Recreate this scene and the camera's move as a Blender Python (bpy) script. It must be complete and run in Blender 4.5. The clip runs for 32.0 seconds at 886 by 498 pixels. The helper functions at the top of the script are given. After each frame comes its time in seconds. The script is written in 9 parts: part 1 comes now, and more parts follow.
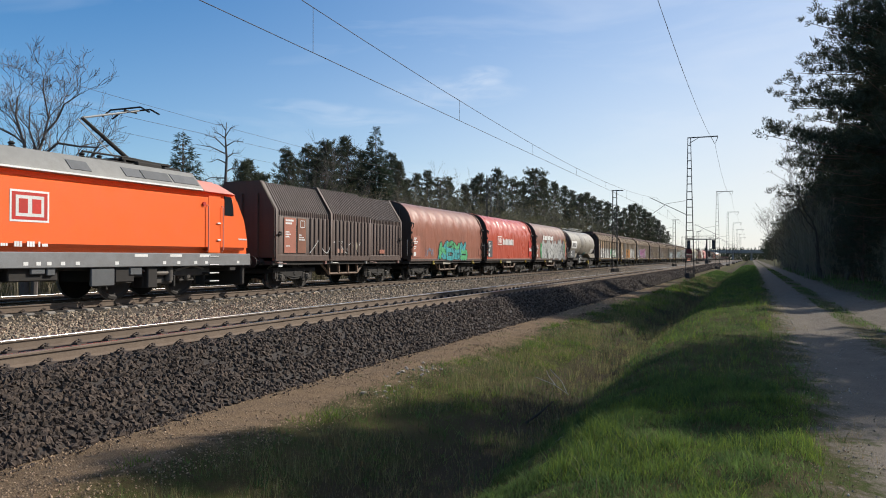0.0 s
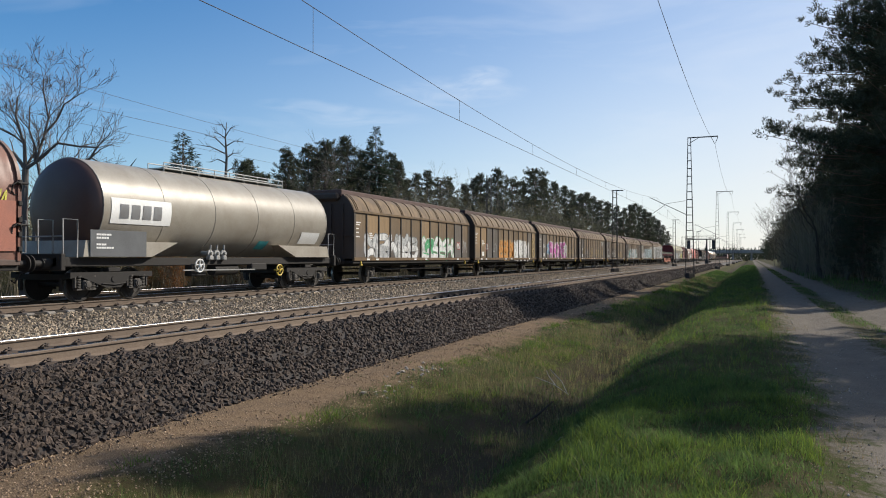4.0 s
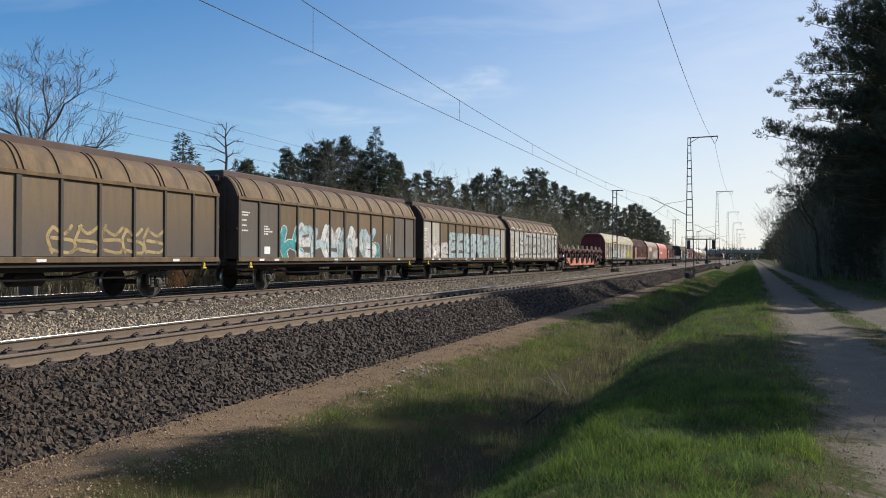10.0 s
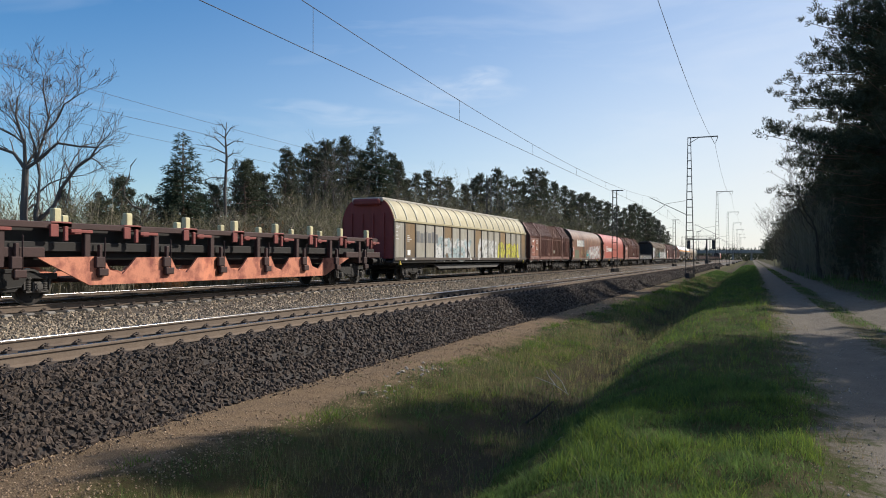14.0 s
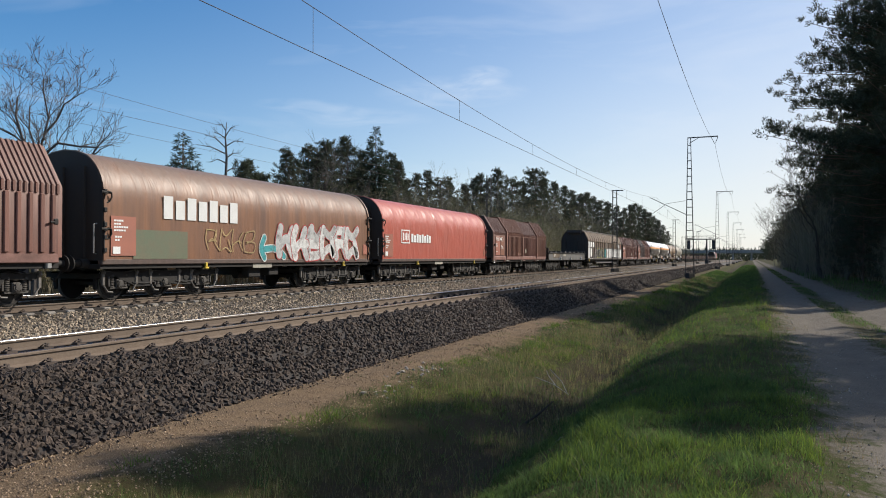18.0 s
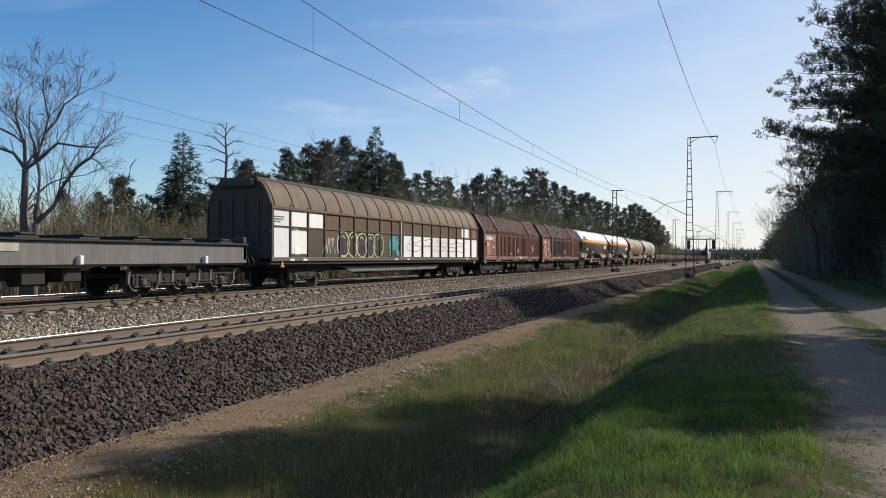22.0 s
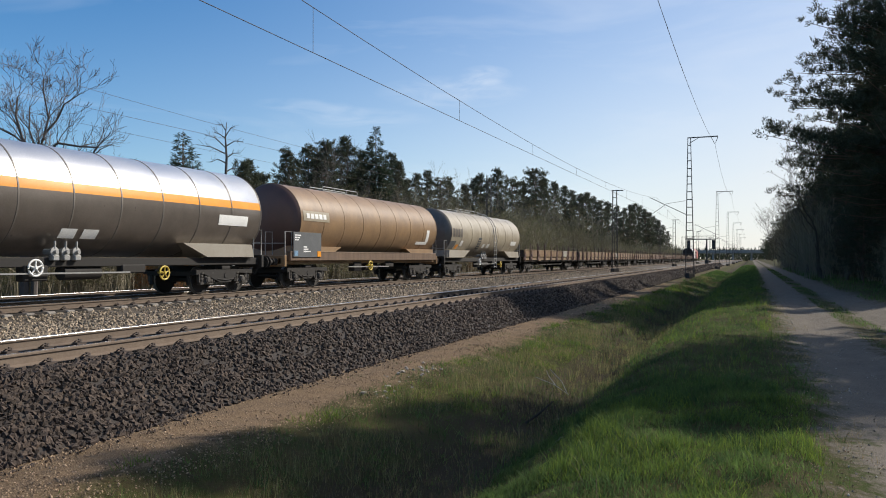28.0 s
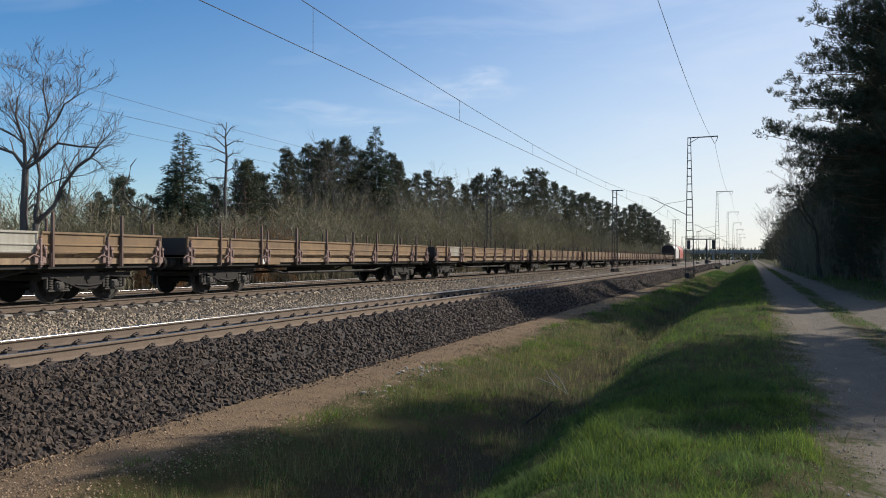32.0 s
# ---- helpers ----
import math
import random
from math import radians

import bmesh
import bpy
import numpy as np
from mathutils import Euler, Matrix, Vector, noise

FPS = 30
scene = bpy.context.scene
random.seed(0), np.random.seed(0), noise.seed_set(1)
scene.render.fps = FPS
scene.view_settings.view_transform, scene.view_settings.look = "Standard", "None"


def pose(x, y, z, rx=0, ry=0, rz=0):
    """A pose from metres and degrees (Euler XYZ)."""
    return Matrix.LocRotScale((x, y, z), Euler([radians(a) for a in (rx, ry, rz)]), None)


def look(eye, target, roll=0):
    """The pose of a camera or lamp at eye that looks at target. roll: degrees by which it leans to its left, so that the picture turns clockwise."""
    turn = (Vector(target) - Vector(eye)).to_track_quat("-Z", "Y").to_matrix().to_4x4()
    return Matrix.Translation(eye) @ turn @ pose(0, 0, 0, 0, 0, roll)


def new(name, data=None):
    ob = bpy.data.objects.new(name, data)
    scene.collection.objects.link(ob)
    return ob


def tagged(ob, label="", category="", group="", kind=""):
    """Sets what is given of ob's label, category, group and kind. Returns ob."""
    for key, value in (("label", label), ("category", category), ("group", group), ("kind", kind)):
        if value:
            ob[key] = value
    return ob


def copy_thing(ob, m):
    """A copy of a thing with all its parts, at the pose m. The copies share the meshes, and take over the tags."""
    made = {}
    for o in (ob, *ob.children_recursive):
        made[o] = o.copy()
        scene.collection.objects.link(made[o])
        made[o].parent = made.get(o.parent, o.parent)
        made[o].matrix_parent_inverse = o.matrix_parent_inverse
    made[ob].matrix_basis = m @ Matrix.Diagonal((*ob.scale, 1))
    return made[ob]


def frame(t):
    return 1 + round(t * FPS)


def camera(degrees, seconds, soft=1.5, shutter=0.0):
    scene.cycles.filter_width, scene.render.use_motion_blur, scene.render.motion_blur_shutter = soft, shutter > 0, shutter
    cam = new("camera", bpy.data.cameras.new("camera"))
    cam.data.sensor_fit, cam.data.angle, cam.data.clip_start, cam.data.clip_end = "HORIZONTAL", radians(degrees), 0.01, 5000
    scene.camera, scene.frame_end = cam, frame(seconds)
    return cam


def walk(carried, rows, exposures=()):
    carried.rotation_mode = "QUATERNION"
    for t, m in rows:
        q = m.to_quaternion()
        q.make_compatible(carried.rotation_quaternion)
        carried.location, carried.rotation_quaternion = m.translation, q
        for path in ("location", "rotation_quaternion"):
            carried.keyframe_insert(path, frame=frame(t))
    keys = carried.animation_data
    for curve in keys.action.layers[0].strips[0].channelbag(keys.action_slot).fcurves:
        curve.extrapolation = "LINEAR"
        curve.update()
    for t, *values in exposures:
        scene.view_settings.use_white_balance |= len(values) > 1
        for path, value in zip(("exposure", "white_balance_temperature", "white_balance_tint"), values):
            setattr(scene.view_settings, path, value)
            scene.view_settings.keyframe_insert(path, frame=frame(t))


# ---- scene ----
SECONDS = 32.0
SPEED = 14.27
EYE = Vector((0.0, 0.0, 1.185))
YAW, PITCH = radians(22.50), radians(0.695)

cam = camera(61.49, SECONDS, soft=1.0)
aim = EYE + Vector((-math.sin(YAW), math.cos(YAW), math.tan(PITCH)))
walk(cam, [(0.0, look(EYE, aim)), (SECONDS, look(EYE, aim))])

# ---- light ----
SUN_EL, SUN_AZ = 35.0, 43.0          # degrees; the azimuth runs from +y towards +x
scene.view_settings.exposure = 0.22


def make_world():
    w = bpy.data.worlds.new("sky")
    scene.world = w
    w.use_nodes = True
    nt = w.node_tree
    nt.nodes.clear()
    out = nt.nodes.new("ShaderNodeOutputWorld")
    bg = nt.nodes.new("ShaderNodeBackground")
    sky = nt.nodes.new("ShaderNodeTexSky")
    sky.sky_type = "NISHITA"
    sky.sun_disc = False
    sky.sun_elevation = radians(SUN_EL)
    sky.sun_rotation = radians(SUN_AZ)
    sky.air_density, sky.dust_density, sky.ozone_density = 1.0, 0.4, 3.6
    bg.inputs["Strength"].default_value = 0.118
    # thin high cirrus
    co = nt.nodes.new("ShaderNodeTexCoord")
    mp = nt.nodes.new("ShaderNodeMapping")
    mp.inputs["Scale"].default_value = (1.6, 1.0, 6.5)
    mp.inputs["Rotation"].default_value = (0.0, 0.12, 0.5)
    nz = nt.nodes.new("ShaderNodeTexNoise")
    nz.inputs["Scale"].default_value = 1.7
    nz.inputs["Detail"].default_value = 5.0
    nz.inputs["Roughness"].default_value = 0.55
    nz.inputs["Distortion"].default_value = 0.5
    rp = nt.nodes.new("ShaderNodeMapRange")
    rp.inputs["From Min"].default_value, rp.inputs["From Max"].default_value = 0.50, 0.80
    rp.inputs["To Min"].default_value, rp.inputs["To Max"].default_value = 0.0, 0.28
    mx = nt.nodes.new("ShaderNodeMix")
    mx.data_type = "RGBA"
    mx.inputs["B"].default_value = (7.5, 7.8, 8.2, 1)
    L = nt.links.new
    L(co.outputs["Generated"], mp.inputs["Vector"])
    L(mp.outputs["Vector"], nz.inputs["Vector"])
    L(nz.outputs["Fac"], rp.inputs["Value"])
    deep = nt.nodes.new("ShaderNodeHueSaturation")
    deep.inputs["Saturation"].default_value = 1.30
    L(sky.outputs["Color"], deep.inputs["Color"])
    L(deep.outputs["Color"], mx.inputs["A"])
    # a few brighter wisps over the wood
    fac = rp.outputs["Result"]
    fine_nz = nt.nodes.new("ShaderNodeTexNoise")
    fine_nz.inputs["Scale"].default_value = 9.0
    fine_nz.inputs["Detail"].default_value = 6.0
    fine_nz.inputs["Distortion"].default_value = 1.2
    L(mp.outputs["Vector"], fine_nz.inputs["Vector"])

    def calc(op, a, b):
        n = nt.nodes.new("ShaderNodeMath")
        n.operation = op
        for i, v in enumerate((a, b)):
            if isinstance(v, float):
                n.inputs[i].default_value = v
            else:
                L(v, n.inputs[i])
        return n.outputs[0]

    for az, el, wide, high, much in ((-19.3, 13.8, 2.2, 0.8, 0.30), (-21.8, 12.6, 6.0, 1.3, 0.24), (-29.6, 10.6, 6.5, 0.9, 0.17), (-33.1, 11.4, 4.0, 0.6, 0.15)):
        az, el = radians(az), radians(el)
        right = Vector((math.cos(az), -math.sin(az), 0.0))
        ahead = Vector((math.sin(az) * math.cos(el), math.cos(az) * math.cos(el), math.sin(el)))
        up = right.cross(ahead)
        tot = None
        for axis, size in ((right, wide), (up, high)):
            dp = nt.nodes.new("ShaderNodeVectorMath")
            dp.operation = "DOT_PRODUCT"
            dp.inputs[1].default_value = tuple(axis / math.sin(radians(size)))
            L(co.outputs["Generated"], dp.inputs[0])
            sq = calc("POWER", calc("ABSOLUTE", dp.outputs["Value"], 0.0), 2.0)
            tot = sq if tot is None else calc("ADD", tot, sq)
        ah = nt.nodes.new("ShaderNodeVectorMath")
        ah.operation = "DOT_PRODUCT"
        ah.inputs[1].default_value = tuple(ahead)
        L(co.outputs["Generated"], ah.inputs[0])
        soft_edge = calc("MULTIPLY", calc("MAXIMUM", calc("SUBTRACT", 1.0, tot), 0.0), calc("GREATER_THAN", ah.outputs["Value"], 0.5))
        ragged = calc("MAXIMUM", calc("MULTIPLY", calc("SUBTRACT", fine_nz.outputs["Fac"], 0.34), 3.0), 0.0)
        fac = calc("ADD", fac, calc("MULTIPLY", calc("MULTIPLY", soft_edge, much), ragged))
    fac = calc("MINIMUM", fac, 0.85)
    L(fac, mx.inputs["Factor"])
    # pale haze that thickens towards the horizon, all round
    sp = nt.nodes.new("ShaderNodeSeparateXYZ")
    hz = nt.nodes.new("ShaderNodeMapRange")
    hz.inputs["From Min"].default_value, hz.inputs["From Max"].default_value = 0.0, 0.36
    hz.inputs["To Min"].default_value, hz.inputs["To Max"].default_value = 0.70, 0.0
    hz.interpolation_type = "SMOOTHSTEP"
    m3 = nt.nodes.new("ShaderNodeMix")
    m3.data_type = "RGBA"
    m3.inputs["B"].default_value = (6.3, 6.3, 6.35, 1)
    L(co.outputs["Generated"], sp.inputs[0])
    L(sp.outputs["Z"], hz.inputs["Value"])
    # haze glows brighter on the sun's side
    ds = nt.nodes.new("ShaderNodeVectorMath")
    ds.operation = "DOT_PRODUCT"
    ds.inputs[1].default_value = (math.sin(radians(SUN_AZ)) * math.cos(radians(SUN_EL)), math.cos(radians(SUN_AZ)) * math.cos(radians(SUN_EL)), math.sin(radians(SUN_EL)))
    L(co.outputs["Generated"], ds.inputs[0])
    near_sun = calc("MAXIMUM", ds.outputs["Value"], 0.0)
    low = calc("MULTIPLY", hz.outputs["Result"], calc("ADD", calc("MULTIPLY", near_sun, 1.25), 0.06))
    glow = calc("MULTIPLY", calc("POWER", near_sun, 2.4), 0.74)
    L(calc("MINIMUM", calc("ADD", low, glow), 0.9), m3.inputs["Factor"])
    L(mx.outputs["Result"], m3.inputs["A"])
    L(m3.outputs["Result"], bg.inputs["Color"])
    L(bg.outputs["Background"], out.inputs["Surface"])


make_world()
sun_data = bpy.data.lights.new("sun", "SUN")
sun_data.energy, sun_data.angle, sun_data.color = 4.7, radians(0.55), (1.0, 0.93, 0.82)
sun = new("sun", sun_data)
sun_way = Vector((math.sin(radians(SUN_AZ)) * math.cos(radians(SUN_EL)),
                  math.cos(radians(SUN_AZ)) * math.cos(radians(SUN_EL)), math.sin(radians(SUN_EL))))
sun.matrix_world = look(sun_way * 200, (0, 0, 0))


# ---- materials ----
def rgba(c):
    return (c[0], c[1], c[2], 1.0)


def M(name, col, rough=0.7, metal=0.0, col2=None, scale=2.0, fine=40.0, var=0.5, bump=0.15, rnd=0.12,
      streak=False, island=0.0, lo=0.35, hi=0.7, grad=None, crease=0.0):
    """A weathered surface: two colours mixed by coarse stains and a fine grain, and a fine relief."""
    m = bpy.data.materials.new(name)
    m.use_nodes = True
    nt = m.node_tree
    N, L = nt.nodes.new, nt.links.new
    b = nt.nodes["Principled BSDF"]
    if col2 is None:
        col2 = tuple(c * 0.55 for c in col)
    tc = N("ShaderNodeTexCoord")
    mp = N("ShaderNodeMapping")
    mp.inputs["Scale"].default_value = (3.0, 3.0, 0.35) if streak else (1, 1, 1)
    L(tc.outputs["Object"], mp.inputs["Vector"])
    oi = N("ShaderNodeObjectInfo")
    ad = N("ShaderNodeVectorMath")
    ml = N("ShaderNodeMath")
    ml.operation = "MULTIPLY"
    ml.inputs[1].default_value = 37.0
    L(oi.outputs["Random"], ml.inputs[0])
    L(mp.outputs["Vector"], ad.inputs[0])
    L(ml.outputs[0], ad.inputs[1])
    n1 = N("ShaderNodeTexNoise")
    n1.inputs["Scale"].default_value = scale
    n1.inputs["Detail"].default_value = 6
    n1.inputs["Roughness"].default_value = 0.62
    n2 = N("ShaderNodeTexNoise")
    n2.inputs["Scale"].default_value = fine
    n2.inputs["Detail"].default_value = 3
    L(ad.outputs[0], n1.inputs["Vector"])
    L(tc.outputs["Object"], n2.inputs["Vector"])
    r1 = N("ShaderNodeMapRange")
    r1.inputs["From Min"].default_value, r1.inputs["From Max"].default_value = lo, hi
    r1.inputs["To Max"].default_value = var
    L(n1.outputs["Fac"], r1.inputs["Value"])
    mx = N("ShaderNodeMix")
    mx.data_type = "RGBA"
    mx.inputs["A"].default_value, mx.inputs["B"].default_value = rgba(col), rgba(col2)
    L(r1.outputs["Result"], mx.inputs["Factor"])
    stained = mx.outputs["Result"]
    if grad:
        # road dust and soot that gathers towards one height
        sx = N("ShaderNodeSeparateXYZ")
        L(tc.outputs["Object"], sx.inputs[0])
        zz = N("ShaderNodeMath")
        zz.operation = "MULTIPLY_ADD"
        zz.inputs[1].default_value = 1.1
        L(n1.outputs["Fac"], zz.inputs[0])
        L(sx.outputs["Z"], zz.inputs[2])
        gr = N("ShaderNodeMapRange")
        gr.inputs["From Min"].default_value, gr.inputs["From Max"].default_value = grad[0] + 0.55, grad[1] + 0.55
        L(zz.outputs[0], gr.inputs["Value"])
        m2 = N("ShaderNodeMix")
        m2.data_type = "RGBA"
        m2.inputs["B"].default_value = rgba(grad[2])
        L(stained, m2.inputs["A"])
        L(gr.outputs["Result"], m2.inputs["Factor"])
        stained = m2.outputs["Result"]
    r2 = N("ShaderNodeMapRange")
    r2.inputs["To Min"].default_value, r2.inputs["To Max"].default_value = 0.75, 1.25
    L(n2.outputs["Fac"], r2.inputs["Value"])
    hs = N("ShaderNodeHueSaturation")
    L(stained, hs.inputs["Color"])
    val = N("ShaderNodeMath")
    val.operation = "MULTIPLY"
    L(r2.outputs["Result"], val.inputs[0])
    rr = N("ShaderNodeMapRange")
    spread = island if island else rnd
    rr.inputs["To Min"].default_value, rr.inputs["To Max"].default_value = 1 - spread, 1 + spread
    if island:
        geo = N("ShaderNodeNewGeometry")
        L(geo.outputs["Random Per Island"], rr.inputs["Value"])
    else:
        L(oi.outputs["Random"], rr.inputs["Value"])
    L(rr.outputs["Result"], val.inputs[1])
    L(val.outputs[0], hs.inputs["Value"])
    L(hs.outputs["Color"], b.inputs["Base Color"])
    b.inputs["Metallic"].default_value = metal
    if bump == 0:
        b.inputs["Specular IOR Level"].default_value = 0.2
    r3 = N("ShaderNodeMapRange")
    r3.inputs["To Min"].default_value, r3.inputs["To Max"].default_value = max(0.05, rough - 0.12), min(1, rough + 0.12)
    L(n1.outputs["Fac"], r3.inputs["Value"])
    L(r3.outputs["Result"], b.inputs["Roughness"])
    if bump:
        bp = N("ShaderNodeBump")
        bp.inputs["Strength"].default_value = bump
        bp.inputs["Distance"].default_value = 0.02
        L(n2.outputs["Fac"], bp.inputs["Height"])
        if crease:
            # slack folds in stretched cloth
            ms = N("ShaderNodeMapping")
            ms.inputs["Scale"].default_value = (0.8, 1.5, 0.55)
            n3 = N("ShaderNodeTexNoise")
            n3.inputs["Scale"].default_value = 0.9
            n3.inputs["Detail"].default_value = 2
            n3.inputs["Distortion"].default_value = 1.0
            b3 = N("ShaderNodeBump")
            b3.inputs["Strength"].default_value = crease
            b3.inputs["Distance"].default_value = 0.12
            L(ad.outputs[0], ms.inputs["Vector"])
            L(ms.outputs["Vector"], n3.inputs["Vector"])
            L(n3.outputs["Fac"], b3.inputs["Height"])
            L(b3.outputs["Normal"], bp.inputs["Normal"])
        L(bp.outputs["Normal"], b.inputs["Normal"])
    return m


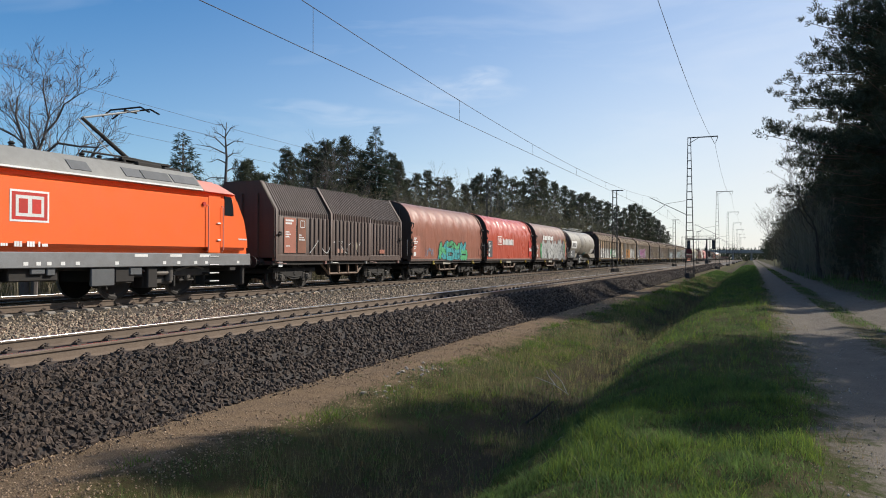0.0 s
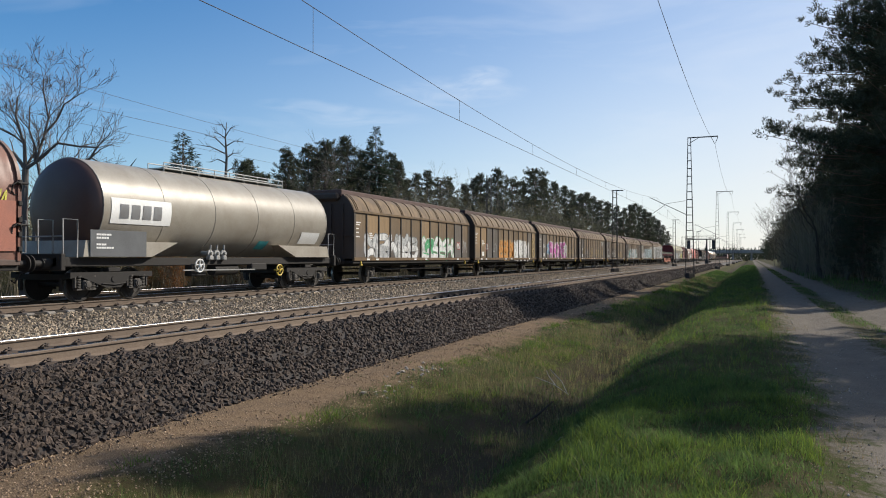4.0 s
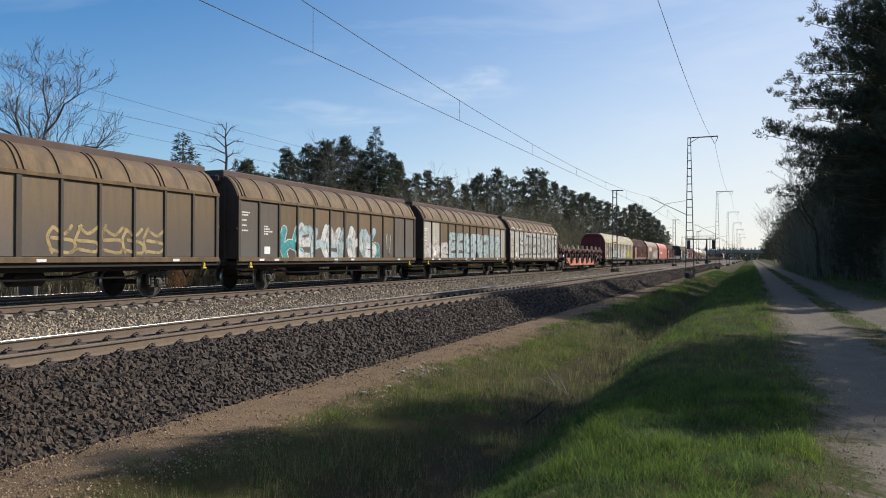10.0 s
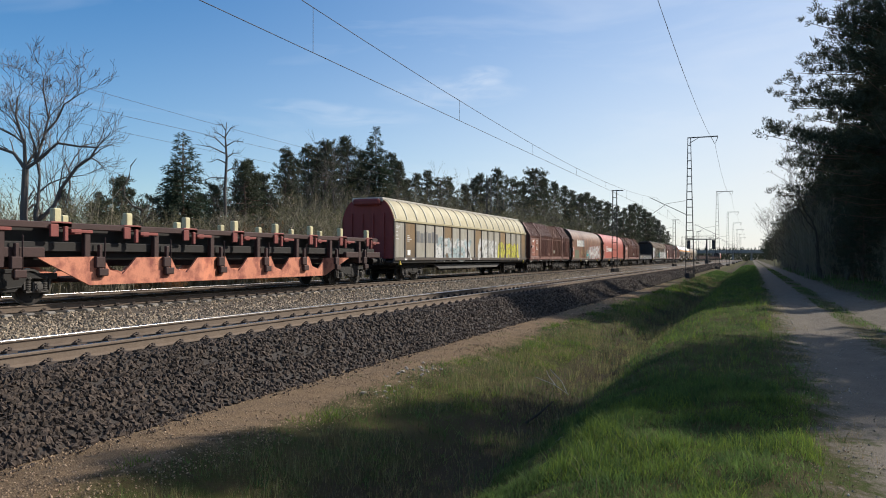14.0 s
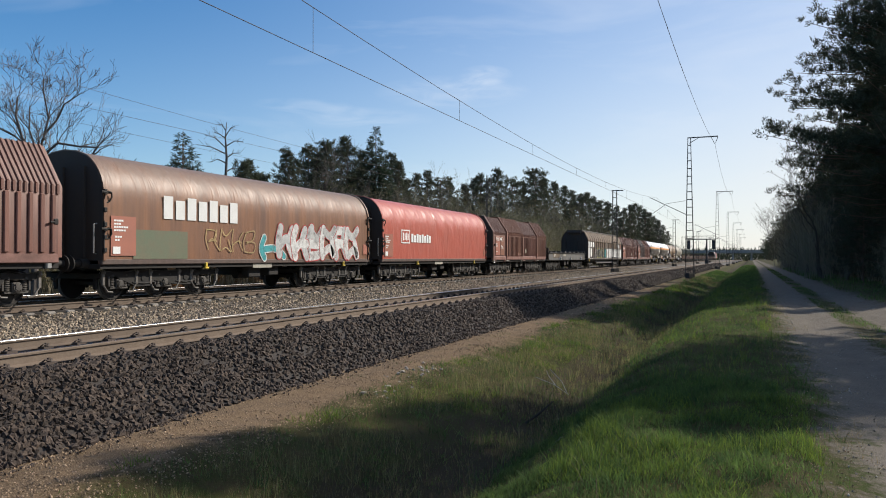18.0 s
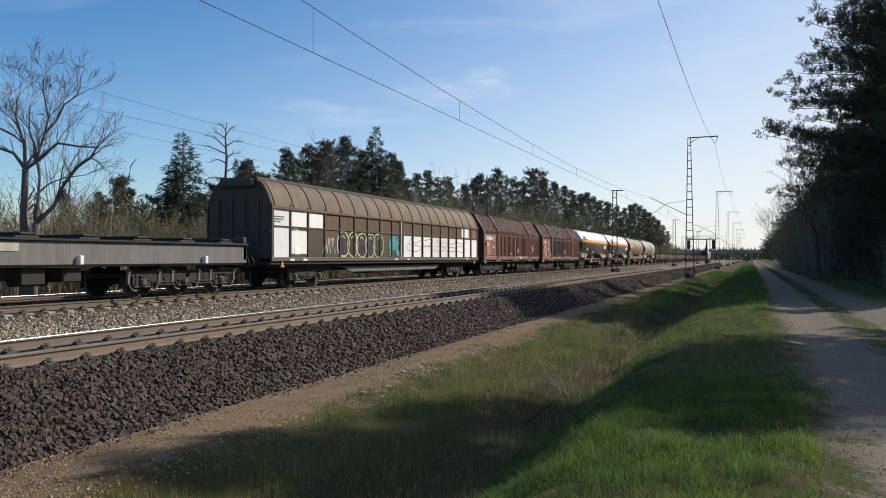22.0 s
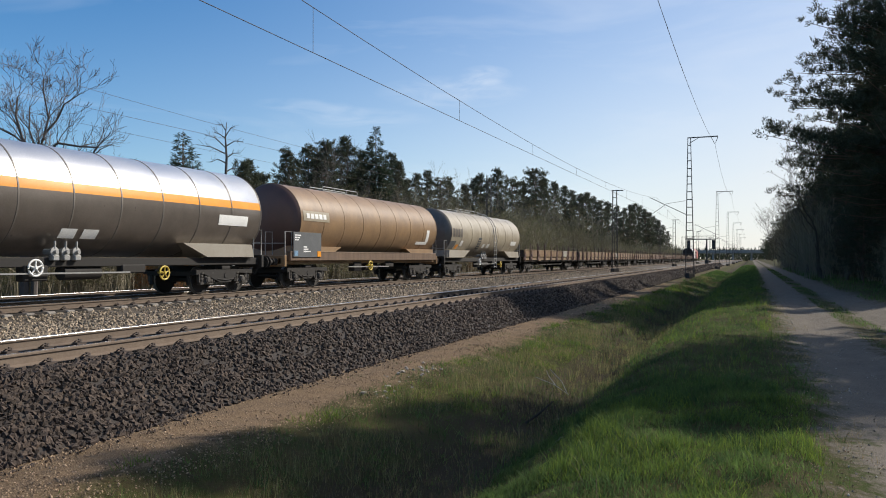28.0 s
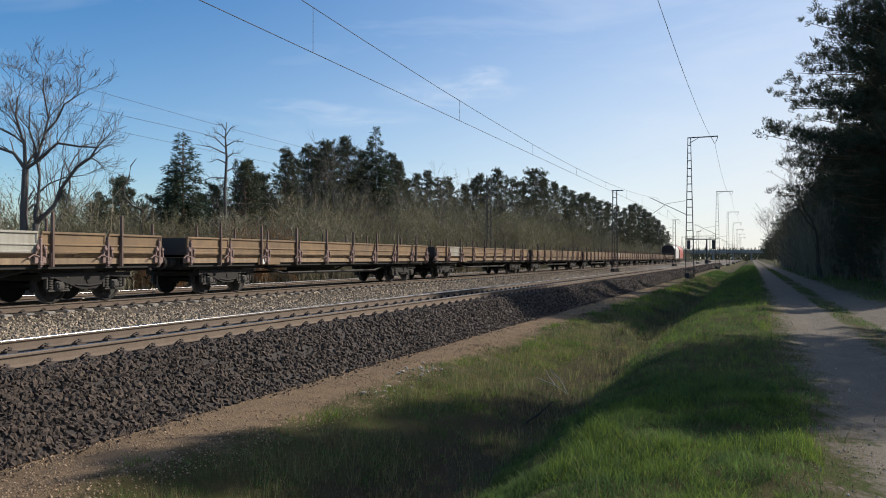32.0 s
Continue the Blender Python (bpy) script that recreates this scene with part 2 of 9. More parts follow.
MAT = {
    # grime taken nearly to black, to hold the shade below the bodies
    "under": M("underframe_grime", (0.014, 0.012, 0.011), 0.8, col2=(0.03, 0.025, 0.02)),
    "bogie": M("bogie_dust", (0.05, 0.044, 0.039), 0.7, col2=(0.10, 0.088, 0.075), scale=5),
    "bogiepale": M("dusty_spring_steel", (0.15, 0.135, 0.12), 0.7, col2=(0.07, 0.06, 0.05), scale=5),
    "wheel": M("wheel_steel", (0.024, 0.020, 0.018), 0.65, 0.1, col2=(0.03, 0.025, 0.02)),
    "tread": M("bright_steel", (0.42, 0.40, 0.37), 0.38, 0.8, bump=0.02),
    "rail": M("rusty_rail", (0.155, 0.115, 0.085), 0.85, col2=(0.10, 0.07, 0.05), scale=4),
    "railhead": M("rail_running_face", (0.45, 0.43, 0.41), 0.28, 1.0, col2=(0.36, 0.32, 0.28), bump=0.02),
    "clip": M("rusty_clip", (0.075, 0.055, 0.045), 0.85),
    "sleeper": M("sleeper_concrete", (0.22, 0.20, 0.18), 0.9, col2=(0.13, 0.11, 0.09), scale=6),
    "orange": M("traffic_red_paint", (0.90, 0.145, 0.028), 0.42, col2=(0.82, 0.13, 0.03), var=0.35, bump=0.02, rnd=0.0),
    "pinkroof": M("faded_red_paint", (0.72, 0.28, 0.22), 0.5, var=0.3, bump=0.02),
    "locogrey": M("loco_grey_paint", (0.20, 0.205, 0.21), 0.55, col2=(0.13, 0.12, 0.115), var=0.6, bump=0.03),
    "locoroof": M("loco_roof_grey", (0.20, 0.20, 0.19), 0.55, col2=(0.13, 0.125, 0.115), var=0.5),
    "grille": M("dark_grille", (0.10, 0.105, 0.11), 0.6),
    "white": M("white_marking", (0.78, 0.78, 0.76), 0.6, col2=(0.55, 0.53, 0.5), var=0.4, bump=0.03),
    "red": M("signal_red", (0.55, 0.03, 0.02), 0.5, bump=0.03),
    "black": M("black_rubber", (0.015, 0.015, 0.016), 0.5),
    "steel": M("galvanised_steel", (0.34, 0.34, 0.33), 0.5, 0.3, col2=(0.22, 0.21, 0.2), scale=5),
    "yellow": M("yellow_paint", (0.62, 0.44, 0.04), 0.55, col2=(0.45, 0.36, 0.16), var=0.4),
    "ochre": M("ochre_grimy_panel", (0.30, 0.20, 0.105), 0.5, 0.1, col2=(0.19, 0.135, 0.08), streak=True, scale=1.6, var=0.8, grad=(2.2, 1.2, (0.17, 0.13, 0.09))),
    "panel": M("grey_brown_aluminium", (0.205, 0.145, 0.085), 0.45, 0.15, col2=(0.125, 0.092, 0.062), streak=True, scale=1.6, var=0.8, grad=(2.7, 1.4, (0.125, 0.105, 0.09))),
    "panelgrey": M("grey_aluminium", (0.165, 0.14, 0.115), 0.45, 0.2, col2=(0.115, 0.10, 0.085), streak=True, scale=1.6, var=0.7, grad=(2.4, 1.3, (0.15, 0.14, 0.13))),
    "panelbrown": M("brown_sooty_panel", (0.135, 0.082, 0.045), 0.5, 0.05, col2=(0.075, 0.05, 0.033), streak=True, scale=1.6, var=0.8, grad=(2.5, 1.4, (0.07, 0.055, 0.045))),
    "panelpale": M("pale_aluminium", (0.46, 0.44, 0.38), 0.5, 0.1, col2=(0.27, 0.23, 0.17), streak=True, scale=1.4, var=0.7),
    "rib": M("dark_rib", (0.035, 0.028, 0.023), 0.65, col2=(0.10, 0.075, 0.05), streak=True),
    "roofbrown": M("brown_grimy_roof", (0.150, 0.092, 0.040), 0.78, col2=(0.072, 0.049, 0.030), scale=1.1, var=0.9, streak=True, grad=(3.75, 4.05, (0.10, 0.07, 0.05))),
    "silverpaint": M("smeared_silver_paint", (0.60, 0.60, 0.57), 0.5, col2=(0.30, 0.29, 0.27), scale=1.3, var=0.9, streak=False, bump=0.03, rnd=0.08),
    "roofdark": M("dark_brown_roof", (0.125, 0.078, 0.042), 0.75, col2=(0.07, 0.048, 0.032), scale=1.1, var=0.9, streak=True),
    "ribpale": M("pale_roof_rib", (0.42, 0.40, 0.32), 0.55, col2=(0.28, 0.25, 0.18)),
    "roofbeige": M("beige_roof", (0.44, 0.39, 0.24), 0.55, col2=(0.28, 0.23, 0.13), scale=1.2, var=0.8),
    "ridge": M("red_brown_ridge", (0.085, 0.048, 0.040), 0.75, col2=(0.05, 0.035, 0.03)),
    "endwall": M("sooty_end_wall", (0.045, 0.034, 0.028), 0.8, col2=(0.08, 0.055, 0.04), streak=True),
    "redend": M("dull_red_end_wall", (0.20, 0.03, 0.025), 0.7, col2=(0.12, 0.03, 0.025), streak=True),
    "hood": M("oxide_brown_hood", (0.195, 0.080, 0.057), 0.6, col2=(0.105, 0.054, 0.042), streak=True, scale=1.8, var=0.8),
    "hooddark": M("dark_brown_hood", (0.105, 0.068, 0.055), 0.6, col2=(0.06, 0.042, 0.036), streak=True, scale=1.8, var=0.8),
    "hoodrust": M("rusty_hood", (0.19, 0.075, 0.045), 0.7, col2=(0.10, 0.05, 0.038), streak=True, scale=1.8, var=0.8),
    "tarpbrown": M("faded_brown_tarpaulin", (0.225, 0.092, 0.062), 0.5, col2=(0.125, 0.066, 0.05), scale=0.8, var=0.95, bump=0.08, crease=0.35, grad=(3.2, 4.0, (0.20, 0.13, 0.10))),
    "tarpred": M("red_tarpaulin", (0.53, 0.105, 0.065), 0.30, col2=(0.42, 0.095, 0.064), scale=0.8, var=0.5, bump=0.06, crease=0.6),
    "tarprose": M("faded_red_tarpaulin", (0.42, 0.105, 0.075), 0.42, col2=(0.33, 0.097, 0.07), scale=0.8, var=0.6, bump=0.06, crease=0.5),
    "tarpochre": M("brown_ochre_tarpaulin", (0.215, 0.105, 0.058), 0.5, col2=(0.12, 0.064, 0.044), scale=0.8, var=0.95, bump=0.08, crease=0.25, streak=True, grad=(3.2, 4.0, (0.17, 0.115, 0.085))),
    "tarpsalmon": M("faded_salmon_tarpaulin", (0.36, 0.135, 0.085), 0.48, col2=(0.24, 0.095, 0.062), scale=0.8, var=0.8, bump=0.08, crease=0.35, grad=(3.3, 4.1, (0.24, 0.13, 0.10))),
    "tarpwhite": M("white_tarpaulin", (0.6, 0.58, 0.55), 0.5, var=0.4),
    "tankgrey": M("grey_beige_tank", (0.34, 0.31, 0.26), 0.42, 0.08, col2=(0.22, 0.19, 0.15), scale=1.2, var=0.7, bump=0.04),
    "tankbrown": M("brown_stained_tank", (0.265, 0.168, 0.088), 0.45, 0.0, col2=(0.155, 0.098, 0.058), scale=1.0, var=0.8, bump=0.04),
    "sillbrown": M("grimy_brown_sill", (0.16, 0.10, 0.062), 0.65, col2=(0.08, 0.052, 0.036), streak=True, scale=1.6, var=0.8),
    "tankbeige": M("beige_tank", (0.35, 0.305, 0.23), 0.38, 0.05, col2=(0.21, 0.175, 0.13), scale=1.2, var=0.6, bump=0.03),
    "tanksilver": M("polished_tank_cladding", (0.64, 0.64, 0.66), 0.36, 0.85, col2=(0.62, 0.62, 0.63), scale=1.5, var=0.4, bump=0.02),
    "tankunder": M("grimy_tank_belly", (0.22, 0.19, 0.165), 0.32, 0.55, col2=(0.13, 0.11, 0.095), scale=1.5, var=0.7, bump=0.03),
    "orangeband": M("orange_band", (0.78, 0.30, 0.02), 0.45, var=0.3, bump=0.02),
    "tankend": M("dark_brown_tank_end", (0.085, 0.045, 0.035), 0.5, col2=(0.05, 0.032, 0.027), scale=1.2),
    "hoopdark": M("dark_hoop", (0.17, 0.15, 0.13), 0.5, 0.3),
    "pocket": M("faded_salmon_red", (0.62, 0.235, 0.14), 0.6, col2=(0.24, 0.062, 0.045), scale=2.2, var=0.95, lo=0.45, hi=0.66),
    "pocketmid": M("dull_red_steel", (0.26, 0.062, 0.05), 0.65, col2=(0.11, 0.034, 0.03), scale=2),
    "lugpale": M("pale_yellow_lug", (0.58, 0.52, 0.30), 0.55, col2=(0.42, 0.36, 0.22)),
    "pocketdark": M("dark_red_steel", (0.050, 0.020, 0.017), 0.7, col2=(0.022, 0.013, 0.012), scale=2),
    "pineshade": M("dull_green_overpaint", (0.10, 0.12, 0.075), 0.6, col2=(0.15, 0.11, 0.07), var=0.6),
    "plank": M("ochre_brown_dropside", (0.235, 0.15, 0.075), 0.6, col2=(0.12, 0.078, 0.052), streak=False, scale=1.6, var=0.8),
    "silltan": M("weathered_tan_sill", (0.30, 0.21, 0.125), 0.7, col2=(0.18, 0.125, 0.085), streak=True, scale=1.6, var=0.8),
    "latch": M("rust_pink_latch", (0.27, 0.18, 0.155), 0.7, col2=(0.10, 0.062, 0.052), scale=5),
    "stake": M("brown_stake", (0.15, 0.095, 0.075), 0.7, col2=(0.07, 0.045, 0.035)),
    "flatgrey": M("dark_grey_side_beam", (0.15, 0.145, 0.14), 0.6, col2=(0.06, 0.055, 0.05), streak=True),
    "plate": M("rusty_brown_plate", (0.36, 0.13, 0.085), 0.6, col2=(0.26, 0.11, 0.08), var=0.6),
    "platebrown": M("faded_brown_board", (0.24, 0.095, 0.055), 0.6, col2=(0.15, 0.07, 0.045), var=0.8, scale=3),
    "platecream": M("faded_cream_plate", (0.42, 0.24, 0.18), 0.6, col2=(0.30, 0.15, 0.11), var=0.7, scale=4),
    "sillrust": M("scuffed_rust_pink_sill", (0.27, 0.135, 0.11), 0.6, col2=(0.12, 0.058, 0.046), streak=False, scale=2.2, var=0.9),
    "glass": M("dark_glass", (0.02, 0.025, 0.03), 0.08, bump=0),
    "bedgrey": M("brown_ballast_bed", (0.085, 0.067, 0.052), 0.95, col2=(0.045, 0.036, 0.03), scale=6, fine=30, bump=0.8),
    # ballast kept dark for the shade under the train and between stones
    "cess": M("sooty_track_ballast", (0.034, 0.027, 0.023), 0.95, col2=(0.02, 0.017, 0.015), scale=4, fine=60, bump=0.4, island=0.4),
    "ballast": M("dark_ballast", (0.062, 0.042, 0.030), 0.85, col2=(0.022, 0.016, 0.013), scale=3, fine=60, bump=0.4, island=0.45),
    "ballastold": M("brown_ballast", (0.34, 0.27, 0.19), 0.95, col2=(0.135, 0.105, 0.078), scale=2, fine=60, bump=0.4, island=0.6),
    "bark": M("pine_bark", (0.13, 0.085, 0.06), 0.95, col2=(0.07, 0.055, 0.045), scale=3, fine=18, bump=0.5),
    "barkgrey": M("grey_bark", (0.115, 0.098, 0.088), 0.95, col2=(0.075, 0.065, 0.058), scale=3, fine=18, bump=0.5),
    # darker copy of the grey bark, with the backlit wood's shade in its colour
    "barkdark": M("dark_bark", (0.075, 0.062, 0.048), 0.95, col2=(0.045, 0.038, 0.03), scale=3, fine=18, bump=0.5),
    "needle": M("pine_needles", (0.055, 0.064, 0.039), 0.7, col2=(0.088, 0.094, 0.058), scale=0.6, fine=9, bump=0, island=0.4, rnd=0.2),
    "needlespruce": M("spruce_needles", (0.036, 0.054, 0.034), 0.7, col2=(0.056, 0.074, 0.044), scale=0.6, fine=9, bump=0, island=0.4),
    "twig": M("bare_twigs", (0.26, 0.225, 0.165), 0.95, col2=(0.17, 0.145, 0.105), scale=1, bump=0, rnd=0.25),
    "bud": M("budding_leaves", (0.185, 0.172, 0.095), 0.8, col2=(0.125, 0.128, 0.066), scale=0.6, bump=0, island=0.4, rnd=0.2),
    "thicket": M("far_brushwood", (0.155, 0.135, 0.085), 0.95, col2=(0.075, 0.085, 0.042), scale=0.25, bump=0, island=0.5, rnd=0.0),
    "deadleaf": M("dry_beech_leaves", (0.24, 0.115, 0.05), 0.85, col2=(0.16, 0.09, 0.045), scale=0.6, bump=0, island=0.4),
    "grass": M("fresh_grass", (0.125, 0.195, 0.052), 0.7, col2=(0.038, 0.078, 0.030), scale=1.5, lo=0.4, hi=0.62, var=0.9, fine=3, bump=0, island=0.35),
    "freshgrass": M("young_grass", (0.17, 0.235, 0.04), 0.7, col2=(0.08, 0.13, 0.03), scale=0.6, fine=3, bump=0, island=0.35),
    "sedge": M("straw_sedge", (0.24, 0.22, 0.10), 0.75, col2=(0.10, 0.105, 0.048), scale=0.6, fine=3, bump=0, island=0.45),
    "deadweed": M("withered_weed", (0.105, 0.08, 0.055), 0.9, col2=(0.06, 0.048, 0.036), scale=0.6, fine=3, bump=0, island=0.4),
    "drygrass": M("dry_grass", (0.30, 0.24, 0.12), 0.8, col2=(0.2, 0.15, 0.08), scale=0.6, fine=3, bump=0, island=0.4),
    "pebble": M("pale_pebbles", (0.26, 0.235, 0.20), 0.95, col2=(0.15, 0.13, 0.11), scale=3, bump=0.1, island=0.6),
    "stonebrown": M("reddish_gravel", (0.33, 0.235, 0.15), 0.95, col2=(0.14, 0.088, 0.055), scale=3, bump=0.2, island=0.6),
    "stone": M("pale_stone", (0.34, 0.33, 0.30), 0.9, col2=(0.2, 0.2, 0.18), scale=5),
    "concrete": M("bridge_concrete", (0.30, 0.29, 0.28), 0.9, scale=0.4),
    "mast": M("mast_steel", (0.060, 0.058, 0.055), 0.75, 0.1, col2=(0.095, 0.085, 0.075)),
    "wire": M("copper_wire", (0.09, 0.08, 0.075), 0.5, 0.4, bump=0),
    "insulator": M("brown_insulator", (0.12, 0.06, 0.04), 0.3, bump=0),
}


def translucent(m, share=0.35):
    """Lets part of the light through a thin leaf."""
    nt = m.node_tree
    b = nt.nodes["Principled BSDF"]
    out = nt.nodes["Material Output"]
    tr = nt.nodes.new("ShaderNodeBsdfTranslucent")
    mx = nt.nodes.new("ShaderNodeMixShader")
    mx.inputs[0].default_value = share
    nt.links.new(b.inputs["Base Color"].links[0].from_socket, tr.inputs["Color"])
    nt.links.new(b.outputs[0], mx.inputs[1])
    nt.links.new(tr.outputs[0], mx.inputs[2])
    nt.links.new(mx.outputs[0], out.inputs["Surface"])


for key_ in ("grass", "bud", "deadleaf", "drygrass", "thicket", "freshgrass", "sedge"):
    translucent(MAT[key_], 0.5)
for key_ in ("needle", "needlespruce"):
    translucent(MAT[key_], 0.25)


def glaze(name, col):
    """Old spray paint, thin and worn through in places."""
    m = M(name, col, 0.6, col2=tuple(c * 0.62 for c in col), scale=3.0, var=0.8, bump=0.03)
    nt = m.node_tree
    b = nt.nodes["Principled BSDF"]
    tc = nt.nodes.new("ShaderNodeTexCoord")
    nz = nt.nodes.new("ShaderNodeTexNoise")
    nz.inputs["Scale"].default_value = 3.4
    nz.inputs["Detail"].default_value = 8
    nz.inputs["Roughness"].default_value = 0.7
    mr = nt.nodes.new("ShaderNodeMapRange")
    mr.inputs["From Min"].default_value, mr.inputs["From Max"].default_value = 0.36, 0.52
    mr.inputs["To Min"].default_value, mr.inputs["To Max"].default_value = 0.45, 1.0
    nt.links.new(tc.outputs["Object"], nz.inputs["Vector"])
    nt.links.new(nz.outputs["Fac"], mr.inputs["Value"])
    nt.links.new(mr.outputs["Result"], b.inputs["Alpha"])
    return m


SPRAY = {k: glaze("spray_" + k, c) for k, c in {
    "white": (0.66, 0.66, 0.64), "silver": (0.46, 0.47, 0.46), "pink": (0.56, 0.22, 0.46), "teal": (0.05, 0.36, 0.38),
    "green": (0.08, 0.40, 0.17), "yellow": (0.58, 0.55, 0.08), "orange": (0.55, 0.24, 0.05), "black": (0.03, 0.03, 0.035),
    "blue": (0.20, 0.34, 0.50), "paleblue": (0.42, 0.52, 0.54), "red": (0.45, 0.06, 0.06), "tan": (0.40, 0.29, 0.13), "grey": (0.17, 0.17, 0.175), "pinkdeep": (0.50, 0.10, 0.36)}.items()}


# ---- mesh helpers ----
def part(name, bm, material, parent=None, label="", sharp=35):
    me = bpy.data.meshes.new(name)
    bm.normal_update()
    bm.to_mesh(me)
    bm.free()
    me.materials.append(MAT[material] if isinstance(material, str) else material)
    me.polygons.foreach_set("use_smooth", [True] * len(me.polygons))
    me.set_sharp_from_angle(angle=radians(sharp))
    ob = new(name, me)
    ob.parent = parent
    if label:
        ob["label"] = label
    return ob


def again(ob, parent, x=0.0, y=0.0, z=0.0):
    """One more piece on the same mesh."""
    o = new(ob.name.split(".")[0], ob.data)
    o.parent = parent
    o.location = (x, y, z)
    return o


def thing(name, label, category, group=""):
    e = new(name)
    e.empty_display_size = 0.2
    return tagged(e, label, category, group)


def box(bm, x0, x1, y0, y1, z0, z1, bev=0.0, m=None):
    vs = [bm.verts.new(((x0, x1)[i], (y0, y1)[j], (z0, z1)[k])) for i in (0, 1) for j in (0, 1) for k in (0, 1)]
    fs = [bm.faces.new([vs[i] for i in f]) for f in
          ((0, 1, 3, 2), (4, 6, 7, 5), (0, 4, 5, 1), (2, 3, 7, 6), (0, 2, 6, 4), (1, 5, 7, 3))]
    if m is not None:
        for v in vs:
            v.co = m @ v.co
    if bev:
        es = list({e for f in fs for e in f.edges})
        bmesh.ops.bevel(bm, geom=es, offset=bev, segments=1, affect="EDGES", profile=0.7)
    return bm


def B(*boxes, bev=0.0):
    bm = bmesh.new()
    for b in boxes:
        box(bm, *b, bev=bev)
    return bm


def prism(bm, prof, y0, y1, caps=True):
    """A closed outline in x and z, drawn out along y."""
    a = [bm.verts.new((x, y0, z)) for x, z in prof]
    b = [bm.verts.new((x, y1, z)) for x, z in prof]
    n = len(prof)
    for i in range(n):
        j = (i + 1) % n
        bm.faces.new((a[i], b[i], b[j], a[j]))
    if caps:
        bm.faces.new(a)
        bm.faces.new(b[::-1])
    bmesh.ops.recalc_face_normals(bm, faces=bm.faces)
    return bm


def shell(bm, line, y0, y1, th=0.03, ny=1):
    """An open line in x and z, drawn out along y with a thickness."""
    n = len(line)
    nor = []
    for i in range(n):
        a, b = line[max(0, i - 1)], line[min(n - 1, i + 1)]
        dx, dz = b[0] - a[0], b[1] - a[1]
        l = math.hypot(dx, dz) or 1
        nor.append((dz / l, -dx / l))
    out = [(p[0] + q[0] * th / 2, p[1] + q[1] * th / 2) for p, q in zip(line, nor)]
    inn = [(p[0] - q[0] * th / 2, p[1] - q[1] * th / 2) for p, q in zip(line, nor)]
    return prism(bm, out + inn[::-1], y0, y1)


def tube(bm, pts, radii, sides=6, cap=True):
    if not hasattr(radii, "__len__"):
        radii = [radii] * len(pts)
    rings = []
    pts = [Vector(p) for p in pts]
    for i, p in enumerate(pts):
        d = (pts[min(i + 1, len(pts) - 1)] - pts[max(i - 1, 0)]).normalized()
        u = d.orthogonal().normalized() if abs(d.z) > 0.95 else d.cross(Vector((0, 0, 1))).normalized()
        v = d.cross(u)
        rings.append([bm.verts.new(p + (u * math.cos(2 * math.pi * k / sides) + v * math.sin(2 * math.pi * k / sides)) * radii[i])
                      for k in range(sides)])
    for r, s in zip(rings, rings[1:]):
        for k in range(sides):
            bm.faces.new((r[k], r[(k + 1) % sides], s[(k + 1) % sides], s[k]))
    if cap and sides > 2:
        bm.faces.new(rings[0][::-1])
        bm.faces.new(rings[-1])
    return bm


def lathe(bm, prof, axis="y", at=(0, 0, 0), sides=24):
    """A line of (along, radius), turned about an axis."""
    rings = []
    for s, r in prof:
        ring = []
        for k in range(sides):
            a = 2 * math.pi * k / sides
            p, q = r * math.cos(a), r * math.sin(a)
            co = {"y": (p, s, q), "x": (s, p, q), "z": (p, q, s)}[axis]
            ring.append(bm.verts.new(Vector(co) + Vector(at)))
        rings.append(ring)
    for r, s in zip(rings, rings[1:]):
        for k in range(sides):
            bm.faces.new((r[k], r[(k + 1) % sides], s[(k + 1) % sides], s[k]))
    bm.faces.new(rings[0])
    bm.faces.new(rings[-1])
    bmesh.ops.recalc_face_normals(bm, faces=bm.faces)
    return bm


def raw(name, verts, faces, material, parent=None):
    me = bpy.data.meshes.new(name)
    me.from_pydata(verts, [], faces)
    me.materials.append(MAT[material] if isinstance(material, str) else material)
    ob = new(name, me)
    ob.parent = parent
    return ob


# ---- ground ----
TRACK1, TRACK2, TRACK3 = -9.22, -17.69, -22.0      # centre lines; rail heads at z = 0
XS = [-900, -300, -120, -60, -40, -30, -24, -21.5, -20.4, -19, -14, -8.2, -7.2, -6.6, -6.0, -5.4, -4.8, -4.2, -3.7, -3.3, -3.0,
      -2.7, -2.4, -2.15, -1.95, -1.75, -1.5, -1.2, -0.6, 0.0, 0.6, 0.9, 1.3, 1.7, 2.1, 2.6, 3.0, 3.5, 4.2, 5.0, 7, 10, 16, 30, 80, 300, 900]
ZS = [-0.6, -0.5, -0.4, -0.3, -0.3, -0.45, -0.95, -0.98, -0.98, -0.9, -0.9, -0.9, -0.88, -0.86, -0.87, -0.90, -1.0, -1.14, -1.30, -1.42, -1.44,
      -1.34, -1.16, -0.98, -0.85, -0.73, -0.62, -0.54, -0.50, -0.50, -0.50, -0.53, -0.57, -0.57, -0.52, -0.55, -0.56, -0.50, -0.42, -0.36, -0.2, 0.0, 0.2, 0.3, 0.5, 0.8, 1.0]


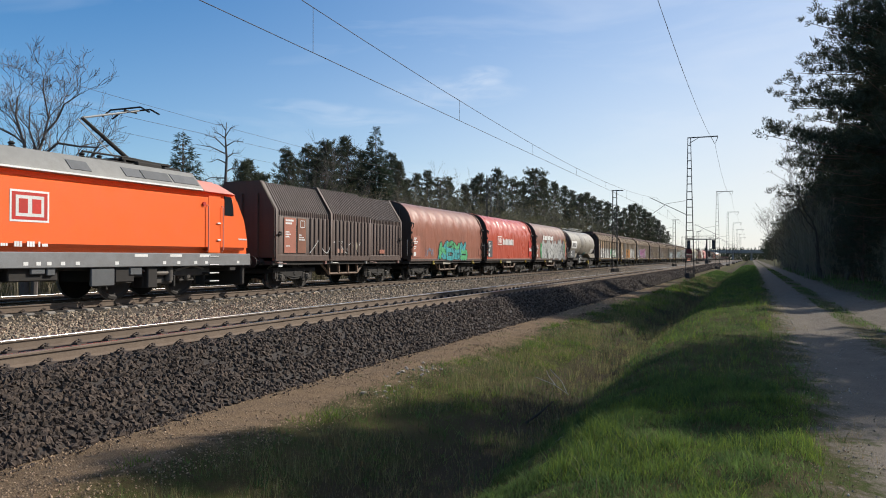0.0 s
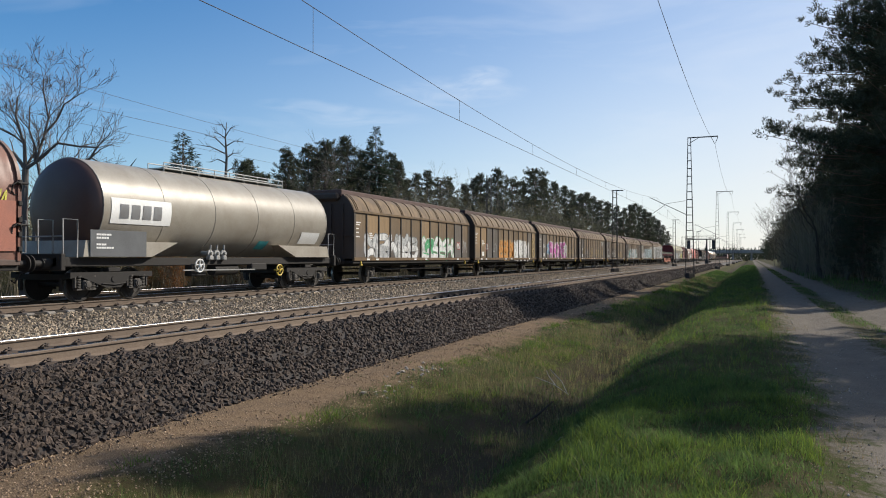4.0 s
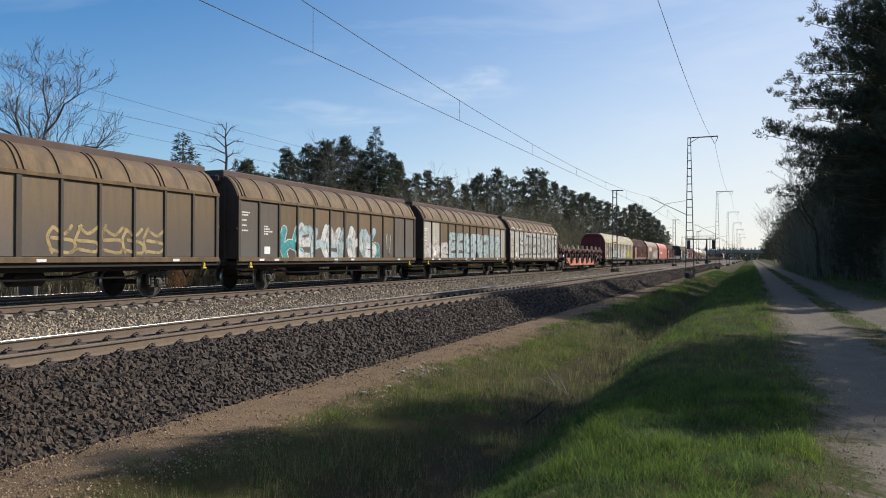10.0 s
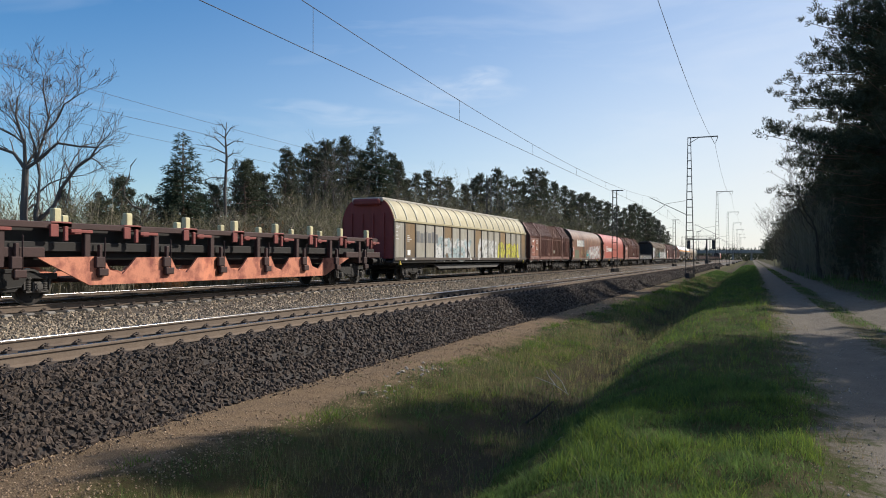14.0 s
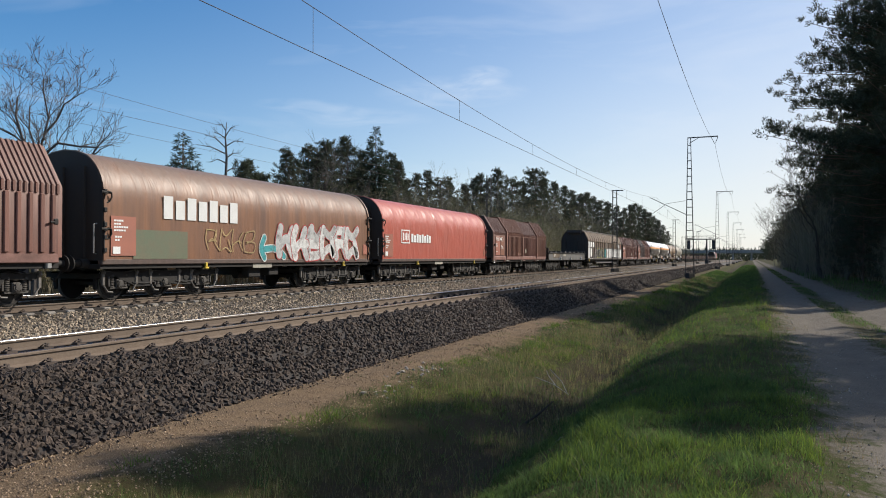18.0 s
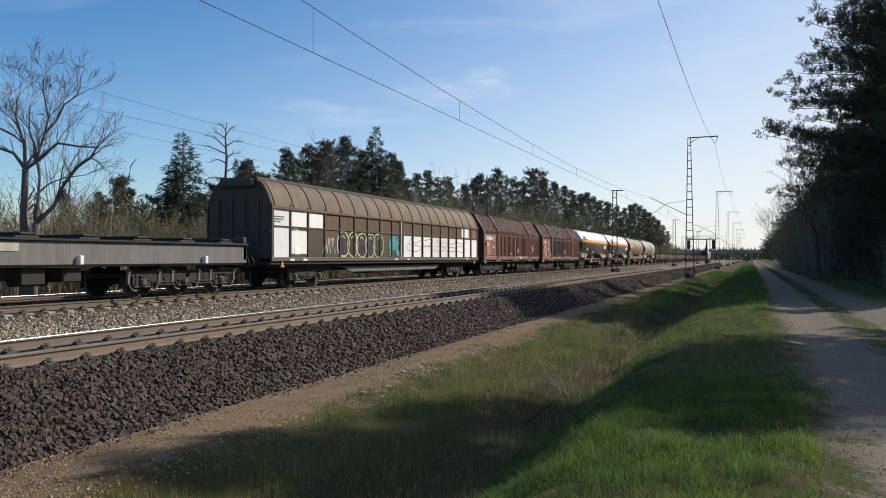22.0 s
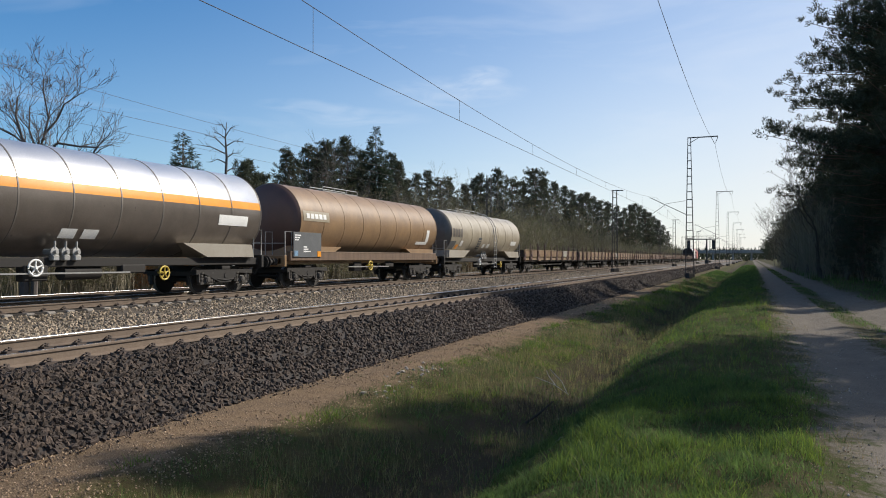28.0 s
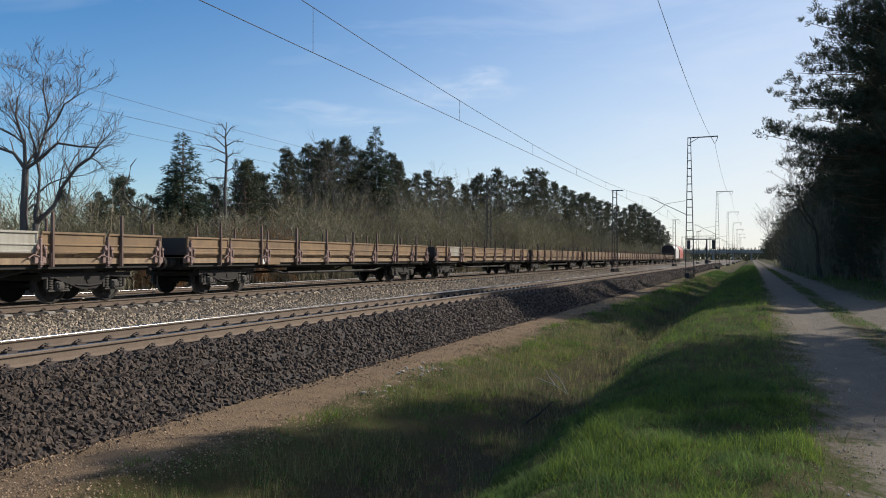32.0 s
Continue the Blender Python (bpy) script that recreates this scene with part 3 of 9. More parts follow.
def ground_z(x, y):
    z = float(np.interp(x, XS, ZS))
    if -3.4 < x < 0.7:
        x2 = x + 0.30 * noise.noise((0.0, y * 0.22, 21.0)) + 0.12 * noise.noise((0.0, y * 0.7, 25.0))
        z = float(np.interp(x2, XS, ZS)) + 0.10 * noise.noise((x * 0.5, y * 0.33, 31.0))
    if -6.6 < x < 0.5:
        z += 0.10 * noise.noise((x * 0.7, y * 0.28, 3.0)) + 0.04 * noise.noise((x * 2.1, y * 1.3, 7.0))
    elif 0.5 <= x < 4:
        z += 0.02 * noise.noise((x * 2.0, y * 0.8, 5.0))
    elif x < -21 or x >= 4:
        z += 0.15 * noise.noise((x * 0.2, y * 0.15, 9.0))
    return z


def ground_material():
    m = bpy.data.materials.new("meadow_and_gravel")
    m.use_nodes = True
    nt = m.node_tree
    N, L = nt.nodes.new, nt.links.new
    b = nt.nodes["Principled BSDF"]
    b.inputs["Roughness"].default_value = 0.95
    b.inputs["Specular IOR Level"].default_value = 0.1
    tc = N("ShaderNodeTexCoord")
    sep = N("ShaderNodeSeparateXYZ")
    L(tc.outputs["Object"], sep.inputs[0])
    nz = [None] * 4
    for i, s in enumerate((0.5, 2.2, 14.0, 70.0)):
        nz[i] = N("ShaderNodeTexNoise")
        nz[i].inputs["Scale"].default_value = s
        nz[i].inputs["Detail"].default_value = 6
        L(tc.outputs["Object"], nz[i].inputs["Vector"])

    def mix(fac, a, c):
        x = N("ShaderNodeMix")
        x.data_type = "RGBA"
        for key, v in (("Factor", fac), ("A", a), ("B", c)):
            if isinstance(v, tuple):
                x.inputs[key].default_value = rgba(v)
            elif isinstance(v, float):
                x.inputs[key].default_value = v
            else:
                L(v, x.inputs[key])
        return x.outputs["Result"]

    def rng(v, a, c, lo=0.0, hi=1.0):
        x = N("ShaderNodeMapRange")
        L(v, x.inputs["Value"])
        for k, q in zip(("From Min", "From Max", "To Min", "To Max"), (a, c, lo, hi)):
            x.inputs[k].default_value = q
        return x.outputs["Result"]

    def math2(op, a, c):
        x = N("ShaderNodeMath")
        x.operation = op
        for i, v in enumerate((a, c)):
            if isinstance(v, float):
                x.inputs[i].default_value = v
            else:
                L(v, x.inputs[i])
        return x.outputs[0]

    wob = math2("ADD", sep.outputs["X"], rng(nz[1].outputs["Fac"], 0.2, 0.8, -0.4, 0.4))
    wob = math2("ADD", wob, rng(nz[2].outputs["Fac"], 0.2, 0.8, -0.3, 0.3))
    turf = mix(rng(nz[1].outputs["Fac"], 0.35, 0.65), (0.040, 0.052, 0.012), (0.070, 0.056, 0.024))
    turf = mix(rng(nz[2].outputs["Fac"], 0.45, 0.7), turf, (0.058, 0.042, 0.020))
    grit = mix(rng(nz[1].outputs["Fac"], 0.3, 0.7), (0.165, 0.108, 0.063), (0.080, 0.057, 0.040))
    grit = mix(rng(nz[3].outputs["Fac"], 0.45, 0.65), grit, (0.26, 0.185, 0.115))
    sand = mix(rng(nz[1].outputs["Fac"], 0.3, 0.7), (0.150, 0.128, 0.104), (0.100, 0.086, 0.072))
    sand = mix(rng(nz[3].outputs["Fac"], 0.4, 0.7), sand, (0.205, 0.178, 0.146))
    wet = math2("MULTIPLY", rng(wob, -4.3, -3.6), rng(wob, -2.1, -2.8))
    turf = mix(math2("MULTIPLY", wet, 0.8), turf, (0.040, 0.030, 0.021))
    bare = math2("MULTIPLY", rng(wob, -5.25, -5.75), rng(sep.outputs["Y"], 75.0, 42.0, 0.25, 1.0))
    col = mix(bare, turf, grit)
    left = mix(rng(wob, -19.0, -20.5), col, turf)
    p1 = math2("MULTIPLY", rng(wob, 0.55, 1.0), rng(wob, 4.5, 3.9))
    mid = math2("MULTIPLY", rng(wob, 2.05, 2.4), rng(wob, 3.05, 2.75))
    p1 = math2("MULTIPLY", p1, math2("SUBTRACT", 1.0, math2("MULTIPLY", mid, 0.9)))
    col = mix(p1, left, sand)
    L(col, b.inputs["Base Color"])
    bp = N("ShaderNodeBump")
    bp.inputs["Strength"].default_value = 0.6
    bp.inputs["Distance"].default_value = 0.03
    hh = math2("ADD", nz[2].outputs["Fac"], nz[3].outputs["Fac"])
    L(hh, bp.inputs["Height"])
    L(bp.outputs["Normal"], b.inputs["Normal"])
    return m


def make_ground():
    ys = list(np.arange(-30, 60, 0.5)) + list(np.arange(60, 160, 2.5)) + list(np.arange(160, 700, 20)) + [900, 1500, 2500]
    xs = []
    for a, c in zip(XS, XS[1:]):
        xs.append(a)
        if -7 < a < 4 and c - a > 0.35:
            xs.append((a + c) / 2)
    xs.append(XS[-1])
    verts = [(x, y, ground_z(x, y)) for y in ys for x in xs]
    nx = len(xs)
    faces = [(j * nx + i, j * nx + i + 1, (j + 1) * nx + i + 1, (j + 1) * nx + i) for j in range(len(ys) - 1) for i in range(nx - 1)]
    g = raw("ground", verts, faces, ground_material())
    g.data.polygons.foreach_set("use_smooth", [True] * len(g.data.polygons))
    tagged(g, "grassy bank with a shallow ditch, reddish gravel strip and sandy track", "ground", kind="structure")


make_ground()


# ---- ballast and tracks ----
BED = [(-25.2, -0.98), (-24.2, -0.36), (-20.2, -0.34), (-19.75, -0.26), (-16.2, -0.25), (-15.6, -0.38), (-11.4, -0.36), (-10.8, -0.22), (-8.3, -0.20), (-7.85, -0.20), (-6.75, -0.96)]


def bed_z(x):
    return float(np.interp(x, [p[0] for p in BED], [p[1] for p in BED]))


bm = bmesh.new()
prism(bm, BED[:-3] + [(-8.45, -0.20), (-8.45, -1.1), (-25.2, -1.1)], -30, 700)
bed = tagged(part("ballast_bed", bm, "bedgrey"), "ballast bed carrying two railway tracks", "track bed", kind="structure")


bm = bmesh.new()
prism(bm, [(-8.45, -0.197), (-7.85, -0.20), (-6.75, -0.96), (-6.75, -1.1), (-8.45, -1.1)], -30, 700)
tagged(part("ballast_shoulder", bm, "cess"), "dark ballast shoulder of the near track", "track bed", kind="structure")


def stones(name, material, n, x0, x1, y0, y1, size, label, power=1.0):
    """Loose angular stones over the bed, thinning out with distance."""
    rs = np.random.RandomState(len(name) + n)
    ico = np.array([(0, 0, 1), (0.9, 0, 0.1), (0.25, 0.85, -0.1), (-0.75, 0.5, 0.1), (-0.7, -0.55, -0.1), (0.3, -0.85, 0.1), (0, 0, -0.8)])
    tri = [(0, 1, 2), (0, 2, 3), (0, 3, 4), (0, 4, 5), (0, 5, 1), (6, 2, 1), (6, 3, 2), (6, 4, 3), (6, 5, 4), (6, 1, 5)]
    verts, faces = [], []
    u = rs.rand(n) ** power
    for i in range(n):
        x, y = x0 + (x1 - x0) * rs.rand(), y0 + (y1 - y0) * u[i]
        s = size * (0.6 + 0.8 * rs.rand()) * (1 + 0.012 * max(0, y - 10))
        a, c = rs.rand() * 6.28, (rs.rand() - 0.5) * 2.2
        R = np.array(Euler((c, rs.rand() * 1.5, a)).to_matrix())
        p = (ico * (1 + 0.35 * (rs.rand(7, 3) - 0.5)) * np.array([1.0, 0.75, 0.65]) * s) @ R.T
        z = bed_z(x) if x < -6.75 else ground_z(x, y)
        p = p + np.array([x, y, z + s * 0.25])
        k = len(verts)
        verts.extend(map(tuple, p))
        faces.extend((k + q[0], k + q[1], k + q[2]) for q in tri)
    ob = raw(name, verts, faces, material)
    return tagged(ob, label, "ballast", kind="stuff")


stones("shoulder_ballast", "ballast", 30000, -8.25, -6.7, 4.0, 75, 0.050, "dark angular ballast stones on the near track shoulder", 1.7)
stones("shoulder_ballast_beyond", "ballast", 6000, -8.25, -6.7, 72, 210, 0.05, "dark angular ballast stones on the near track shoulder", 1.3)
stones("spilled_ballast", "ballast", 1300, -6.95, -6.45, 4.0, 60, 0.024, "dark stones spilled at the foot of the ballast", 1.6)
stones("strip_gravel", "stonebrown", 12000, -6.9, -5.0, 3.5, 45, 0.013, "small reddish gravel on the strip beside the ballast", 1.8)
stones("track_pebbles", "pebble", 2600, 0.45, 4.2, 3.5, 40, 0.012, "pale pebbles and litter on the sandy track", 1.7)
stones("edge_litter", "stonebrown", 2200, 0.2, 1.0, 3.5, 30, 0.008, "brown litter along the edge of the track", 1.5)
stones("centre_ballast", "ballastold", 30000, -16.4, -10.5, 8.0, 110, 0.046, "brown weathered ballast between the two tracks", 1.6)
stones("far_ballast", "ballastold", 7000, -24.6, -18.9, 12.0, 110, 0.05, "brown weathered ballast beyond the far track", 1.4)

# dark sheet standing for the shade that the train throws between its rails
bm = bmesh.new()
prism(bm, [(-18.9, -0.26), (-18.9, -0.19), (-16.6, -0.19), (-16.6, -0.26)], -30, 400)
tagged(part("sooty_ballast", bm, "cess"), "dark ballast sheet between the far rails, coloured for the train's shade", "track bed", kind="structure")

RAIL = [(-0.075, -0.172), (0.075, -0.172), (0.075, -0.160), (0.012, -0.14), (0.010, -0.05), (0.034, -0.038), (0.034, -0.014), (0.026, -0.004),
        (-0.026, -0.004), (-0.034, -0.014), (-0.034, -0.038), (-0.010, -0.05), (-0.012, -0.14), (-0.075, -0.160)]
# crowned running band with its rounded gauge corner; the first number runs towards the gauge side
HEAD = [(-0.024, -0.008), (-0.024, -0.0008), (0.0, 0.0012), (0.014, 0.0010), (0.024, -0.0005), (0.031, -0.0035), (0.0355, -0.009), (0.0365, -0.018), (0.03, -0.02)]


def make_track(x, name, label, y0):
    t = tagged(new(name), label, "railway track", kind="structure")
    t.location = (x, 0, 0)
    for side in (-0.753, 0.753):
        bm = bmesh.new()
        prism(bm, [(side + p, q) for p, q in RAIL], -30, 700)
        part("rail", bm, "rail", t, "rusty brown steel rail")
        bm = bmesh.new()
        g = -1 if side > 0 else 1
        prism(bm, [(side + g * p, q) for p, q in HEAD], -30, 700)
        part("running_face", bm, "railhead", t, "worn bright rail head")
    bm = bmesh.new()
    box(bm, -1.15, 1.15, -0.13, 0.13, -0.40, -0.185, bev=0.03)
    sl = part("sleeper", bm, "sleeper", t, "concrete sleeper")
    bm = bmesh.new()
    for s in (-1, 1):
        for e in (-1, 1):
            cx = s * 0.753 + e * 0.115
            box(bm, cx - 0.06, cx + 0.06, -0.085, 0.085, -0.185, -0.15)
            tube(bm, [(cx - e * 0.05, -0.06, -0.15), (cx, -0.05, -0.115), (cx + e * 0.045, 0.0, -0.145), (cx, 0.05, -0.115), (cx - e * 0.05, 0.06, -0.15)], 0.013, 3, cap=False)
            tube(bm, [(cx, 0, -0.16), (cx, 0, -0.095)], 0.022, 4)
    cl = part("rail_clip", bm, "clip", t, "rusty rail fastening")
    ys = np.arange(y0, y0 + 0.6 * 150, 0.6)
    sl.location.y = cl.location.y = ys[0]
    for y in ys[1:]:
        again(sl, t, 0, y, 0)
        again(cl, t, 0, y, 0)
    return t


make_track(TRACK1, "track_near", "near railway track with rusty rails on concrete sleepers", 3.32)
make_track(TRACK2, "track_far", "far railway track carrying the freight train", 6.0)
make_track(TRACK3, "track_beyond", "third railway track beyond the freight train", 8.0).location.z = -0.08


# ---- overhead line ----
def lattice_mast(x, y, h, w0, w1, base_z, label):
    t = thing("catenary_mast", label, "mast", "catenary masts along the line")
    t.location = (x, y, base_z)
    legs = [(-1, -1), (1, -1), (1, 1), (-1, 1)]

    def at(k, z):
        w = w0 + (w1 - w0) * z / h
        return Vector((legs[k % 4][0] * w / 2, legs[k % 4][1] * w / 2, z))
    for k in range(4):
        bm = bmesh.new()
        tube(bm, [at(k, 0), at(k, h)], 0.035, 4)
        part("leg", bm, "mast", t)
    n = int(h / 0.75)
    bm = bmesh.new()
    for i in range(n):
        z0, z1 = h * i / n, h * (i + 1) / n
        for k in range(4):
            tube(bm, [at(k, z0), at(k + 1, z0)], 0.022, 4)
    tagged(part("lattice", bm, "mast", t), kind="stuff")
    bm = bmesh.new()
    lathe(bm, [(-0.6, 0.45), (0.3, 0.45), (0.42, 0.38)], "z", sides=4)
    part("footing", bm, "barkdark", t, "dark stained footing")
    return t


def strut(bm, a, b, r=0.03):
    tube(bm, [a, b], r, 5)


MASTS = [2.0, 79.5, 146.0, 212.0, 278.0, 344.0, 410.0, 476.0]
for y in MASTS:
    m = lattice_mast(-5.8, y, 14.2, 0.85, 0.26, -0.75, "tall grey lattice catenary mast with a feeder arm")
    bm = bmesh.new()
    box(bm, -0.15, 2.75, -0.06, 0.06, 14.12, 14.22)
    strut(bm, (0, 0, 13.6), (0.9, 0, 14.12), 0.03)
    part("feeder_arm", bm, "mast", m, "horizontal feeder arm")
    bm = bmesh.new()
    tube(bm, [(2.1, 0, 14.1), (2.45, 0, 13.4), (2.75, 0, 14.1)], 0.035, 5)
    part("insulator", bm, "insulator", m, "hanging insulator string")
    bm = bmesh.new()
    strut(bm, (-0.2, 0, 6.3), (-3.9, 0, 8.2), 0.035)
    strut(bm, (-0.2, 0, 7.8), (-2.4, 0, 7.5), 0.02)
    strut(bm, (-2.4, 0, 7.4), (-3.6, 0, 6.55), 0.025)
    part("cantilever", bm, "mast", m, "tubular cantilever")
for y in (80.6, 147.0, 213.0, 279.0):
    m = lattice_mast(-13.5, y, 8.8, 0.55, 0.4, -0.35, "grey lattice catenary mast between the two tracks")
    bm = bmesh.new()
    strut(bm, (-0.2, 0, 5.6), (-3.9, 0, 7.4))
    strut(bm, (-0.2, 0, 7.4), (-2.8, 0, 6.9), 0.02)
    part("cantilever", bm, "mast", m, "tubular cantilever")
    bm = bmesh.new()
    box(bm, -0.3, 0.9, -0.05, 0.05, 8.7, 8.8)
    part("cap_beam", bm, "mast", m)
for y in (72.5, 149.7, 226.9, 304.0):
    m = lattice_mast(-24.9, y, 10.6, 0.55, 0.38, -0.85, "grey lattice catenary mast beyond the third track")
    bm = bmesh.new()
    strut(bm, (0.2, 0, 6.2), (3.4, 0, 8.0))
    strut(bm, (0.2, 0, 7.8), (2.6, 0, 7.3), 0.02)
    part("cantilever", bm, "mast", m, "tubular cantilever")


def wire_run(name, label, xz, spans, sag_low, r, contact=None):
    """Messenger, contact wire and droppers of one line over its spans."""
    t = thing(name, label, "overhead wire")
    x, top = xz
    pts = []
    for a, b in zip(spans, spans[1:]):
        for i in range(16):
            u = i / 16
            pts.append((x, a + (b - a) * u, sag_low + (top - sag_low) * (2 * u - 1) ** 2))
    pts.append((x, spans[-1], top))
    bm = bmesh.new()
    tube(bm, pts, r, 5)
    part("messenger_wire", bm, "wire", t)
    if contact:
        bm = bmesh.new()
        k = 0
        cp = []
        for y in spans:
            cp.append((x + (0.25 if k % 2 else -0.1), y, contact))
            k += 1
        tube(bm, cp, r, 5)
        part("contact_wire", bm, "wire", t)
        for a, b in zip(spans[:4], spans[1:]):
            for i in range(1, 9):
                u = (i - 0.65) / 8.6
                bm = bmesh.new()
                tube(bm, [(x, a + (b - a) * u, sag_low + (top - sag_low) * (2 * u - 1) ** 2),
                          (x, a + (b - a) * u, contact)], r * 0.6, 4)
                part("dropper", bm, "wire", t)
    return t


wire_run("near_catenary", "copper overhead wires with droppers above the near track", (-9.0, 7.4), MASTS, 6.2, 0.0092, 5.78)
wire_run("far_catenary", "copper overhead wires with droppers above the far track", (-17.6, 7.0), [-4.0, 62.0, 128.0, 194.0, 260.0, 326.0], 5.88, 0.006, 5.5)
wire_run("feeder_line", "feeder cable slung from the mast arms", (-3.35, 12.7), MASTS, 11.2, 0.013)
wire_run("return_line", "thin cable along the far masts", (-24.9, 7.3), [-4.7, 72.5, 149.7, 226.9, 304.0, 381.0], 6.53, 0.007)

# signal bridge
t = thing("signal_gantry", "grey steel signal gantry over the tracks", "signal gantry")
t.location = (0, 170, 0.55)
part("post", B((-8.9 - 0.15, -8.9 + 0.15, -0.15, 0.15, -0.5, 4.6), bev=0.02), "mast", t)
part("base", B((-9.3, -8.5, -0.5, 0.5, -0.6, 0.2), bev=0.05), "mast", t, "dark equipment base")
part("beam", B((-13.3, -7.0, -0.3, 0.3, 4.6, 4.8), bev=0.02), "mast", t)
bm = bmesh.new()
for i in range(14):
    x = -13.3 + i * 6.3 / 13
    tube(bm, [(x, -0.3, 4.8), (x, -0.3, 5.4)], 0.03, 4)
box(bm, -13.3, -7.0, -0.33, -0.27, 5.35, 5.42)
part("railing", bm, "mast", t, "walkway railing")
for x in (-12.6, -7.5):
    s = part("signal_head", B((x - 0.35, x + 0.35, -0.3, 0.1, 2.6, 4.5), bev=0.05), "black", t, "black signal head with hoods")
    for dz in (0.5, 1.2):
        bm = bmesh.new()
        lathe(bm, [(-0.55, 0.16), (-0.3, 0.16)], "y", (x, 0, 2.6 + dz), 10)
        part("hood", bm, "grille", s)

# road bridge far off
t = thing("road_bridge", "grey concrete road bridge crossing the line far off", "bridge")
t.location = (0, 560, -1.6)
part("deck", B((-75, 12, -5, 5, 6.1, 7.3), bev=0.1), "concrete", t)
part("parapet", B((-75, 12, -5.2, -5.0, 7.3, 8.3)), "concrete", t)
for x in (-60, -42, -25, -12, 0, 9):
    part("pier", B((x - 0.6, x + 0.6, -3, 3, -1, 6.1), bev=0.1), "concrete", t)
part("embankment", B((12, 60, -6, 6, -1, 7.2), (-140, -75, -6, 6, -1, 7.2)), "drygrass", t, "grassy embankment")


# ---- vegetation ----
def ribbons(V, F, p, d, length, width, n, rs, spread):
    """Thin leaf blades round a point."""
    for _ in range(n):
        w = (Vector(d) + Vector((rs.uniform(-1, 1), rs.uniform(-1, 1), rs.uniform(-0.8, 1))) * spread).normalized()
        s = w.orthogonal().normalized()
        s.rotate(Matrix.Rotation(rs.uniform(0, 6.28), 3, w))
        q = Vector(p) + Vector((rs.uniform(-1, 1), rs.uniform(-1, 1), rs.uniform(-1, 1))) * max(0.14, length * 0.35)
        l = length * rs.uniform(0.6, 1.2)
        k = len(V)
        V += [tuple(q - s * width), tuple(q + s * width), tuple(q + w * l)]
        F.append((k, k + 1, k + 2))


def pine_meshes(seed, h, bare, spread, dens, cone=False, tuft=0.42, needle=(0.30, 0.030, 20, 14)):
    """Scots pine: bare trunk below, uneven tufted crown above. Returns trunk and crown meshes' data."""
    rs = random.Random(seed)
    bm = bmesh.new()
    lean = (rs.uniform(-0.03, 0.03), rs.uniform(-0.03, 0.03))
    bend = [Vector((lean[0] * h * u + 0.12 * math.sin(u * 5 + seed), lean[1] * h * u, h * u)) for u in [i / 8 for i in range(9)]]
    tube(bm, bend, [0.17 * (h / 14) * (1 - 0.85 * i / 8) + 0.015 for i in range(9)], 7)
    V, F = [], []
    n = int(h * dens)
    for i in range(n):
        u = bare + (1 - bare) * (i / n) ** 0.9
        z = u * h
        base = bend[min(8, int(u * 8))].lerp(bend[min(8, int(u * 8) + 1)], u * 8 % 1)
        a = rs.uniform(0, 6.28)
        v = (u - bare) / (1 - bare)
        prof = min(1.0, 0.55 + 3 * v) * (1 - v) ** 0.75 if cone else math.sin(math.pi * min(1, 0.22 + 0.74 * (1 - v))) ** 0.8
        l = spread * prof * rs.uniform(0.5 if not cone else 0.7, 1.15) + 0.25
        if u < bare + 0.12:
            l *= rs.uniform(0.3, 1.0)
        up = rs.uniform(-0.1, 0.35)
        tip = base + Vector((math.cos(a) * l, math.sin(a) * l, l * up))
        mid = base.lerp(tip, 0.5) + Vector((0, 0, -0.06 * l))
        tube(bm, [base, mid, tip], [0.05, 0.03, 0.012], 3, cap=False)
        steps = max(2, int(l / tuft))
        for s in range(steps):
            f = (s + 1) / steps
            if f < 0.3:
                continue
            p = base.lerp(tip, f) + Vector((rs.uniform(-.3, .3), rs.uniform(-.3, .3), rs.uniform(-0.1, 0.25)))
            ribbons(V, F, p, (math.cos(a) * 0.6, math.sin(a) * 0.6, 0.35), needle[0], needle[1], needle[2], rs, 0.95)
            for _ in range(2):
                q = p + Vector((rs.uniform(-.45, .45), rs.uniform(-.45, .45), rs.uniform(-.1, .3)))
                ribbons(V, F, q, (0, 0, 0.5), needle[0], needle[1], needle[3], rs, 1.0)
    return bm, V, F


def pine(seed, h, bare=0.45, spread=2.4, dens=4.2, label="tall dark green pine with a bare lower trunk", cone=False, tuft=0.42, needle=(0.30, 0.030, 20, 14)):
    t = thing("pine_tree", label, "tree", "pine trees along the line")
    bm, V, F = pine_meshes(seed, h, bare, spread, dens, cone, tuft, needle)
    part("trunk", bm, "bark", t, "reddish grey bark")
    raw("crown", V, F, "needle", t)
    return t


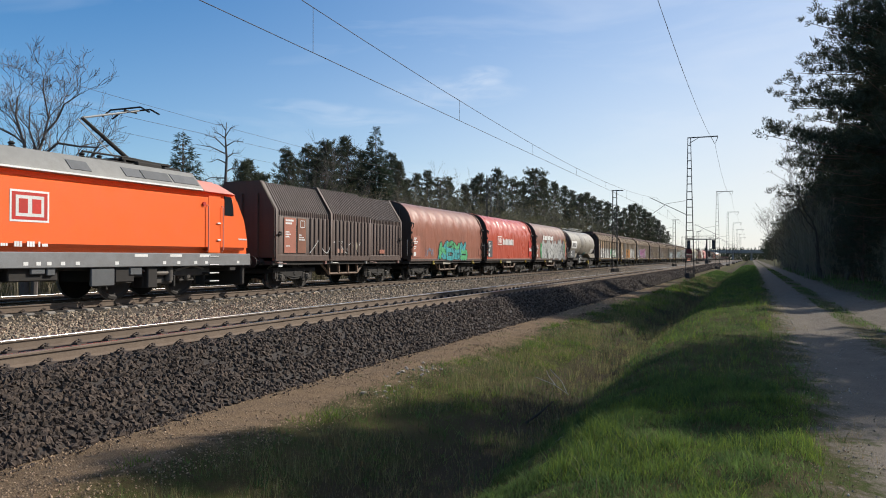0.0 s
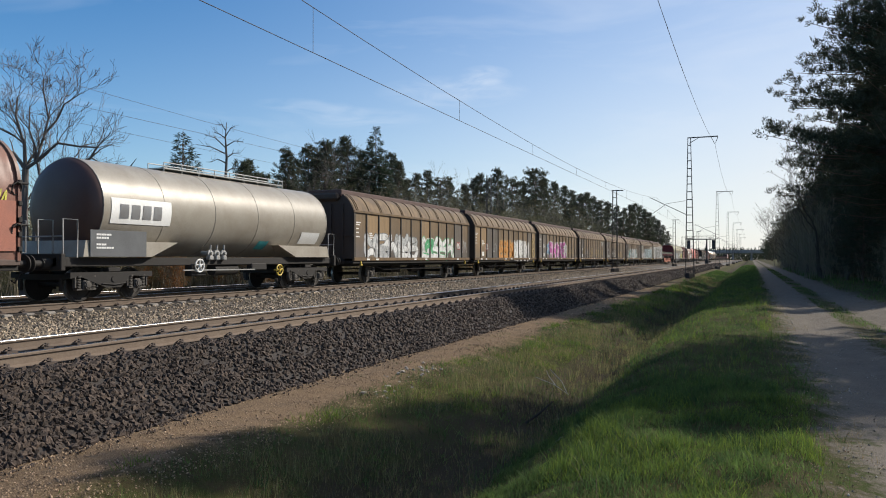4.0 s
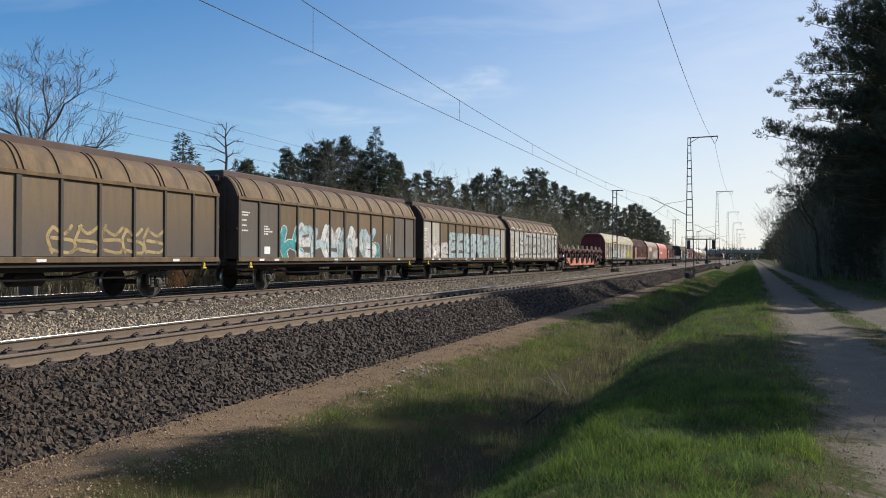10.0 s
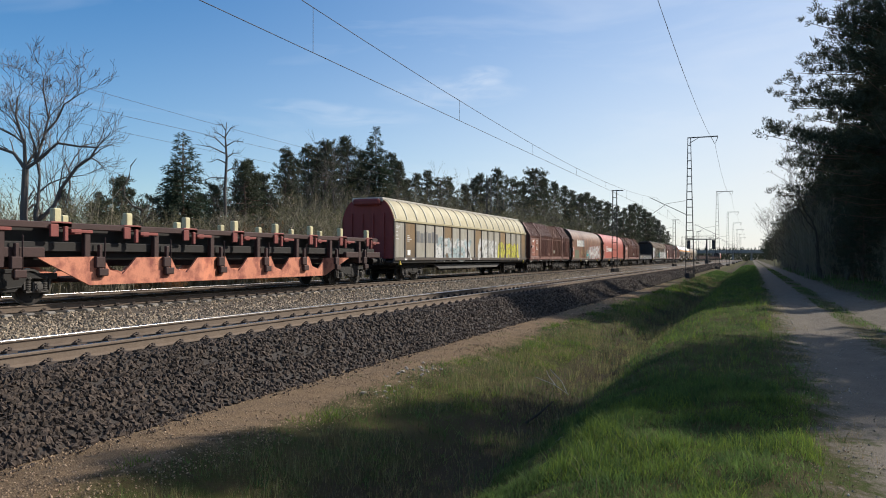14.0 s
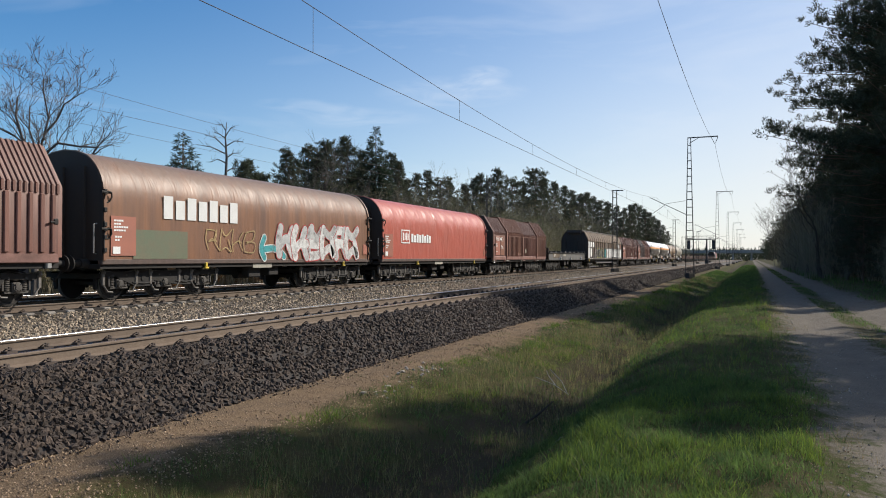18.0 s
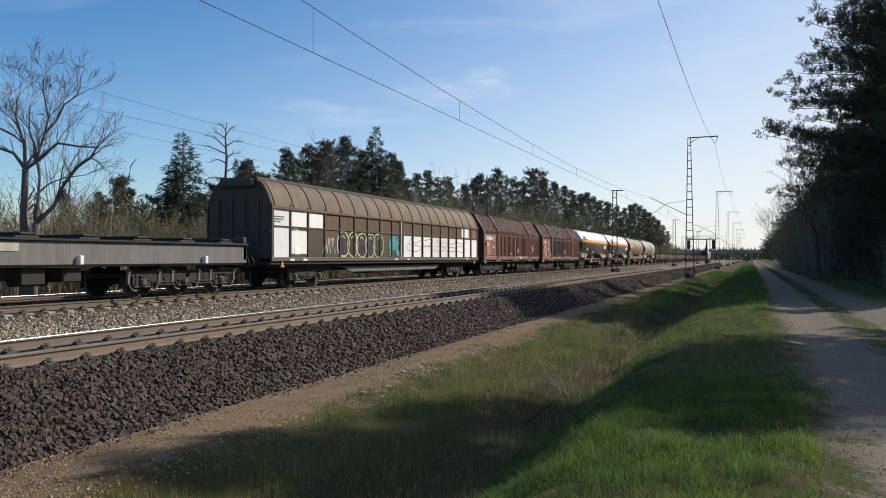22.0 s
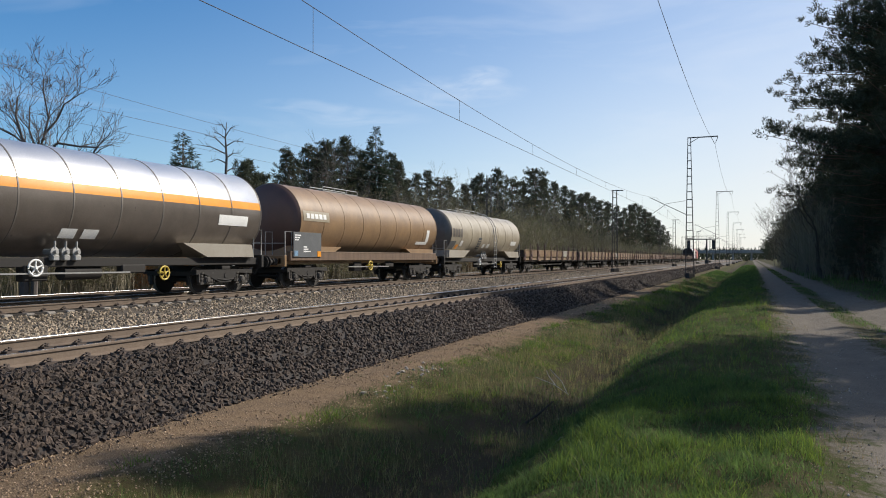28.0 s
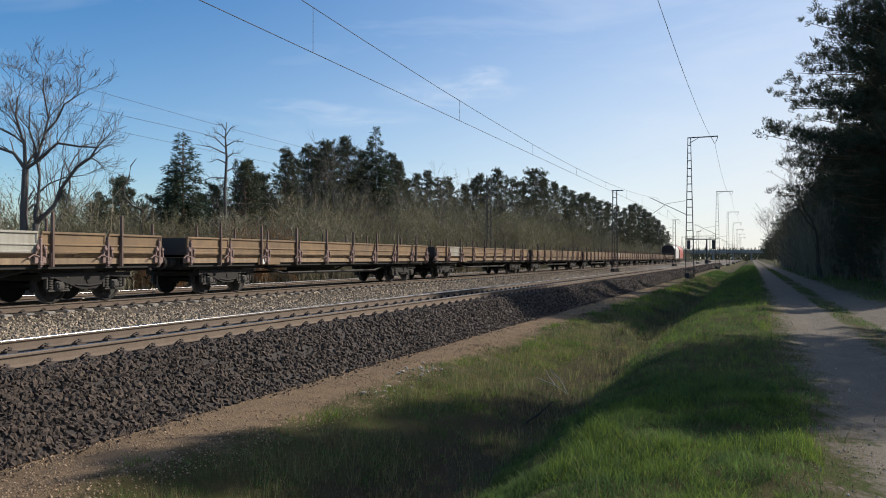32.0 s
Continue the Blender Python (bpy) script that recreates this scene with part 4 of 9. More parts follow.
def spruce(seed, h, spread=2.9):
    t = thing("spruce_tree", "narrow dark green spruce with drooping boughs", "tree", "spruce trees along the line")
    rs = random.Random(seed)
    bm = bmesh.new()
    tube(bm, [(0, 0, 0), (0, 0, h * 0.5), (0, 0, h)], [0.16, 0.09, 0.01], 7)
    V, F = [], []
    z = h * 0.12
    while z < h - 0.1:
        r = spread * (1 - z / h) ** 0.85 + 0.12
        k = max(4, int(7 * r) + 3)
        for i in range(k):
            a = rs.uniform(0, 6.28)
            l = r * rs.uniform(0.6, 1.12)
            steps = max(1, int(l / 0.3))
            tube(bm, [(0, 0, z), (math.cos(a) * l * 0.9, math.sin(a) * l * 0.9, z - 0.18 * l)], [0.025, 0.006], 3, cap=False)
            for s in range(steps):
                f = (s + 1) / steps
                p = (math.cos(a) * l * f, math.sin(a) * l * f, z - 0.22 * l * f + rs.uniform(-.08, .08))
                ribbons(V, F, p, (math.cos(a), math.sin(a), -0.15), 0.30, 0.030, 13, rs, 0.75)
        z += 0.28
    part("trunk", bm, "bark", t)
    raw("crown", V, F, "needlespruce", t)
    return t


def bare_tree(seed, h, name="bare_tree", label="leafless deciduous tree with spreading crooked branches", levels=5, trunk=0.16, buds=0,
              leaf="bud", wide=0.75, lean=0.0, crook=0.22, thick=1.0, bark="barkgrey"):
    t = thing(name, label, "tree" if h > 4 else "shrub", "leafless trees" if h > 4 else "shrubs")
    rs = random.Random(seed)
    bm, bt = bmesh.new(), bmesh.new()
    V, F = [], []

    def grow(p, d, l, r, lev):
        n = 3 if lev > 1 else 2
        pts, rad = [p], [r]
        for i in range(n):
            d = (d + Vector((rs.uniform(-1, 1), rs.uniform(-1, 1), rs.uniform(-0.5, 0.8))) * crook).normalized()
            p = p + d * l / n
            pts.append(p)
            rad.append(max(0.006, r * (1 - 0.42 * (i + 1) / n)))
        tube(bt if lev == levels else bm, pts, rad, 6 if lev >= levels - 1 else (4 if lev > 1 else 3), cap=False)
        if lev == 0:
            if buds:
                ribbons(V, F, p, d, 0.09, 0.018, buds * 2, rs, 1.0)
            return
        k = rs.randint(2, 3) + (1 if lev == levels else 0)
        for i in range(k):
            q = pts[rs.randint(1, n)] if i else pts[-1]
            side = Vector((rs.uniform(-1, 1), rs.uniform(-1, 1), rs.uniform(-0.1, 0.7)))
            grow(q, (d * 0.9 + side * wide).normalized(), l * rs.uniform(0.6, 0.82), rad[-1] * rs.uniform(0.62, 0.86) * thick, lev - 1)
    grow(Vector((0, 0, 0)), Vector((lean, 0, 1)), h * 0.32, trunk, levels)
    part("trunk", bt, bark, t, "grey bark")
    part("branchwork", bm, bark if h > 4 else "twig", t, "bare grey branches")
    if V:
        raw("foliage", V, F, leaf, t)
    return t


def old_tree(seed, label):
    """Broad old tree: a short trunk, a few crooked main limbs swung to both sides, fine twigs at their ends."""
    t = thing("bare_tree", label, "tree", "leafless trees")
    rs = random.Random(seed)
    bm, bt = bmesh.new(), bmesh.new()
    side = Vector((math.cos(YAW), math.sin(YAW), 0))
    deep = Vector((-side.y, side.x, 0))

    def grow(p, d, l, r, lev):
        pts, rad = [p], [r]
        for i in range(3):
            d = (d + Vector((rs.uniform(-1, 1), rs.uniform(-1, 1), rs.uniform(-0.6, 0.8))) * 0.36).normalized()
            p = p + d * l / 3
            pts.append(p)
            rad.append(max(0.008, r * (1 - 0.15 * (i + 1))))
        tube(bm, pts, rad, 5 if lev > 2 else 3, cap=False)
        if lev == 0:
            return
        for i in range(rs.choice((2, 3, 3))):
            q = pts[-1] if i == 0 else pts[rs.randint(1, 3)]
            out = side * rs.uniform(-1, 1) + deep * rs.uniform(-0.7, 0.7) + Vector((0, 0, rs.uniform(-0.25, 0.8)))
            grow(q, (d * 0.8 + out * 0.8).normalized(), l * rs.uniform(0.62, 0.85), rad[-1] * rs.uniform(0.55, 0.8), lev - 1)

    def limb(start, turns, r0, r1, lev):
        """turns: (metres, lean to the side, lean in depth, rise) one after another."""
        p, pts = start, [start]
        for l, a, b, c in turns:
            p = p + (side * a + deep * b + Vector((0, 0, c))).normalized() * l
            pts.append(p)
        n = len(pts)
        rad = [1.1 * (r0 + (r1 - r0) * i / (n - 1)) for i in range(n)]
        tube(bt if r0 > 0.12 else bm, pts, rad, 8, cap=False)
        for i in range(1, n):
            for _ in range(2 if i < n - 1 else 3):
                d = (pts[i] - pts[i - 1]).normalized() + side * rs.uniform(-0.9, 0.9) + deep * rs.uniform(-0.6, 0.6) + Vector((0, 0, rs.uniform(0, 0.6)))
                grow(pts[i], d.normalized(), rs.uniform(0.6, 1.05), rad[i] * 0.5, lev)
        return pts
    trunk = limb(Vector((0, 0, 0)), ((2.2, 0, 0, 1), (2.2, -0.02, 0, 1), (2.1, 0.03, 0, 1)), 0.21, 0.13, 1)
    fork = trunk[-1]
    limb(fork, ((1.0, -0.6, 0.1, 0.75), (0.7, -1, 0, 0.35), (0.8, -1, 0, 0.3), (0.7, -0.8, 0, 0.6)), 0.085, 0.03, 2)
    up = limb(fork, ((1.2, -0.05, 0, 1), (0.8, -0.35, 0, 1), (0.7, -0.35, 0.2, 1), (0.8, 0.1, 0, 1)), 0.085, 0.03, 3)
    limb(up[1], ((0.7, -0.7, 0.2, 0.5), (0.8, -0.9, 0, 0.45), (0.7, -0.8, 0, 0.5)), 0.05, 0.02, 2)
    crook = limb(fork, ((0.55, 0.8, 0.1, 0.6), (0.9, 0.8, 0, 0.7), (0.5, 0.6, 0, 0.5), (1.0, 1, 0.1, -0.15), (0.9, 1, 0, -0.05)), 0.085, 0.03, 2)
    limb(crook[1], ((0.6, 0.05, 0, 1), (1.0, -0.35, 0, 1), (1.1, -0.05, 0.1, 1)), 0.06, 0.025, 3)
    tall = limb(crook[1], ((0.6, 0.35, 0, 1), (0.8, 0.35, -0.1, 1), (0.8, 0.25, 0, 1), (1.3, -0.2, 0, 1), (0.6, 0, 0, 1)), 0.07, 0.022, 3)
    limb(tall[2], ((0.9, 0.6, 0, 0.7), (0.8, 0.4, 0, 0.9), (0.8, 0.9, 0, 0.6)), 0.055, 0.022, 3)
    second = limb(side * 0.45, ((2.0, 0, 0.05, 1), (1.9, 0.01, 0, 1)), 0.15, 0.125, 1)
    out = limb(second[-1], ((1.24, 0.84, 0.1, 0.9), (0.72, 0.23, 0, 0.68), (1.39, 0.8, 0, 1.13), (0.82, 0.68, 0, 0.45), (0.4, 0.18, 0, 0.34), (0.43, 0.27, 0, 0.34)), 0.105, 0.03, 2)
    limb(out[4], ((0.4, 0.6, 0, -0.35), (0.45, 0.5, 0, -0.6)), 0.035, 0.018, 1)
    limb(second[-1], ((1.1, 0.12, -0.05, 1), (1.2, 0.06, 0, 1), (0.8, -0.2, 0, 1)), 0.075, 0.04, 2)
    limb(second[-1] + Vector((0, 0, 1.4)), ((0.8, 0.6, 0.2, 0.6), (0.8, 0.9, 0, 0.35), (0.8, 0.9, 0, 0.1)), 0.04, 0.018, 2)
    part("trunk", bt, "barkgrey", t, "grey bark")
    part("branchwork", bm, "barkgrey", t, "crooked bare grey limbs and twigs")
    return t


def bush(seed, h, leaf="bud", label="leafless thicket of thin grey-brown stems", stems=26, buds=2, r=1.4):
    t = thing("bush", label, "shrub", "undergrowth behind the far track")
    rs = random.Random(seed)
    bm = bmesh.new()
    V, F = [], []
    for i in range(stems):
        a, q = rs.uniform(0, 6.28), r * rs.random() ** 0.5
        p = Vector((math.cos(a) * q, math.sin(a) * q, 0))
        hh = h * rs.uniform(0.45, 1.0)
        d = Vector((rs.uniform(-.25, .25), rs.uniform(-.25, .25), 1))
        e = p + d * hh
        m = p.lerp(e, 0.5) + Vector((rs.uniform(-.15, .15), rs.uniform(-.15, .15), 0))
        tube(bm, [p, m, e], [0.018, 0.012, 0.004], 3, cap=False)
        for j in range(20):
            f = rs.uniform(0.15, 0.98)
            s = p.lerp(e, f)
            w = Vector((rs.uniform(-1, 1), rs.uniform(-1, 1), rs.uniform(0.2, 1.1))) * hh * 0.17
            o = w.orthogonal().normalized() * 0.011
            bm.faces.new([bm.verts.new(s - o), bm.verts.new(s + o), bm.verts.new(s + w + Vector((0, 0, 0.1)))])
            if buds and j % 2:
                ribbons(V, F, s + w, (0, 0, 1), 0.09, 0.017, buds * 2, rs, 1.0)
                ribbons(V, F, s + w * 0.5, (0, 0, 1), 0.09, 0.016, buds * 2, rs, 1.0)
    part("brushwood", bm, "twig", t)
    if V:
        raw("foliage", V, F, leaf, t)
    return t


def place(ob, x, y, s=1.0, rz=0.0):
    ob.matrix_basis = pose(x, y, ground_z(x, y) - 0.05, 0, 0, rz) @ Matrix.Diagonal((s, s, s, 1))


def clone(src, x, y, s, rz):
    c = copy_thing(src, Matrix())
    place(c, x, y, s, rz)
    return c


def from_view(px, d):
    """Distance along the line of what stands d metres left of the camera, px across the picture."""
    return 1546 * d / (1330 - px) - d * 0.4143


PINES = [pine(3, 14, 0.30, 2.1, 7.5), pine(11, 15, 0.24, 2.6, 8.0, cone=True), pine(29, 13, 0.18, 2.5, 8.0, cone=True), pine(47, 16, 0.42, 2.1, 7.5)]
EDGE = [pine(61, 18.5, 0.19, 7.6, 16.0, "great dark pine with long boughs beside the sandy track", True, 0.34, (0.20, 0.022, 32, 22))]
LOW = pine(71, 11, 0.05, 3.0, 6.5, "dense young pine with boughs down to the ground", True, 0.45, (0.28, 0.032, 20, 13))
SPRUCES = [spruce(5, 9.6), spruce(8, 13.5, 3.9)]
BARES = [old_tree(4, "broad old leafless tree with crooked limbs beyond the far track"), bare_tree(19, 11, levels=5, trunk=0.12, wide=0.55),
         bare_tree(23, 10, levels=5, trunk=0.11, buds=2, wide=0.5), bare_tree(31, 9, levels=5, trunk=0.09, wide=0.4, crook=0.14),
         bare_tree(37, 8, levels=5, trunk=0.08, wide=0.85, crook=0.3, buds=1, label="leafless bushy tree with dense crooked twigs", bark="barkdark")]
BUSHES = [bush(1, 3.6), bush(2, 4.6, stems=30), bush(3, 3.0, "deadleaf", "shrub with dry red-brown leaves", buds=5),
          bush(4, 4.0, "bud", "shrub with fresh yellow-green buds", buds=6), bush(6, 7.5, "bud", "tall thicket of thin grey stems with first buds", 40, 4, 2.4),
          bush(7, 6.5, "bud", "tall thicket of bare grey-brown stems", 44, 2, 2.2)]

rs = random.Random(77)
first = {}


def plant(src, x, y, s, rz):
    if src.name not in first:
        first[src.name] = True
        place(src, x, y, s, rz)
    else:
        clone(src, x, y, s, rz)


TALL = {}


def by_top(src, base_h, px, d, top, rz=None):
    y = from_view(px, d)
    if src.name not in TALL:
        TALL[src.name] = max(v.co.z for c in src.children for v in c.data.vertices)
    base_h = TALL[src.name]
    h = (457 - top) * d / (0.9239 * (1330 - px)) + 1.185 - ground_z(-d, y)
    plant(src, -d, y, h / base_h, rs.uniform(0, 360) if rz is None else rz)


PH = (14.3, 15.2, 13.2, 16.3)
by_top(BARES[0], 11.0, 42, 27, 58, 0)
by_top(BARES[1], 11.0, 100, 31, 150)
by_top(SPRUCES[0], 9.7, 322, 33, 228)
by_top(BARES[1], 11.0, 398, 34, 290)
for px, d, top, k in ((440, 37, 278, 2), (425, 40, 300, 2), (460, 41, 300, 1), (505, 38, 256, 1), (520, 40, 275, 2), (545, 42, 250, 1), (562, 40, 262, 2), (575, 40, 242, 1), (590, 44, 246, 0), (612, 41, 236, 2),
                      (640, 42, 262, 1), (690, 42, 266, 2), (704, 40, 280, 1), (735, 44, 303, 2), (755, 40, 297, 1), (780, 43, 308, 0), (720, 46, 312, 1), (795, 45, 318, 2), (820, 44, 322, 1), (838, 43, 312, 2)):
    by_top(PINES[k], PH[k], px, d, top)
by_top(SPRUCES[1], 13.6, 664, 39, 221)
by_top(BARES[1], 11.0, 600, 37, 226)
by_top(BARES[2], 10.0, 800, 36, 283)
for px, d, top, k in ((850, 42, 303, 1), (865, 44, 312, 2), (880, 40, 293, 1), (905, 44, 308, 0), (925, 43, 318, 2), (948, 38, 295, 3), (962, 41, 312, 1), (980, 40, 318, 1), (1000, 43, 326, 2), (1012, 41, 334, 1), (1025, 38, 340, 3), (1038, 40, 338, 2), (1050, 40, 345, 1), (1065, 38, 352, 3),
                      (1078, 40, 358, 2), (1092, 40, 362, 1), (1104, 38, 366, 2), (1115, 37, 360, 1), (1124, 38, 358, 2), (1133, 39, 362, 1), (1142, 37, 368, 2), (1150, 36, 374, 1), (1158, 38, 381, 2), (1166, 36, 388, 1), (1174, 36, 397, 2), (1182, 36, 408, 1)):
    by_top(PINES[k], PH[k], px, d, top)
# deeper rows of the wood
for i in range(50):
    y = 16 + i * 7 + rs.uniform(-3, 3)
    d = rs.uniform(46, 64)
    plant(PINES[rs.choice((1, 2, 2))], -d, y, rs.uniform(0.55, 0.80) * (0.9 if y < 80 else 1.15), rs.uniform(0, 360))
for i in range(46):
    y = 85 + i * 5.4 + rs.uniform(-2, 2)
    plant(PINES[rs.choice((0, 1, 2))], -rs.uniform(46, 58), y, rs.uniform(0.72, 0.95), rs.uniform(0, 360))
for i in range(64):
    y = 14 + (i / 64) ** 1.3 * 270 + rs.uniform(-2, 2)
    plant(BARES[rs.choice((1, 2, 3, 3))], -rs.uniform(29, 41), y, rs.uniform(0.5, 0.75) * (0.75 if y < 60 else 0.9), rs.uniform(0, 360))
for i in range(80):
    y = 8 + (i / 80) ** 1.4 * 300 + rs.uniform(-1, 1)
    plant(BUSHES[rs.choice((0, 1, 0, 1, 0, 1, 2, 3))], -rs.uniform(27.5, 32), y, rs.uniform(0.8, 1.25), rs.uniform(0, 360))
for i in range(105):
    y = 26 + (i / 80) ** 1.35 * 290 + rs.uniform(-1.5, 1.5)
    plant(BUSHES[rs.choice((4, 5))], -rs.uniform(31.5, 38), y, rs.uniform(0.8, 1.3) * (0.55 if y < 60 else 0.7 if y < 110 else 0.95), rs.uniform(0, 360))
for i in range(80):
    y = 14 + (i / 80) ** 1.2 * 230 + rs.uniform(-1.5, 1.5)
    plant(BUSHES[rs.choice((4, 5))], -rs.uniform(37, 46), y, rs.uniform(1.15, 1.6) * (0.45 if y < 60 else 0.65 if y < 110 else 0.95), rs.uniform(0, 360))
by_top(BUSHES[2], 3.0, 420, 28.5, 372)
by_top(BUSHES[2], 3.0, 490, 28, 380)
by_top(BUSHES[3], 4.0, 775, 30, 355)
by_top(BUSHES[3], 4.0, 915, 30, 368)

# wood beside the sandy track
plant(EDGE[0], 7.5, 43.5, 1.0, 100)
for x, y, s in ((7.4, 58, 0.85), (7.2, 68, 0.9), (7.4, 79, 0.9), (7.3, 92, 0.95), (7.4, 105, 0.95), (7.6, 120, 0.95), (7.8, 138, 0.95), (7.8, 158, 0.95), (8, 185, 1.0), (8, 215, 1.0), (9.0, 48, 0.85), (9.6, 52, 0.9), (10.6, 46, 1.0), (8.0, 60, 0.7), (8.4, 55.5, 0.75), (12, 54, 1.1)):
    plant(LOW, x, y, s, rs.uniform(0, 360))
for x, y, s in ((10.5, 50, 1.0), (11.0, 58, 1.05), (9.0, 63, 0.85), (12, 68, 1.1), (9.2, 74, 0.8), (10.0, 84, 0.85), (9.0, 95, 0.75), (10.5, 105, 0.8), (9.5, 118, 0.75), (10, 135, 0.8), (14, 48, 1.3), (16, 60, 1.3), (14.5, 80, 1.2),
                (9.5, 150, 0.7), (9.5, 170, 0.75), (9, 200, 0.8), (12, 230, 0.9), (22, 44, 1.3), (24, 60, 1.4), (12.5, 41, 0.9)):
    plant(LOW, x, y, s, rs.uniform(0, 360))
for x, y, s, k in ((12.0, 47, 1.2, 1), (11, 53, 1.15, 2), (9.6, 56, 1.1, 1), (8.6, 60.5, 1.12, 1), (9.4, 62.5, 1.1, 2), (8.8, 71, 1.05, 1), (9.4, 82, 1.05, 2), (9.2, 90, 1.0, 1), (9.6, 102, 1.0, 2), (9.4, 116, 0.95, 1), (9.4, 132, 0.9, 2), (13, 61, 1.2, 0), (9.8, 66, 1.0, 2), (9, 78, 0.85, 1), (12, 86, 1.0, 2), (9.5, 98, 0.8, 2), (11, 112, 0.8, 1),
                   (7.4, 19.6, 0.85, 1), (9.5, 22.4, 1.08, 2), (11.2, 26.5, 1.0, 1), (13.5, 23.0, 1.05, 2), (15, 58, 1.2, 1), (14, 75, 1.1, 0), (10, 130, 0.8, 2), (17, 50, 1.2, 1), (18, 66, 1.2, 2), (10.5, 36.5, 0.75, 2)):
    plant(PINES[k], x, y, s, rs.uniform(0, 360))
for i in range(26):
    y = 56 + i * 6 + rs.uniform(-1, 1)
    plant(BARES[4], rs.uniform(5.6, 7.4), y, rs.uniform(0.75, 1.25), rs.uniform(0, 360))
for i in range(16):
    plant(BARES[4], rs.uniform(4.9, 6.4), 62 + i * 6 + rs.uniform(-1, 1), rs.uniform(1.1, 1.5), rs.uniform(0, 360))
for i in range(18):
    plant(BUSHES[rs.choice((4, 5))], rs.uniform(5.4, 6.8), 62 + i * 5.5 + rs.uniform(-1, 1), rs.uniform(0.7, 1.05), rs.uniform(0, 360))
for i in range(16):
    y = 37 + i * 7 + rs.uniform(-1, 1)
    plant(BUSHES[rs.randint(0, 1)], rs.uniform(6.0, 7.0), y, rs.uniform(0.4, 0.7), rs.uniform(0, 360))
for i in range(22):
    plant(LOW, rs.uniform(6.2, 7.4), 44 + i * 3.8 + rs.uniform(-1, 1), rs.uniform(0.36, 0.6), rs.uniform(0, 360))
for x, y, s in ((12, 44, 1.3), (10.2, 44.0, 1.6), (10.4, 62.5, 1.6), (11.0, 84, 1.5), (15, 52, 1.5), (18, 62, 1.5), (13, 70, 1.3), (14, 92, 1.3), (14, 110, 1.3), (20, 80, 1.6), (20, 50, 1.6), (13, 100, 1.3), (16, 120, 1.4), (12, 145, 1.2), (17, 70, 1.5), (22, 70, 1.7), (25, 84, 1.8), (30, 66, 1.8), (28, 48, 1.6),
                (24, 98, 1.7), (16.5, 44.5, 1.2), (34, 58, 1.9), (12.6, 76, 1.2), (11.5, 88, 1.15), (11, 160, 1.0), (32, 80, 1.9), (26, 56, 1.7), (13, 130, 1.3), (10.5, 41, 0.8), (8.6, 38.5, 0.5)):
    plant(LOW, x, y, s, rs.uniform(0, 360))


# young pines with boughs to the ground, between the thickets
YOUNG = pine(91, 8.0, 0.06, 2.5, 9.0, "young blue-green pine with upright shoots", True, 0.4, (0.26, 0.028, 20, 14))
for px, d, top in ((432, 36, 276), (462, 38, 302), (378, 38, 320), (352, 38, 338), (212, 33, 308), (184, 32, 346), (160, 34, 352), (270, 35, 340), (300, 36, 345)):
    by_top(YOUNG, 8.0, px, d, top)

# budding thickets in front of the pines
for i in range(44):
    px = 60 + i * 21 + rs.uniform(-6, 6)
    by_top(BUSHES[(4, 5, 4, 3)[i % 4]], 7.0, px, rs.uniform(27.5, 31), rs.uniform(338, 372) + (12 if px < 330 else 0) + max(0, px - 700) * 0.06)

for i in range(46):
    px = 470 + i * 13 + rs.uniform(-5, 5)
    top = float(np.interp(px, (470, 560, 700, 800, 900, 1000, 1070), (332, 322, 322, 325, 338, 360, 385))) + rs.uniform(-16, 16)
    by_top((BUSHES[5], BARES[3], BUSHES[4], BARES[2])[i % 4], 7.0, px, rs.uniform(32.5, 36.5), top)
by_top(BARES[1], 11.0, 545, 35, 268)
by_top(BARES[3], 9.0, 578, 35, 250)
by_top(BARES[1], 11.0, 732, 34, 318)

# dead stump with one long whip, among the thickets
t = thing("bare_tree", "broken dead tree with one long bent shoot", "tree", "leafless trees")
bm = bmesh.new()
tube(bm, [(0, 0, 0), (0.03, 0, 2.2), (0.0, 0, 4.3)], [0.13, 0.11, 0.09], 7)
part("trunk", bm, "barkdark", t, "dark broken trunk")
bm = bmesh.new()
tube(bm, [(0, 0, 4.25), (-0.5, 0, 4.45), (-0.95, 0, 4.95), (-0.98, 0, 5.5), (-0.75, 0.1, 6.0), (-0.66, 0.1, 6.6), (-0.35, 0.1, 7.0)], [0.06, 0.06, 0.05, 0.05, 0.04, 0.03, 0.015], 5)
for k in range(16):
    a, z = rs.uniform(0, 6.28), rs.uniform(3.0, 4.3)
    tube(bm, [(0, 0, z), (0.5 * math.cos(a), 0.5 * math.sin(a), z + 0.3), (0.9 * math.cos(a + 0.4), 0.9 * math.sin(a + 0.4), z + rs.uniform(0.3, 0.9))], [0.03, 0.02, 0.008], 3)
part("branchwork", bm, "barkdark", t, "bent dead shoot and broken twigs")
place(t, -30, from_view(250, 30), 1.0, 22.5)

